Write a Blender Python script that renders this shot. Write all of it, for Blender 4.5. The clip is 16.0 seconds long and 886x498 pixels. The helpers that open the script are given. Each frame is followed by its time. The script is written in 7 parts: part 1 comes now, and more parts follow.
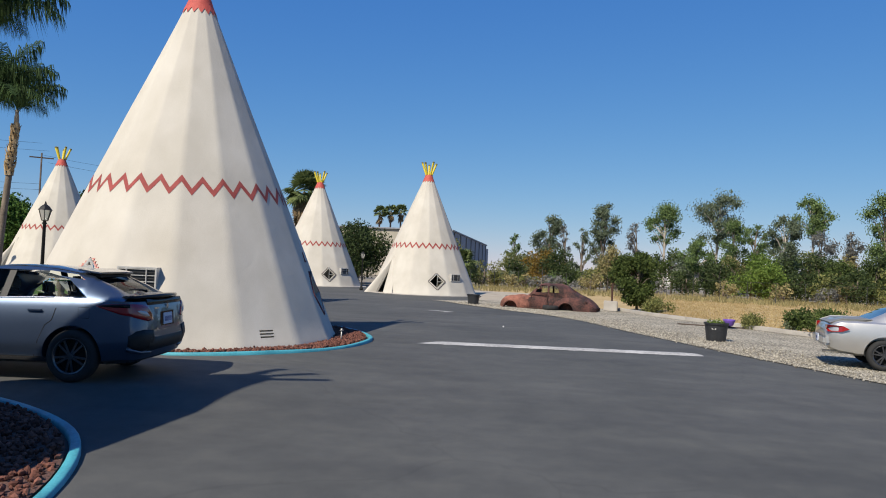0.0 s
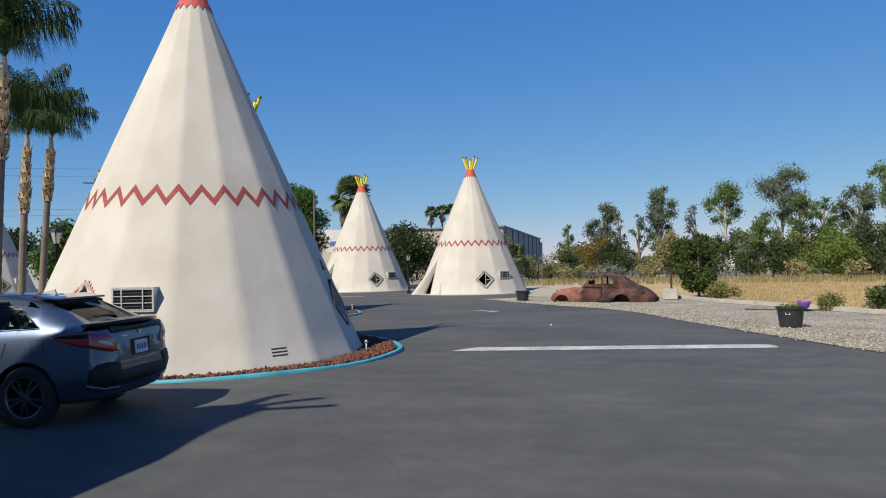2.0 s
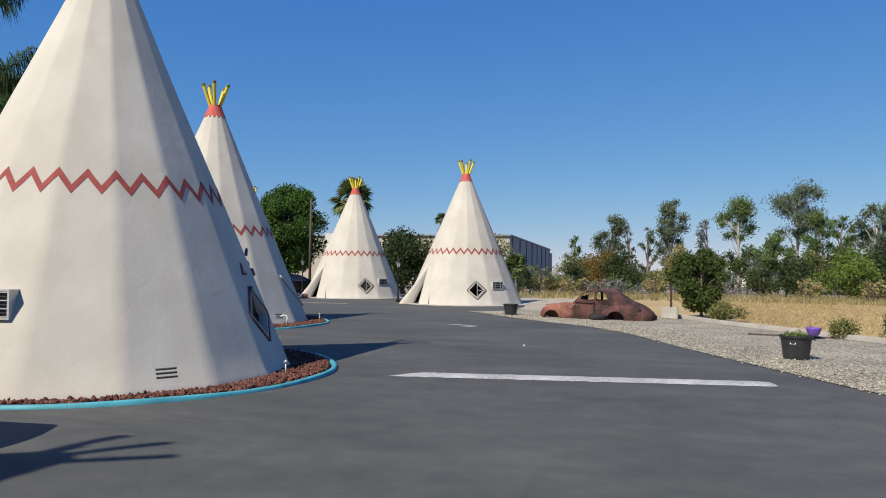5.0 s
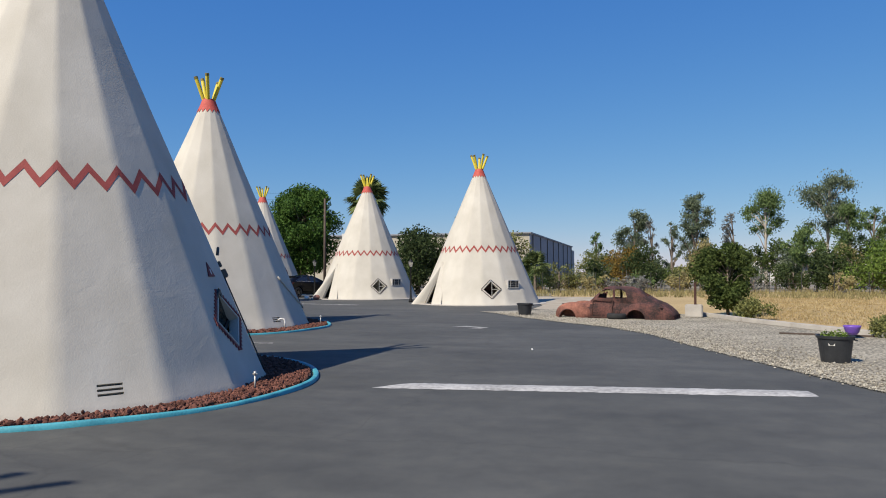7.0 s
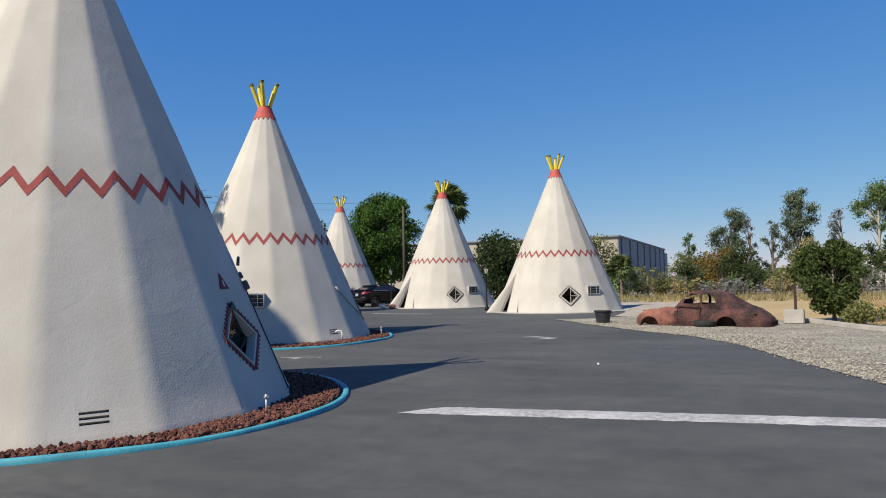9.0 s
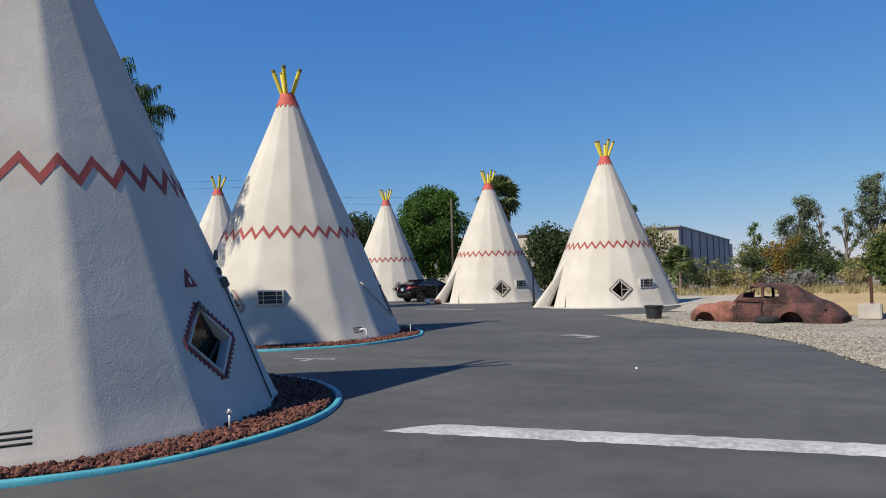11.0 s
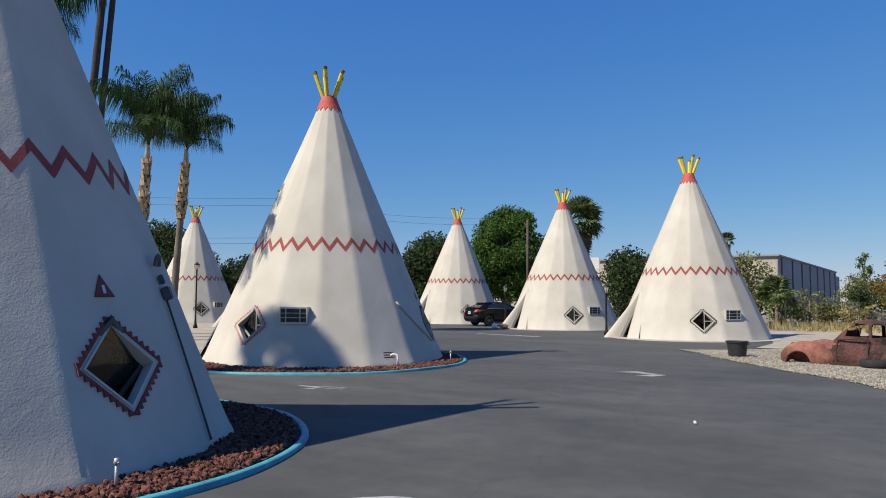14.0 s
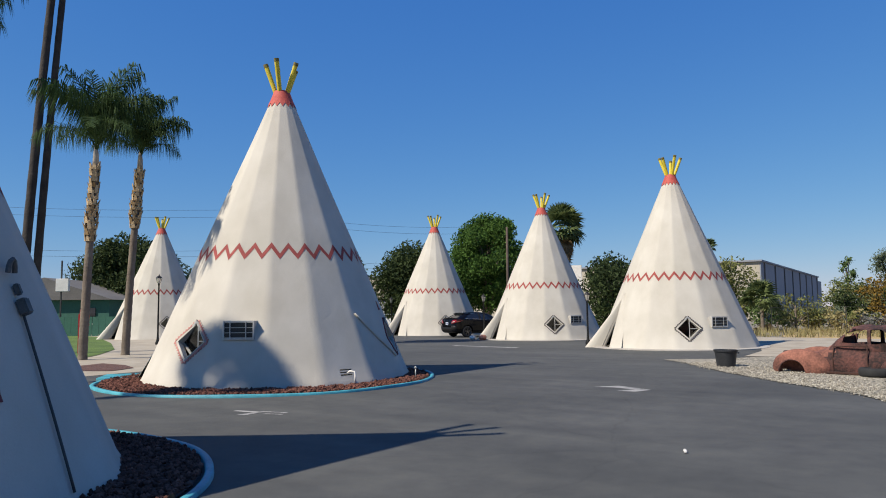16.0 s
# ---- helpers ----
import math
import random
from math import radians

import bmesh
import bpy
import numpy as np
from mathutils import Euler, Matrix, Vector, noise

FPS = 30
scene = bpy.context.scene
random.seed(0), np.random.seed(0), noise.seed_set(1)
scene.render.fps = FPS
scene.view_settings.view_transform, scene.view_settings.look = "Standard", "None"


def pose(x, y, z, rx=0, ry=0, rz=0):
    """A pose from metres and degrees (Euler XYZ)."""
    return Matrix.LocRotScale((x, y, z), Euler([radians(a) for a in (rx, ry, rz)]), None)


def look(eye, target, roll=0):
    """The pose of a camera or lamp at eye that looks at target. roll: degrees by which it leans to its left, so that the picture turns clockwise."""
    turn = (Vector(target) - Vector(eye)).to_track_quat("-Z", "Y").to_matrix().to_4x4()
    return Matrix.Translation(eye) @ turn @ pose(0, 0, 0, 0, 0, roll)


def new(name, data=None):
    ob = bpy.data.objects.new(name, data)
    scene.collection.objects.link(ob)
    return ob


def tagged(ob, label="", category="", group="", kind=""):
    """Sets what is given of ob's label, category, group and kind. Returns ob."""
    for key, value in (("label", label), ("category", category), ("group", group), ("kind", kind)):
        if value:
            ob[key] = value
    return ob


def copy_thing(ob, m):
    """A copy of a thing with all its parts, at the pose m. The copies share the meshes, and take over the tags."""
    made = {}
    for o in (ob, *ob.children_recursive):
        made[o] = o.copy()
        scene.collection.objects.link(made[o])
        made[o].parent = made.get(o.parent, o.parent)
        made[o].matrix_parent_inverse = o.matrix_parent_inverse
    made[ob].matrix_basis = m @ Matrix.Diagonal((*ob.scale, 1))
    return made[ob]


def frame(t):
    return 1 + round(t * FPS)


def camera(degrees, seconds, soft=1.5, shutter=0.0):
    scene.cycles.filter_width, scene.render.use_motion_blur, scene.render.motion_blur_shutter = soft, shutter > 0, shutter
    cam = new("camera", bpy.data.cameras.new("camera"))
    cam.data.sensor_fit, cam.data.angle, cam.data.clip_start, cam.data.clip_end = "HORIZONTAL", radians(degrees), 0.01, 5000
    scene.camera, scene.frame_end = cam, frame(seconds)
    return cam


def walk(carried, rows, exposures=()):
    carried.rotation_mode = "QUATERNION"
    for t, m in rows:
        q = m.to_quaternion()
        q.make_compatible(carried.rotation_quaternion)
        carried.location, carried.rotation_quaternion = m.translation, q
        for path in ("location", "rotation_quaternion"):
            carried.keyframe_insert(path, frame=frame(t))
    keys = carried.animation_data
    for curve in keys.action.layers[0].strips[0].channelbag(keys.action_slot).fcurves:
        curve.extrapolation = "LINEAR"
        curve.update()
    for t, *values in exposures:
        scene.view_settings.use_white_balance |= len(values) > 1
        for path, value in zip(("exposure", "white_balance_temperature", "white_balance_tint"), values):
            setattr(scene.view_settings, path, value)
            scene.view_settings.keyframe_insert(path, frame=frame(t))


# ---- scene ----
cam = camera(63.7, 16.0, soft=1.0)
PATH = [
    (0, (0.895, -2.046, 1.747), (0.571, 0.17, 1.803), 2.6),
    (0.5, (0.974, -1.691, 1.755), (0.657, 0.526, 1.754), 0.5),
    (1, (0.995, -1.254, 1.78), (0.584, 0.948, 1.77), 0.2),
    (1.5, (0.996, -0.801, 1.764), (0.515, 1.387, 1.758), 1.1),
    (2, (1.186, -0.412, 1.764), (0.691, 1.772, 1.813), -1.2),
    (2.5, (1.291, -0.011, 1.799), (0.768, 2.166, 1.848), -0.6),
    (3, (1.457, 0.386, 1.799), (0.883, 2.551, 1.858), 1.3),
    (3.5, (1.636, 0.685, 1.793), (0.922, 2.807, 1.861), -0.7),
    (4, (1.823, 1.104, 1.775), (1.095, 3.221, 1.838), -0.8),
    (4.5, (1.886, 1.593, 1.804), (1.325, 3.761, 1.869), 0.9),
    (5, (1.935, 2.028, 1.803), (1.399, 4.202, 1.876), 0.7),
    (7.5, (2.212, 3.905, 1.781), (1.542, 6.041, 1.85), -0.9),
    (8, (2.307, 4.329, 1.788), (1.481, 6.41, 1.86), -1.1),
    (8.5, (2.309, 4.846, 1.786), (1.454, 6.915, 1.856), -0.1),
    (9, (2.448, 5.163, 1.78), (1.578, 7.226, 1.876), -1.2),
    (11.5, (2.639, 7.325, 1.758), (1.569, 9.29, 1.84), -1.6),
    (12, (2.743, 7.707, 1.739), (1.635, 9.651, 1.83), -1.5),
    (12.5, (2.686, 8.129, 1.712), (1.525, 10.043, 1.8), -0.9),
    (13, (2.622, 8.541, 1.724), (1.456, 10.45, 1.852), -1.3),
    (13.5, (2.617, 8.962, 1.732), (1.356, 10.806, 1.895), -0.4),
    (14, (2.484, 9.414, 1.707), (1.214, 11.253, 1.864), 0.3),
    (14.5, (2.402, 9.791, 1.692), (1.155, 11.646, 1.844), -0.3),
    (15, (2.29, 10.149, 1.701), (0.984, 11.959, 1.892), 0.2),
    (15.5, (2.111, 10.538, 1.677), (0.849, 12.378, 1.869), 0.7),
    (16, (1.994, 11.042, 1.686), (0.767, 12.907, 1.877), -0.6),
]
walk(cam, [(t, look(eye, target, roll)) for t, eye, target, roll in PATH])

# ---- world and sun ----
SUN_H = Vector((-0.48, -0.877))          # where the sun stands, on the plan
SUN_EL = 46.5
sun_dir = Vector((SUN_H.x, SUN_H.y, 0)).normalized() * math.cos(radians(SUN_EL)) + Vector((0, 0, math.sin(radians(SUN_EL))))
world = bpy.data.worlds.new("sky")
scene.world = world
world.use_nodes = True
wn = world.node_tree.nodes
sky = wn.new("ShaderNodeTexSky")
sky.sky_type = 'NISHITA'
sky.sun_disc = False
sky.sun_elevation = radians(SUN_EL)
sky.sun_rotation = math.atan2(SUN_H.x, SUN_H.y)
sky.altitude = 300
sky.air_density = 1.0
sky.dust_density = 0.0
sky.ozone_density = 4.0
sep = wn.new("ShaderNodeSeparateColor")
com = wn.new("ShaderNodeCombineColor")
world.node_tree.links.new(sky.outputs[0], sep.inputs[0])
for k, (gain, power) in enumerate(((0.0375, 1.13), (0.0905, 0.74), (0.270, 0.34))):   # a clear, deep blue southern sky
    pw = wn.new("ShaderNodeMath")
    pw.operation = 'POWER'
    pw.inputs[1].default_value = power
    ml = wn.new("ShaderNodeMath")
    ml.operation = 'MULTIPLY'
    ml.inputs[1].default_value = gain
    world.node_tree.links.new(sep.outputs[k], pw.inputs[0])
    world.node_tree.links.new(pw.outputs[0], ml.inputs[0])
    world.node_tree.links.new(ml.outputs[0], com.inputs[k])
world.node_tree.links.new(com.outputs[0], wn["Background"].inputs[0])
wn["Background"].inputs[1].default_value = 1.0
sun_data = bpy.data.lights.new("sun", 'SUN')
sun_data.energy = 5.0
sun_data.angle = radians(0.53)
sun_data.color = (1.0, 0.915, 0.78)
sun = new("sun", sun_data)
sun.matrix_world = look(sun_dir * 60, (0, 0, 0))
scene.view_settings.exposure = 0.34


# ---- materials ----
def ramp(nt, stops):
    n = nt.nodes.new("ShaderNodeValToRGB")
    els = n.color_ramp.elements
    while len(els) < len(stops):
        els.new(0.5)
    for e, (p, c) in zip(els, stops):
        e.position = p
        e.color = (*c, 1)
    return n


def mat(name, dark, light, rough=0.8, scale=6.0, fine=60.0, bump=0.2, metal=0.0, dist=0.01, per="", coat=0.0, spread=(0.3, 0.7), detail_mix=0.35):
    """A surface with broad and fine variation between two colours; per: 'object' or 'island' shifts its tone piece by piece."""
    m = bpy.data.materials.new(name)
    m.use_nodes = True
    nt = m.node_tree
    b = nt.nodes["Principled BSDF"]
    L = nt.links.new
    tc = nt.nodes.new("ShaderNodeTexCoord")
    n1 = nt.nodes.new("ShaderNodeTexNoise")
    n1.inputs["Scale"].default_value = scale
    n1.inputs["Detail"].default_value = 6
    n2 = nt.nodes.new("ShaderNodeTexNoise")
    n2.inputs["Scale"].default_value = fine
    n2.inputs["Detail"].default_value = 4
    L(tc.outputs["Object"], n1.inputs["Vector"])
    L(tc.outputs["Object"], n2.inputs["Vector"])
    mx = nt.nodes.new("ShaderNodeMix")
    mx.inputs[0].default_value = detail_mix
    L(n1.outputs[0], mx.inputs[2])
    L(n2.outputs[0], mx.inputs[3])
    last = mx.outputs[0]
    if per:
        add = nt.nodes.new("ShaderNodeMath")
        add.operation = 'MULTIPLY_ADD'
        if per == 'object':
            src = nt.nodes.new("ShaderNodeObjectInfo").outputs["Random"]
        else:
            src = nt.nodes.new("ShaderNodeNewGeometry").outputs["Random Per Island"]
        add.inputs[1].default_value = 0.5
        L(src, add.inputs[0])
        sub = nt.nodes.new("ShaderNodeMath")
        sub.operation = 'SUBTRACT'
        sub.inputs[1].default_value = 0.25
        L(last, sub.inputs[0])
        L(sub.outputs[0], add.inputs[2])
        last = add.outputs[0]
    r = ramp(nt, [(spread[0], dark), (spread[1], light)])
    L(last, r.inputs[0])
    L(r.outputs[0], b.inputs["Base Color"])
    b.inputs["Roughness"].default_value = rough
    b.inputs["Metallic"].default_value = metal
    b.inputs["Coat Weight"].default_value = coat
    if bump:
        bp = nt.nodes.new("ShaderNodeBump")
        bp.inputs["Strength"].default_value = bump
        bp.inputs["Distance"].default_value = dist
        L(n2.outputs[0], bp.inputs["Height"])
        L(bp.outputs[0], b.inputs["Normal"])
    return m


def leafy(name, dark, light, scale=0.8):
    m = mat(name, dark, light, rough=0.75, scale=scale, fine=8, bump=0, per='island', spread=(0.2, 0.8))
    nt = m.node_tree
    b = nt.nodes["Principled BSDF"]
    b.inputs["Specular IOR Level"].default_value = 0.2
    tr = nt.nodes.new("ShaderNodeBsdfTranslucent")
    mix = nt.nodes.new("ShaderNodeMixShader")
    mix.inputs[0].default_value = 0.3
    src = b.inputs["Base Color"].links[0].from_socket
    nt.links.new(src, tr.inputs[0])
    nt.links.new(b.outputs[0], mix.inputs[1])
    nt.links.new(tr.outputs[0], mix.inputs[2])
    nt.links.new(mix.outputs[0], nt.nodes["Material Output"].inputs[0])
    return m


def glassy(name, tint, rough=0.03, alpha=0.0):
    m = bpy.data.materials.new(name)
    m.use_nodes = True
    b = m.node_tree.nodes["Principled BSDF"]
    b.inputs["Base Color"].default_value = (*tint, 1)
    b.inputs["Roughness"].default_value = rough
    b.inputs["Transmission Weight"].default_value = 1.0
    b.inputs["IOR"].default_value = 1.45
    return m


ASPHALT = mat("asphalt", (0.052, 0.0535, 0.051), (0.089, 0.0905, 0.086), 0.82, 0.35, 170, 0.35, dist=0.006, detail_mix=0.45, spread=(0.34, 0.66))
GRAVEL = mat("pale gravel", (0.115, 0.101, 0.075), (0.44, 0.40, 0.31), 0.95, 0.8, 18, 1.0, dist=0.05, detail_mix=0.8, spread=(0.42, 0.60))
DRYFIELD = mat("dry grass ground", (0.25, 0.175, 0.075), (0.50, 0.37, 0.18), 0.95, 0.22, 9, 1.0, dist=0.05, detail_mix=0.5)
LAWNM = mat("lawn", (0.035, 0.07, 0.012), (0.13, 0.20, 0.035), 0.95, 0.6, 30, 0.8, dist=0.04)
DIRT = mat("bare earth", (0.12, 0.085, 0.06), (0.22, 0.16, 0.12), 0.95, 1.5, 30, 0.8, dist=0.02)
PAVEM = mat("sunlit flagstone", (0.256, 0.216, 0.16), (0.416, 0.368, 0.288), 0.9, 1.2, 30, 0.4)
CONCRETE = mat("concrete", (0.306, 0.2805, 0.2465), (0.4675, 0.4335, 0.3825), 0.9, 2.0, 40, 0.4)
STUCCO = mat("cream stucco", (0.440, 0.406, 0.346), (0.530, 0.498, 0.434), 0.95, 1.1, 52, 0.22, dist=0.012, detail_mix=0.22, spread=(0.30, 0.68))
INNER = mat("shaded plaster", (0.10, 0.09, 0.075), (0.15, 0.135, 0.11), 0.95, 2, 30, 0.2)
REDP = mat("worn red paint", (0.357, 0.051, 0.03825), (0.493, 0.09775, 0.07225), 0.75, 5, 60, 0.3, spread=(0.35, 0.7))
BANDP = mat("weathered red band paint", (0.20, 0.036, 0.032), (0.34, 0.07, 0.058), 0.85, 5, 60, 0.3, spread=(0.3, 0.7))
MAROON = mat("dark red trim paint", (0.10, 0.02, 0.022), (0.21, 0.05, 0.048), 0.8, 5, 60, 0.3)
YELLOW = mat("yellow pole paint", (0.51, 0.391, 0.017), (0.646, 0.527, 0.0425), 0.6, 5, 50, 0.2)
POLE_END = mat("weathered pole end", (0.10, 0.08, 0.02), (0.24, 0.19, 0.04), 0.8)
WHITEP = mat("white paint", (0.527, 0.51, 0.476), (0.68, 0.663, 0.629), 0.7, 4, 60, 0.2)
KERBP = mat("turquoise kerb paint", (0.024, 0.16, 0.208), (0.064, 0.336, 0.4), 0.6, 2.5, 40, 0.3, spread=(0.3, 0.6))
LAVA = mat("red lava rock", (0.035, 0.017, 0.014), (0.215, 0.095, 0.07), 0.95, 7, 40, 0.8, per='island', spread=(0.15, 0.85))
LAVAPIECE = mat("red lava stone", (0.035, 0.017, 0.014), (0.215, 0.095, 0.07), 0.95, 7, 40, 0.8, per='object', spread=(0.15, 0.85))
for m_ in (LAVA, LAVAPIECE):
    m_.node_tree.nodes["Principled BSDF"].inputs["Specular IOR Level"].default_value = 0.1
LAVABED = mat("lava bed", (0.05, 0.025, 0.02), (0.16, 0.08, 0.06), 0.95, 8, 45, 1.0, dist=0.03)
GLASS = glassy("window glass", (0.30, 0.33, 0.33))
DARKGLASS = mat("tinted car glass", (0.010, 0.012, 0.014), (0.016, 0.018, 0.02), 0.04, bump=0, coat=0.6)
CARGLASS = glassy("clear car glass", (0.62, 0.70, 0.66))
CARGLASS.node_tree.nodes["Principled BSDF"].inputs["IOR"].default_value = 1.14      # thin panes hardly bend the view
CURTAIN = mat("brown-grey curtain", (0.045, 0.035, 0.03), (0.09, 0.07, 0.062), 0.9, 3, 40)
ACGREY = mat("louvre metal", (0.03, 0.03, 0.03), (0.06, 0.06, 0.057), 0.6, 5, 40, 0.1, metal=0.2)
SASH = mat("dull grey sash", (0.05, 0.05, 0.048), (0.11, 0.108, 0.10), 0.6, 6, 50, 0.1)
ALU = mat("pale aluminium", (0.42, 0.41, 0.38), (0.60, 0.58, 0.54), 0.5, 6, 50, 0.1, metal=0.4)
BLACKM = mat("black painted metal", (0.010, 0.010, 0.010), (0.022, 0.022, 0.022), 0.5, 5, 60, 0.1)
BLACKM.node_tree.nodes["Principled BSDF"].inputs["Specular IOR Level"].default_value = 0.2
RUBBER = mat("rubber", (0.0096, 0.0096, 0.0096), (0.024, 0.024, 0.024), 0.85, 6, 60, 0.3)
PLASTIC = mat("black plastic tub", (0.012, 0.013, 0.015), (0.03, 0.032, 0.035), 0.5, 5, 40, 0.15)
PURPLE = mat("purple glazed pot", (0.11, 0.05, 0.30), (0.20, 0.10, 0.46), 0.35, 5, 40, 0.1)
RUST = mat("rusted steel", (0.020, 0.011, 0.010), (0.125, 0.048, 0.038), 0.9, 2.6, 20, 0.8, dist=0.02, spread=(0.40, 0.62), detail_mix=0.35)
RUSTPALE = mat("faded red-brown panel", (0.085, 0.034, 0.024), (0.31, 0.125, 0.085), 0.9, 3.0, 22, 0.7, dist=0.015, spread=(0.36, 0.64), detail_mix=0.35)
RUSTDARK = mat("dark rust", (0.03, 0.014, 0.01), (0.08, 0.035, 0.025), 0.95, 3, 30, 0.5)
CARGREY = mat("blue-grey metallic paint", (0.058, 0.080, 0.122), (0.068, 0.094, 0.142), 0.36, 3, 300, 0.03, metal=0.75, coat=1.0)
CARSILVER = mat("silver car paint", (0.425, 0.4165, 0.3995), (0.493, 0.4845, 0.4675), 0.35, 3, 200, 0.03, metal=0.6, coat=0.8)
CARGREYDULL = mat("dull grey boot lid", (0.18, 0.18, 0.18), (0.24, 0.24, 0.235), 0.5, 3, 60, 0.05, metal=0.3)
CARBLACK = mat("black car paint", (0.003, 0.003, 0.004), (0.006, 0.006, 0.007), 0.15, 3, 60, 0)
CARBLACK.node_tree.nodes["Principled BSDF"].inputs["Specular IOR Level"].default_value = 0.2
CARWHITE = mat("white car paint", (0.6, 0.6, 0.6), (0.7, 0.7, 0.7), 0.3, 3, 60, 0, coat=1.0)
LAMPRED = mat("red lamp lens", (0.22, 0.004, 0.005), (0.32, 0.010, 0.009), 0.15, 5, 40, 0, coat=1.0)
CHROME = mat("chrome", (0.6, 0.6, 0.6), (0.7, 0.7, 0.7), 0.15, 5, 40, 0, metal=1.0)
RIMDARK = mat("dark alloy", (0.05, 0.05, 0.053), (0.13, 0.13, 0.135), 0.25, 5, 40, 0, metal=0.8)
PLATEM = mat("pale plate", (0.45, 0.48, 0.55), (0.55, 0.58, 0.65), 0.4, 5, 40, 0)
PLATEINK = mat("dark plate lettering", (0.03, 0.05, 0.15), (0.04, 0.06, 0.2), 0.5)
BARK = mat("grey bark", (0.11, 0.085, 0.065), (0.26, 0.21, 0.165), 0.95, 4, 30, 0.8, dist=0.03)
PALEBARK = mat("pale smooth bark", (0.30, 0.26, 0.21), (0.48, 0.43, 0.36), 0.9, 3, 20, 0.4)
PALMBARK = mat("palm trunk", (0.104, 0.08, 0.06), (0.216, 0.176, 0.136), 0.95, 2.5, 14, 0.9, dist=0.03)
BOOT = mat("peeling palm husk", (0.247, 0.1568, 0.0665), (0.5225, 0.3895, 0.228), 0.9, 4, 25, 0.8, dist=0.03, per='island')
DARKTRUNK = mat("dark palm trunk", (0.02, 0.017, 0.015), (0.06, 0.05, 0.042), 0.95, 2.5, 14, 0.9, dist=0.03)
FADED = mat("sun-faded red trim paint", (0.36, 0.13, 0.11), (0.50, 0.24, 0.20), 0.85, 5, 60, 0.3)
BLACKTRIM = mat("black trim paint", (0.03, 0.025, 0.025), (0.07, 0.055, 0.05), 0.8)
PALMLEAF = leafy("palm frond", (0.022, 0.045, 0.018), (0.07, 0.12, 0.035), 0.8)
FANLEAF = leafy("fan palm leaf", (0.045, 0.07, 0.024), (0.18, 0.22, 0.08), 0.6)
DEADLEAF = leafy("dead palm leaf", (0.16, 0.11, 0.06), (0.30, 0.22, 0.12), 0.6)
EUCA = leafy("grey-green gum leaf", (0.058, 0.08, 0.05), (0.215, 0.255, 0.155), 0.25)
EUCB = leafy("bright gum leaf", (0.048, 0.086, 0.03), (0.21, 0.285, 0.10), 0.25)
EUCG = leafy("smoky grey leaf", (0.10, 0.102, 0.095), (0.26, 0.26, 0.235), 0.3)
FICUS = leafy("dense green leaf", (0.02, 0.052, 0.010), (0.11, 0.20, 0.036), 0.3)
DARKLEAF = leafy("dark green leaf", (0.020, 0.036, 0.013), (0.085, 0.115, 0.038), 0.3)
REED = leafy("dry reed leaf", (0.16, 0.135, 0.055), (0.42, 0.36, 0.17), 0.5)
MIDLEAF = leafy("mid green leaf", (0.028, 0.048, 0.012), (0.13, 0.17, 0.045), 0.5)
OLIVE = leafy("olive leaf", (0.075, 0.09, 0.028), (0.30, 0.30, 0.105), 0.4)
ORANGE = leafy("autumn leaf", (0.13, 0.085, 0.015), (0.30, 0.19, 0.04), 0.4)
LIME = leafy("lime green leaf", (0.07, 0.12, 0.02), (0.21, 0.29, 0.06), 0.4)
STRAW = leafy("straw", (0.29, 0.205, 0.085), (0.56, 0.44, 0.23), 0.8)
# on the warehouse, this grey also carries the shade of its side
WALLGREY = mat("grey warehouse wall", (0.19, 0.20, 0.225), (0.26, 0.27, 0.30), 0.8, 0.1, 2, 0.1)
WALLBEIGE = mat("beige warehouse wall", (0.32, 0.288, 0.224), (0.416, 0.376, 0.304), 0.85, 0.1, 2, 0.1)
ROOFM = mat("grey shingle roof", (0.10, 0.095, 0.09), (0.17, 0.16, 0.15), 0.9, 1, 12, 0.5)
GREENP = mat("green painted boards", (0.02, 0.09, 0.06), (0.035, 0.13, 0.09), 0.7)
WOODPOLE = mat("weathered wood", (0.05, 0.035, 0.027), (0.11, 0.08, 0.06), 0.9, 3, 30, 0.4)
REDSIGN = mat("red sign", (0.42, 0.02, 0.02), (0.55, 0.035, 0.03), 0.5, 4, 30, 0.05)
HILLM = mat("hazy far ground", (0.16, 0.14, 0.11), (0.24, 0.21, 0.16), 0.95, 0.02, 0.4, 0)


# grime that has run down the stucco
nt = STUCCO.node_tree
tc = nt.nodes.new("ShaderNodeTexCoord")
run = nt.nodes.new("ShaderNodeTexNoise")
run.inputs["Scale"].default_value = 1.0
run.inputs["Detail"].default_value = 7
mp = nt.nodes.new("ShaderNodeMapping")
mp.inputs["Scale"].default_value = (1.5, 1.5, 0.5)
nt.links.new(tc.outputs["Object"], mp.inputs["Vector"])
nt.links.new(mp.outputs[0], run.inputs["Vector"])
rr_ = ramp(nt, [(0.34, (0.92, 0.915, 0.90)), (0.60, (1.0, 1.0, 1.0))])
nt.links.new(run.outputs[0], rr_.inputs[0])
mm = nt.nodes.new("ShaderNodeMix")
mm.data_type, mm.blend_type = 'RGBA', 'MULTIPLY'
mm.inputs[0].default_value = 1.0
sb_ = nt.nodes["Principled BSDF"]
nt.links.new(sb_.inputs["Base Color"].links[0].from_socket, mm.inputs[6])
nt.links.new(rr_.outputs[0], mm.inputs[7])
nt.links.new(mm.outputs[2], sb_.inputs["Base Color"])
sb_.inputs["Specular IOR Level"].default_value = 0.15
trowel = nt.nodes.new("ShaderNodeTexNoise")      # trowel marks under the sprayed grain
trowel.inputs["Scale"].default_value = 3.4
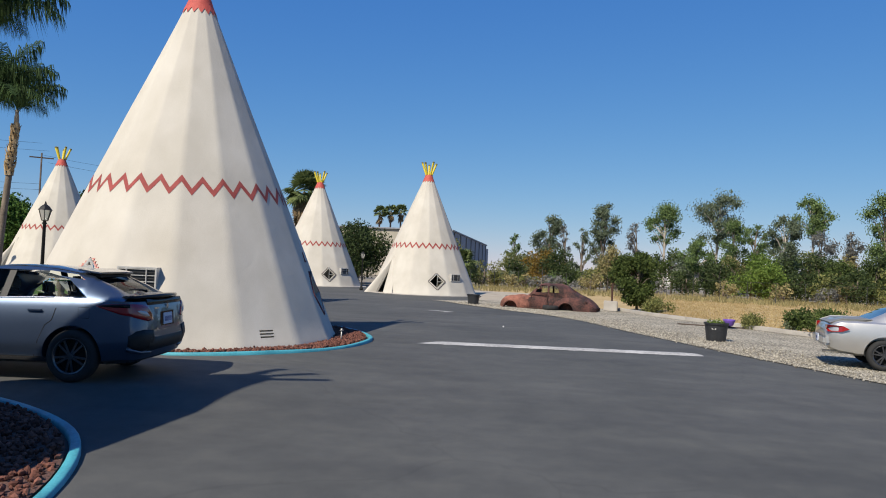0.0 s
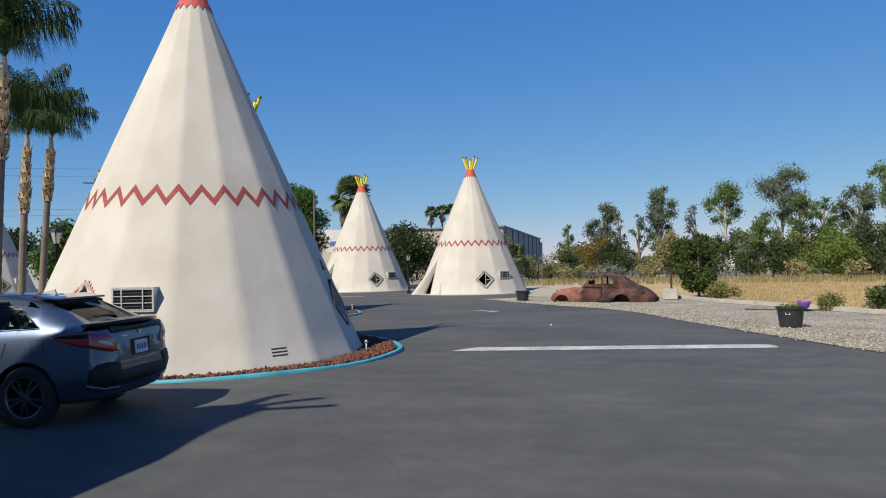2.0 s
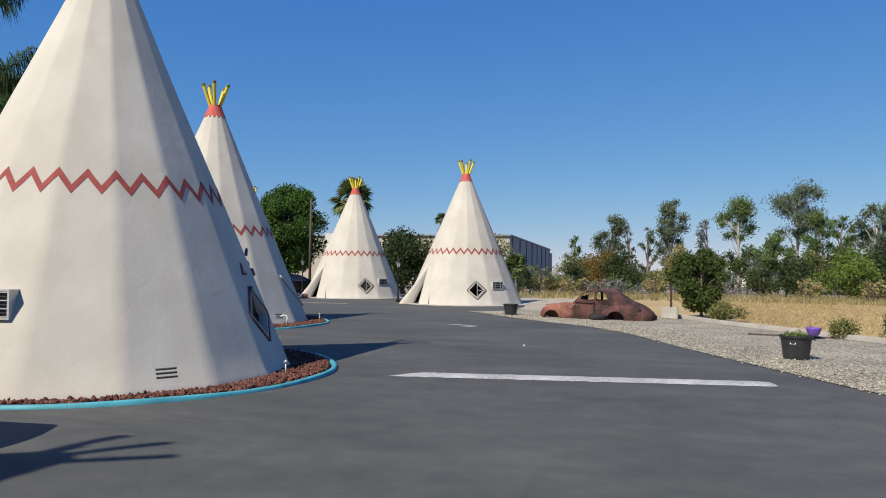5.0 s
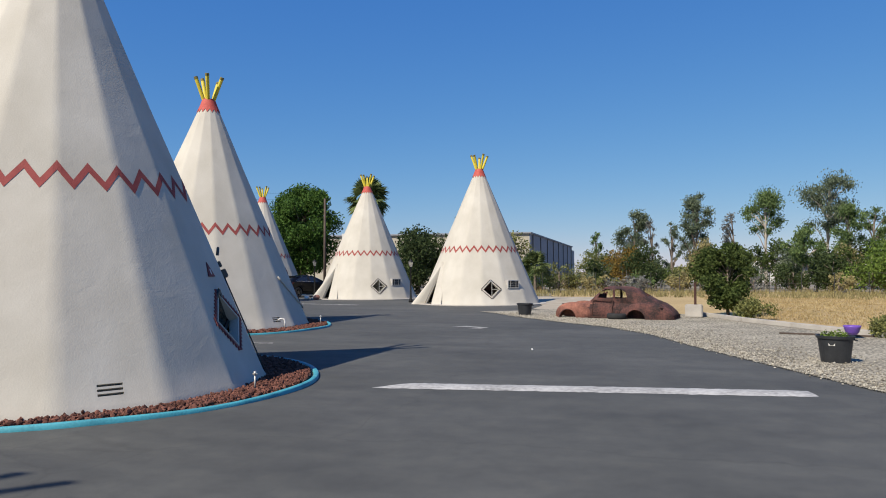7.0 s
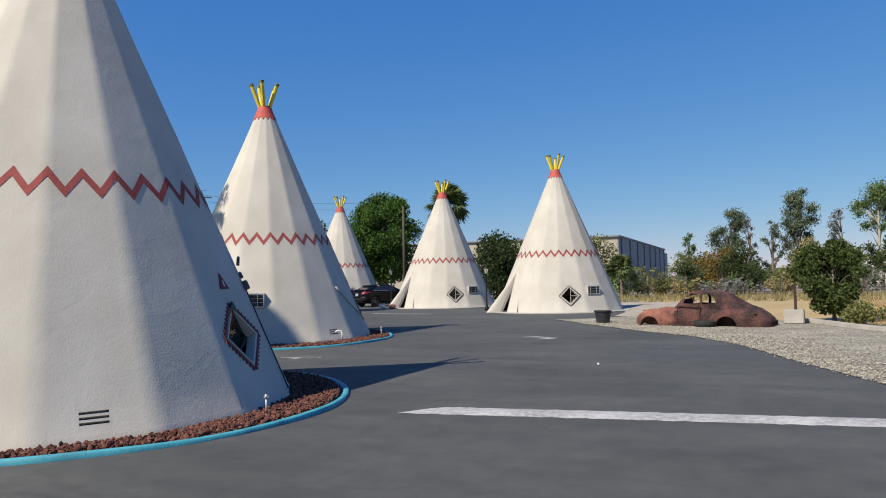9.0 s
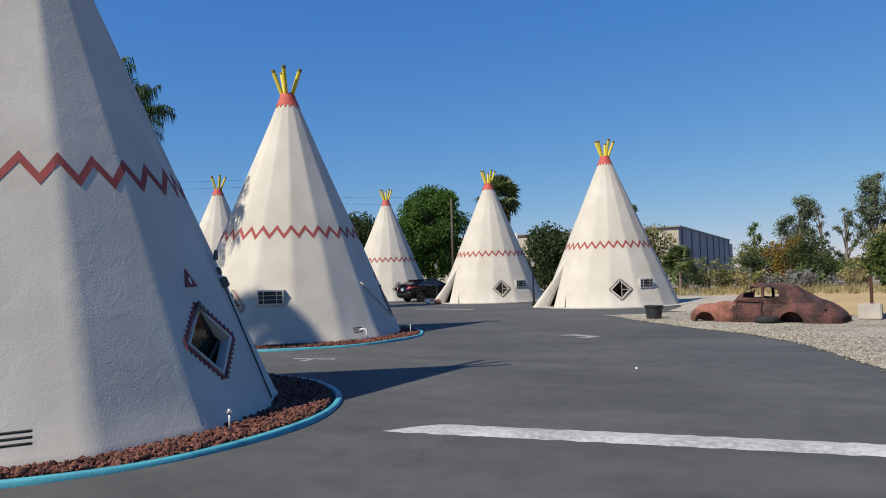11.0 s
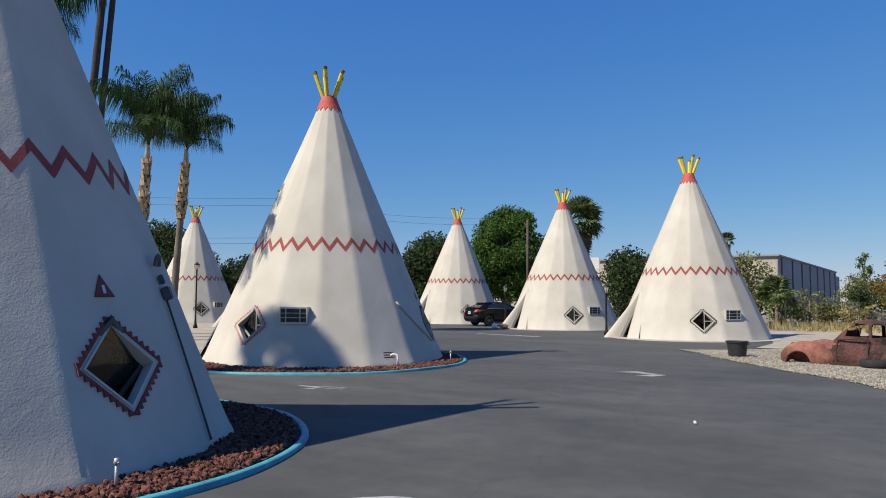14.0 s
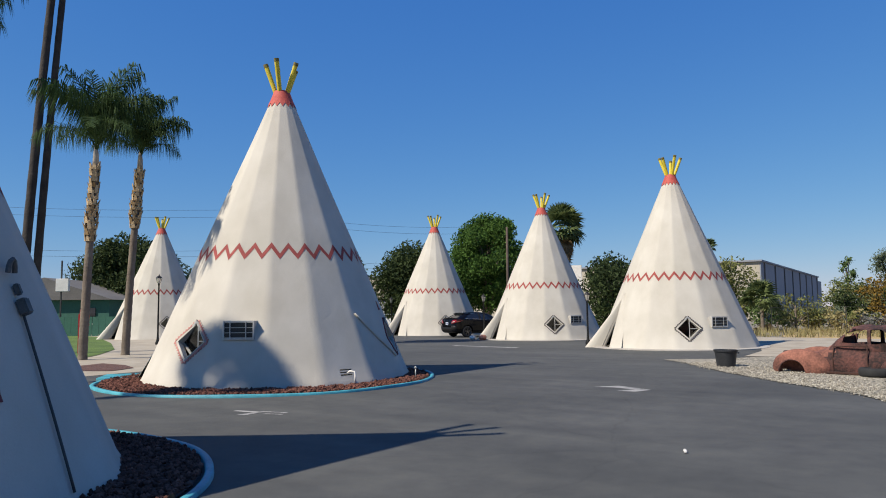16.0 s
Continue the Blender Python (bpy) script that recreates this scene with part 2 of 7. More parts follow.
trowel.inputs["Detail"].default_value = 3
trowel.inputs["Distortion"].default_value = 0.8
nt.links.new(tc.outputs["Object"], trowel.inputs["Vector"])
tb_ = nt.nodes.new("ShaderNodeBump")
tb_.inputs["Strength"].default_value = 0.11
tb_.inputs["Distance"].default_value = 0.05
nt.links.new(trowel.outputs[0], tb_.inputs["Height"])
grain_ = sb_.inputs["Normal"].links[0].from_node
nt.links.new(tb_.outputs[0], grain_.inputs["Normal"])


# hairline cracks and worn lanes in the asphalt
nt = ASPHALT.node_tree
ab = nt.nodes["Principled BSDF"]
base_col = ab.inputs["Base Color"].links[0].from_socket
tc = nt.nodes.new("ShaderNodeTexCoord")
wob = nt.nodes.new("ShaderNodeTexNoise")
wob.inputs["Scale"].default_value = 0.9
wob.inputs["Detail"].default_value = 6
addv = nt.nodes.new("ShaderNodeVectorMath")
addv.operation = 'MULTIPLY_ADD'
addv.inputs[1].default_value = (1.1, 1.1, 0)
nt.links.new(tc.outputs["Object"], wob.inputs["Vector"])
nt.links.new(wob.outputs["Color"], addv.inputs[0])
nt.links.new(tc.outputs["Object"], addv.inputs[2])
vor = nt.nodes.new("ShaderNodeTexVoronoi")
vor.feature = 'DISTANCE_TO_EDGE'
vor.inputs["Scale"].default_value = 0.17
nt.links.new(addv.outputs[0], vor.inputs["Vector"])
cr = ramp(nt, [(0.0, (0.86, 0.86, 0.86)), (0.003, (1, 1, 1))])
nt.links.new(vor.outputs[0], cr.inputs[0])
lane = nt.nodes.new("ShaderNodeTexNoise")
lane.inputs["Scale"].default_value = 1.0
lane.inputs["Detail"].default_value = 3
mp = nt.nodes.new("ShaderNodeMapping")
mp.inputs["Scale"].default_value = (0.25, 1.3, 1)
mp.inputs["Rotation"].default_value = (0, 0, 0.15)
nt.links.new(tc.outputs["Object"], mp.inputs["Vector"])
nt.links.new(mp.outputs[0], lane.inputs["Vector"])
lr = ramp(nt, [(0.3, (0.87, 0.87, 0.88)), (0.7, (1.12, 1.11, 1.09))])
nt.links.new(lane.outputs[0], lr.inputs[0])
fleck = nt.nodes.new("ShaderNodeTexNoise")      # patched and polished places
fleck.inputs["Scale"].default_value = 2.4
fleck.inputs["Detail"].default_value = 8
fleck.inputs["Roughness"].default_value = 0.7
nt.links.new(tc.outputs["Object"], fleck.inputs["Vector"])
fr_ = ramp(nt, [(0.36, (0.86, 0.86, 0.87)), (0.52, (1.0, 1.0, 1.0)), (0.70, (1.18, 1.16, 1.12))])
nt.links.new(fleck.outputs[0], fr_.inputs[0])
ab.inputs["Specular IOR Level"].default_value = 0.3
src = base_col
for other in (cr, lr, fr_):
    mm = nt.nodes.new("ShaderNodeMix")
    mm.data_type, mm.blend_type = 'RGBA', 'MULTIPLY'
    mm.inputs[0].default_value = 1.0
    nt.links.new(src, mm.inputs[6])
    nt.links.new(other.outputs[0], mm.inputs[7])
    src = mm.outputs[2]
nt.links.new(src, ab.inputs["Base Color"])


# ---- geometry helpers ----
def link_bm(name, bm, material=None, smooth=False):
    me = bpy.data.meshes.new(name)
    bm.normal_update()
    bm.to_mesh(me)
    bm.free()
    if material:
        me.materials.append(material)
    if smooth:
        me.shade_smooth()
    return new(name, me)


def part(name, bm, material, parent, label="", smooth=False):
    ob = link_bm(name, bm, material, smooth)
    ob.parent = parent
    if label:
        tagged(ob, label)
    return ob


def empty(name, m=None):
    ob = new(name)
    ob.empty_display_size = 0.2
    if m:
        ob.matrix_basis = m
    return ob


def raw(name, verts, faces, material, smooth=False):
    me = bpy.data.meshes.new(name)
    me.from_pydata([tuple(v) for v in verts], [], [tuple(q) for q in faces])
    me.materials.append(material)
    if smooth:
        me.shade_smooth()
    return me


def box(bm, size, at=(0, 0, 0), rot=None, bevel=0.0):
    m = Matrix.Translation(at) @ (rot or Matrix.Identity(4)) @ Matrix.Diagonal((*size, 1))
    r = bmesh.ops.create_cube(bm, size=1, matrix=m)
    if bevel:
        es = list({e for v in r["verts"] for e in v.link_edges})
        bmesh.ops.bevel(bm, geom=es, offset=bevel, segments=2, affect='EDGES', clamp_overlap=True)
    return bm


def boxm(size, at=(0, 0, 0), rot=None, bevel=0.0):
    return box(bmesh.new(), size, at, rot, bevel)


def tube(bm, pts, radii, sides=8, cap=True):
    """A tapered tube along points."""
    rings = []
    pts = [Vector(p) for p in pts]
    for i, (p, r) in enumerate(zip(pts, radii)):
        d = (pts[min(i + 1, len(pts) - 1)] - pts[max(i - 1, 0)]).normalized()
        side = d.cross(Vector((0.31, 0.95, 0.02)))
        if side.length < 1e-3:
            side = d.cross(Vector((1, 0, 0)))
        side.normalize()
        up = side.cross(d)
        rings.append([bm.verts.new(p + r * (math.cos(2 * math.pi * k / sides) * side + math.sin(2 * math.pi * k / sides) * up)) for k in range(sides)])
    for a, b in zip(rings, rings[1:]):
        for k in range(sides):
            bm.faces.new((a[k], a[(k + 1) % sides], b[(k + 1) % sides], b[k]))
    if cap:
        bm.faces.new(rings[0][::-1])
        bm.faces.new(rings[-1])
    bmesh.ops.recalc_face_normals(bm, faces=bm.faces)
    return bm


def lathe(bm, profile, sides=32, at=(0, 0, 0), closed=False):
    """A turned shape from (radius, height) pairs."""
    rings = []
    for r, z in profile:
        rings.append([bm.verts.new((at[0] + r * math.cos(2 * math.pi * k / sides), at[1] + r * math.sin(2 * math.pi * k / sides), at[2] + z)) for k in range(sides)])
    pairs = list(zip(rings, rings[1:])) + ([(rings[-1], rings[0])] if closed else [])
    for a, b in pairs:
        for k in range(sides):
            bm.faces.new((a[k], a[(k + 1) % sides], b[(k + 1) % sides], b[k]))
    bmesh.ops.recalc_face_normals(bm, faces=bm.faces)
    return bm


def prism(bm, outline, z0, z1):
    """An upright prism over a plan outline."""
    low = [bm.verts.new((x, y, z0)) for x, y in outline]
    top = [bm.verts.new((x, y, z1)) for x, y in outline]
    n = len(outline)
    bm.faces.new(top)
    bm.faces.new(low[::-1])
    for i in range(n):
        bm.faces.new((low[i], low[(i + 1) % n], top[(i + 1) % n], top[i]))
    bmesh.ops.recalc_face_normals(bm, faces=bm.faces)
    return bm


def sheet(name, outline, z, material, label, category):
    bm = bmesh.new()
    bm.faces.new([bm.verts.new((x, y, z)) for x, y in outline])
    bmesh.ops.recalc_face_normals(bm, faces=bm.faces)
    for fc in bm.faces:
        if fc.normal.z < 0:
            fc.normal_flip()
    ob = link_bm(name, bm, material)
    return tagged(ob, label, category, kind="structure")


# ---- ground ----
bm = bmesh.new()
bmesh.ops.create_grid(bm, x_segments=8, y_segments=8, size=1500)
tagged(link_bm("ground", bm, HILLM), "dusty open ground reaching to the horizon", "ground", kind="structure").location.z = -0.06
EDGE = [(-4.4, 30.8), (-3.55, 29.85), (-2.0, 27.4), (-0.5, 25.5), (0.75, 24.2), (2.0, 22.0), (2.96, 18.9), (3.9, 16.3), (4.78, 13.95), (6.23, 10.5), (8.2, 4.0), (9.6, -3), (10.5, -14)]
FIELD_EDGE = [(22, -16), (17, -2), (12.6, 11), (8.6, 20.0), (7.0, 23.0), (4.9, 27.1), (4.4, 28.6), (3.6, 30.4), (1.0, 34.0), (-1.5, 36.5)]
sheet("asphalt_lot", [(-16, -16), (10.5, -14)] + EDGE[::-1][1:] + [(-2.2, 32.0), (-2.6, 36.0), (-3.0, 38.2), (-5.0, 42), (-7.0, 47), (-12, 50), (-26, 52), (-34, 50), (-32, 42), (-24, 36), (-17, 30), (-15.0, 24), (-15, 19), (-13, 16.5), (-13, 8), (-16, 2)],
      0.0, ASPHALT, "worn dark grey asphalt of the motel lot", "asphalt")
sheet("gravel_strip", EDGE + FIELD_EDGE + [(-2.0, 33.2), (-3.2, 31.6)], 0.012, GRAVEL, "pale crushed gravel strip beside the asphalt", "gravel")
sheet("dry_field", FIELD_EDGE + [(-1.5, 40), (-4, 50), (-4, 62), (40, 62), (90, 50), (90, -16)], 0.006, DRYFIELD, "field of dry yellow grass", "field")
sheet("concrete_slab", [(-2.6, 33.0), (0.9, 34.1), (1.9, 36), (1.6, 47), (-8, 48.5), (-7.0, 47), (-5.0, 42), (-3.0, 38.2), (-2.6, 36)], 0.018, PAVEM, "pale dusty concrete slab behind the wreck", "slab")
sheet("side_yard", [(-15, 19), (-15, 24), (-17, 30), (-24, 36), (-32, 42), (-60, 60), (-70, 20), (-40, 0), (-16, 2), (-13, 8), (-13, 16.5)], 0.004, PAVEM, "sandy flagstone yard between lawns", "yard")
sheet("lawn", [(-20.4, 21.6), (-21.6, 23.3), (-23.2, 24.9), (-26.1, 27.3), (-32, 30.8), (-42.5, 36.3), (-48, 37.3), (-52, 31), (-42, 24), (-30, 20.5)], 0.02, LAWNM, "green mown lawn under the palms", "lawn")

# the parking place between two cabins lies a little higher
bm = bmesh.new()
NX, NY = 40, 28
swell = [[bm.verts.new((-6.0 + 4.4 * (2 * i / NX - 1), 6.55 + 1.85 * (2 * j / NY - 1), 0.0)) for j in range(NY + 1)] for i in range(NX + 1)]
for col in swell:
    for v in col:
        rr = min(1.0, (((v.co.x + 6.0) / 4.4) ** 4 + ((v.co.y - 6.55) / 1.85) ** 4) ** 0.25)
        u = min(1.0, (1 - rr) / 0.36)
        v.co.z = 0.107 * u * u * (3 - 2 * u) - 0.01 * (rr >= 1.0) + 0.003
for c0, c1 in zip(swell, swell[1:]):
    for j in range(NY):
        bm.faces.new((c0[j], c1[j], c1[j + 1], c0[j + 1]))
tagged(link_bm("parking_place", bm, ASPHALT, True), "slightly raised worn asphalt of a parking place", "asphalt", kind="structure")

sheet("mulch", [(-18.2, 20.8), (-18.7, 22.3), (-17.4, 22.2), (-16.2, 21.7), (-15.8, 20.8), (-16.6, 20.4)], 0.016, LAVABED, "brown bark mulch patch in the sandy yard", "mulch")
bm = prism(bmesh.new(), [(-13.75, 19.15), (-14.55, 19.9), (-14.1, 20.45), (-13.0, 19.4)], 0.0, 0.05)
tagged(link_bm("painted_step", bm, KERBP), "turquoise-painted concrete step beside the kerb", "step", kind="structure")

# field-side concrete edging, low and broken into lengths
edging = empty("edging")
tagged(edging, "low pale concrete edging along the field", "edging", kind="structure")
pts = FIELD_EDGE[1:8]
for (ax, ay), (bx, by) in zip(pts, pts[1:]):
    seg = math.hypot(bx - ax, by - ay)
    n = max(1, round(seg / 2.4))
    for i in range(n):
        u = (i + 0.5) / n
        part("concrete_length", boxm((seg / n - 0.03, 0.22, 0.14), (ax + (bx - ax) * u, ay + (by - ay) * u, 0.07), Matrix.Rotation(math.atan2(by - ay, bx - ax), 4, 'Z'), 0.02), CONCRETE, edging)


# loose stones along the gravel's edge
rng = np.random.default_rng(91)
stone = np.array([(0, 0, 1), (0.9, 0, 0.1), (0.1, 0.9, 0.0), (-0.8, 0.3, 0.1), (-0.3, -0.8, 0.05), (0, 0, -0.8)])
stone_faces = np.array([(0, 1, 2), (0, 2, 3), (0, 3, 4), (0, 4, 1), (5, 2, 1), (5, 3, 2), (5, 4, 3), (5, 1, 4)])
vs_, fs_ = [], []
for k in range(9000):
    u = rng.uniform(1, len(EDGE) - 2)
    a_, b_ = np.array(EDGE[int(u)]), np.array(EDGE[int(u) + 1])
    out = np.array([-(b_ - a_)[1], (b_ - a_)[0]]) / np.linalg.norm(b_ - a_)
    p = a_ + (b_ - a_) * (u % 1) + out * (abs(rng.normal(0, 0.9)) - 0.06 - 0.12 * (rng.random() < 0.12))
    sz = rng.uniform(0.008, 0.026)
    vs_.append(stone * sz * rng.uniform(0.6, 1.3, 3) + (p[0], p[1], 0.012 + 0.4 * sz))
    fs_.append(stone_faces + 6 * k)
ob = new("gravel_stones", raw("gravel_stones", np.concatenate(vs_).tolist(), np.concatenate(fs_).tolist(), mat("loose pale stone", (0.17, 0.15, 0.115), (0.46, 0.42, 0.34), 0.95, 6, 40, 0.3, per='island')))
tagged(ob, "loose pale stones along the edge of the gravel", "gravel", kind="stuff")


# painted marks on the asphalt
def mark(name, outline, label, category):
    bm = bmesh.new()
    bm.faces.new([bm.verts.new((x, y, 0.004)) for x, y in outline])
    for fc in bm.faces:
        fc.normal_update()
        if fc.normal.z < 0:
            fc.normal_flip()
    return tagged(link_bm(name, bm, ROADPAINT), label, category)


ROADPAINT = mat("worn road paint", (0.09, 0.088, 0.085), (0.38, 0.37, 0.35), 0.85, 3.0, 30, 0.3, detail_mix=0.5, spread=(0.36, 0.58))

# white painted low hump across the lane
bm = bmesh.new()
a, b = Vector((-1.75, 12.56, 0)), Vector((3.98, 13.36, 0))
d = (b - a).normalized()
s = Vector((-d.y, d.x, 0))
rows = []
N = 60
for i in range(N + 1):
    c = a.lerp(b, i / N)
    endf = min(1.0, i / 2.0 + 0.25, (N - i) / 2.0 + 0.25)
    wob = 0.012 * math.sin(i * 1.7) + 0.008 * math.sin(i * 4.1)
    rows.append([bm.verts.new(c + d * (0.28 * (o + 1) * max(0.0, 1 - i / 9)) + s * (o * 0.23 * (0.9 + 0.1 * endf) + wob) + Vector((0, 0, h * endf + 0.003))) for o, h in ((-1, 0.0), (-0.6, 0.02), (0, 0.028), (0.6, 0.02), (1, 0.0))])
for r0, r1 in zip(rows, rows[1:]):
    for k in range(4):
        bm.faces.new((r0[k], r1[k], r1[k + 1], r0[k + 1]))
bmesh.ops.recalc_face_normals(bm, faces=bm.faces)
tagged(link_bm("speed_hump", bm, mat("chipped white hump paint", (0.17, 0.168, 0.165), (0.42, 0.415, 0.405), 0.9, 1.3, 16, 0.8, dist=0.02, spread=(0.30, 0.60), detail_mix=0.5), True), "low white-painted hump across the asphalt lane", "speed hump")
# lane arrow, worn
mark("painted_arrow", [(-3.45, 23.05), (-3.10, 23.45), (-2.35, 23.05), (-2.5, 22.62), (-2.85, 22.62), (-2.62, 22.98), (-3.1, 23.12)], "worn white arrow painted on the asphalt", "arrow")
for k, (x, y, w, h) in enumerate(((-6.75, 17.35, 0.5, 0.1), (-6.35, 17.5, 0.45, 0.08), (-6.55, 17.2, 0.12, 0.3), (-6.2, 17.35, 0.3, 0.07))):
    mark("painted_bar", [(x - w / 2, y - h / 2), (x + w / 2, y - h / 2 + 0.08), (x + w / 2, y + h / 2 + 0.08), (x - w / 2, y + h / 2)], "worn white paint stroke on the asphalt", "road marking")
mark("painted_stripe", [(-14.6, 35.3), (-11.3, 34.8), (-11.25, 35.1), (-14.6, 35.65)], "worn white stripe painted on the asphalt", "road marking")


# ---- teepees ----
H_CAP, R0, K = 6.35, 3.02, 0.423
SIDES = 16


def cone_r(z):
    return R0 - K * z


def poly(th):
    """How far the soft-edged sixteen-sided outline reaches at an angle."""
    w = 2 * math.pi / SIDES
    ph = (th + w / 2) % w - w / 2
    flat = math.cos(w / 2) / math.cos(ph)
    edge = 1 - abs(ph) / (w / 2)
    soft = 0.008 * max(0.0, 1 - edge / 0.10) ** 2
    return flat + 0.006 - 0.5 * soft


FACET0 = radians(-2.25)


def surf(th, z, out=0.0):
    r = cone_r(z) * poly(th + FACET0) + out
    return Vector((r * math.cos(th), r * math.sin(th), z))


def uneven(v, z):
    """How far the hand-trowelled wall bulges at a place."""
    return 0.018 * noise.noise(Vector((v.x * 0.9, v.y * 0.9, z * 0.7)))


def painted(th, z):
    """A place on the wall for a coat of paint."""
    v = surf(th, z, 0.0)
    return v + Vector((math.cos(th), math.sin(th), 0)) * (uneven(v, z) + 0.0055)


def skin(out):
    """The cone as a closed shell."""
    step = (0.0, 0.05, 0.11, 0.19, 0.34, 0.5, 0.66, 0.81, 0.89, 0.95)
    turns = [radians(13.5 + 22.5 * (k + q)) for k in range(SIDES) for q in step]
    n = len(turns)
    zs = [-0.35, 0.0, 0.12, 0.5, 1, 1.5, 2, 2.3, 2.55, 2.8, 3.05, 3.3, 3.6, 4, 4.5, 5, 5.5, 6, H_CAP + 0.1]
    bm = bmesh.new()
    rings = []
    for z in zs:
        flare = 0.035 if z == 0.0 else (0.04 if z < 0 else 0)
        ring = []
        for th in turns:
            v = surf(th, max(z, 0.0), out + flare)
            wob = uneven(v, z)
            v += Vector((math.cos(th), math.sin(th), 0)) * wob
            v.z = z
            ring.append(bm.verts.new(v))
        rings.append(ring)
    for r0, r1 in zip(rings, rings[1:]):
        for k in range(n):
            bm.faces.new((r0[k], r0[(k + 1) % n], r1[(k + 1) % n], r1[k]))
    bm.faces.new(rings[0][::-1])
    bm.faces.new(rings[-1])
    bmesh.ops.recalc_face_normals(bm, faces=bm.faces)
    return bm


SLOPE = math.atan(K)


def on_wall(th, z, out=0.0):
    """A pose on the sloping wall: x to the right as seen from outside, y up the slope, z outwards."""
    p = surf(th, z, 0)
    o = Vector((math.cos(th) * math.cos(SLOPE), math.sin(th) * math.cos(SLOPE), math.sin(SLOPE)))
    right = Vector((-math.sin(th), math.cos(th), 0))
    up = o.cross(right)
    m = Matrix((right, up, o)).transposed().to_4x4()
    m.translation = p + o * out
    return m


def upright(th, r, z):
    """A pose in a vertical plane: x right, y up, z outwards."""
    o = Vector((math.cos(th), math.sin(th), 0))
    m = Matrix((Vector((-math.sin(th), math.cos(th), 0)), Vector((0, 0, 1)), o)).transposed().to_4x4()
    m.translation = o * r + Vector((0, 0, z))
    return m


def loop_prism(bm, pts2, z0, z1, m):
    """A prism over a flat outline, in the pose m."""
    low = [bm.verts.new(m @ Vector((x, y, z0))) for x, y in pts2]
    top = [bm.verts.new(m @ Vector((x, y, z1))) for x, y in pts2]
    n = len(pts2)
    bm.faces.new(top)
    bm.faces.new(low[::-1])
    for i in range(n):
        bm.faces.new((low[i], low[(i + 1) % n], top[(i + 1) % n], top[i]))


def ring_prism(bm, inner, outer, z0, z1, m):
    """A frame between two outlines of equal length."""
    n = len(inner)
    v = [[bm.verts.new(m @ Vector((x, y, z))) for x, y in pts_] for pts_, z in ((inner, z0), (inner, z1), (outer, z0), (outer, z1))]
    for i in range(n):
        j = (i + 1) % n
        bm.faces.new((v[1][i], v[1][j], v[3][j], v[3][i]))
        bm.faces.new((v[0][j], v[0][i], v[2][i], v[2][j]))
        bm.faces.new((v[0][i], v[0][j], v[1][j], v[1][i]))
        bm.faces.new((v[2][j], v[2][i], v[3][i], v[3][j]))


def carve(solid, cutter):
    """The solid mesh minus the cutter, as a mesh of its own."""
    a = link_bm("carved", solid)
    b = link_bm("cutter", cutter)
    md = a.modifiers.new("cut", 'BOOLEAN')
    md.operation, md.solver, md.object = 'DIFFERENCE', 'EXACT', b
    deps = bpy.context.evaluated_depsgraph_get()
    me = bpy.data.meshes.new_from_object(a.evaluated_get(deps))
    bpy.data.objects.remove(a)
    bpy.data.objects.remove(b)
    return me


def diamond(h):
    return [(0, -h), (h, 0), (0, h), (-h, 0)]


DIA1, AC_TH, VENT_TH, DIA2, DOOR_TH, PIPE_TH = [radians(v) for v in (0, 24.5, 69.5, 115, -67, 135)]
Z_DIA, Z_AC, Z_VENT = 0.92, 1.15, 0.27


def door_half(z):
    """Half the door's opening in metres at a height."""
    return max(0.0, 0.50 * (1 - z / 2.05))


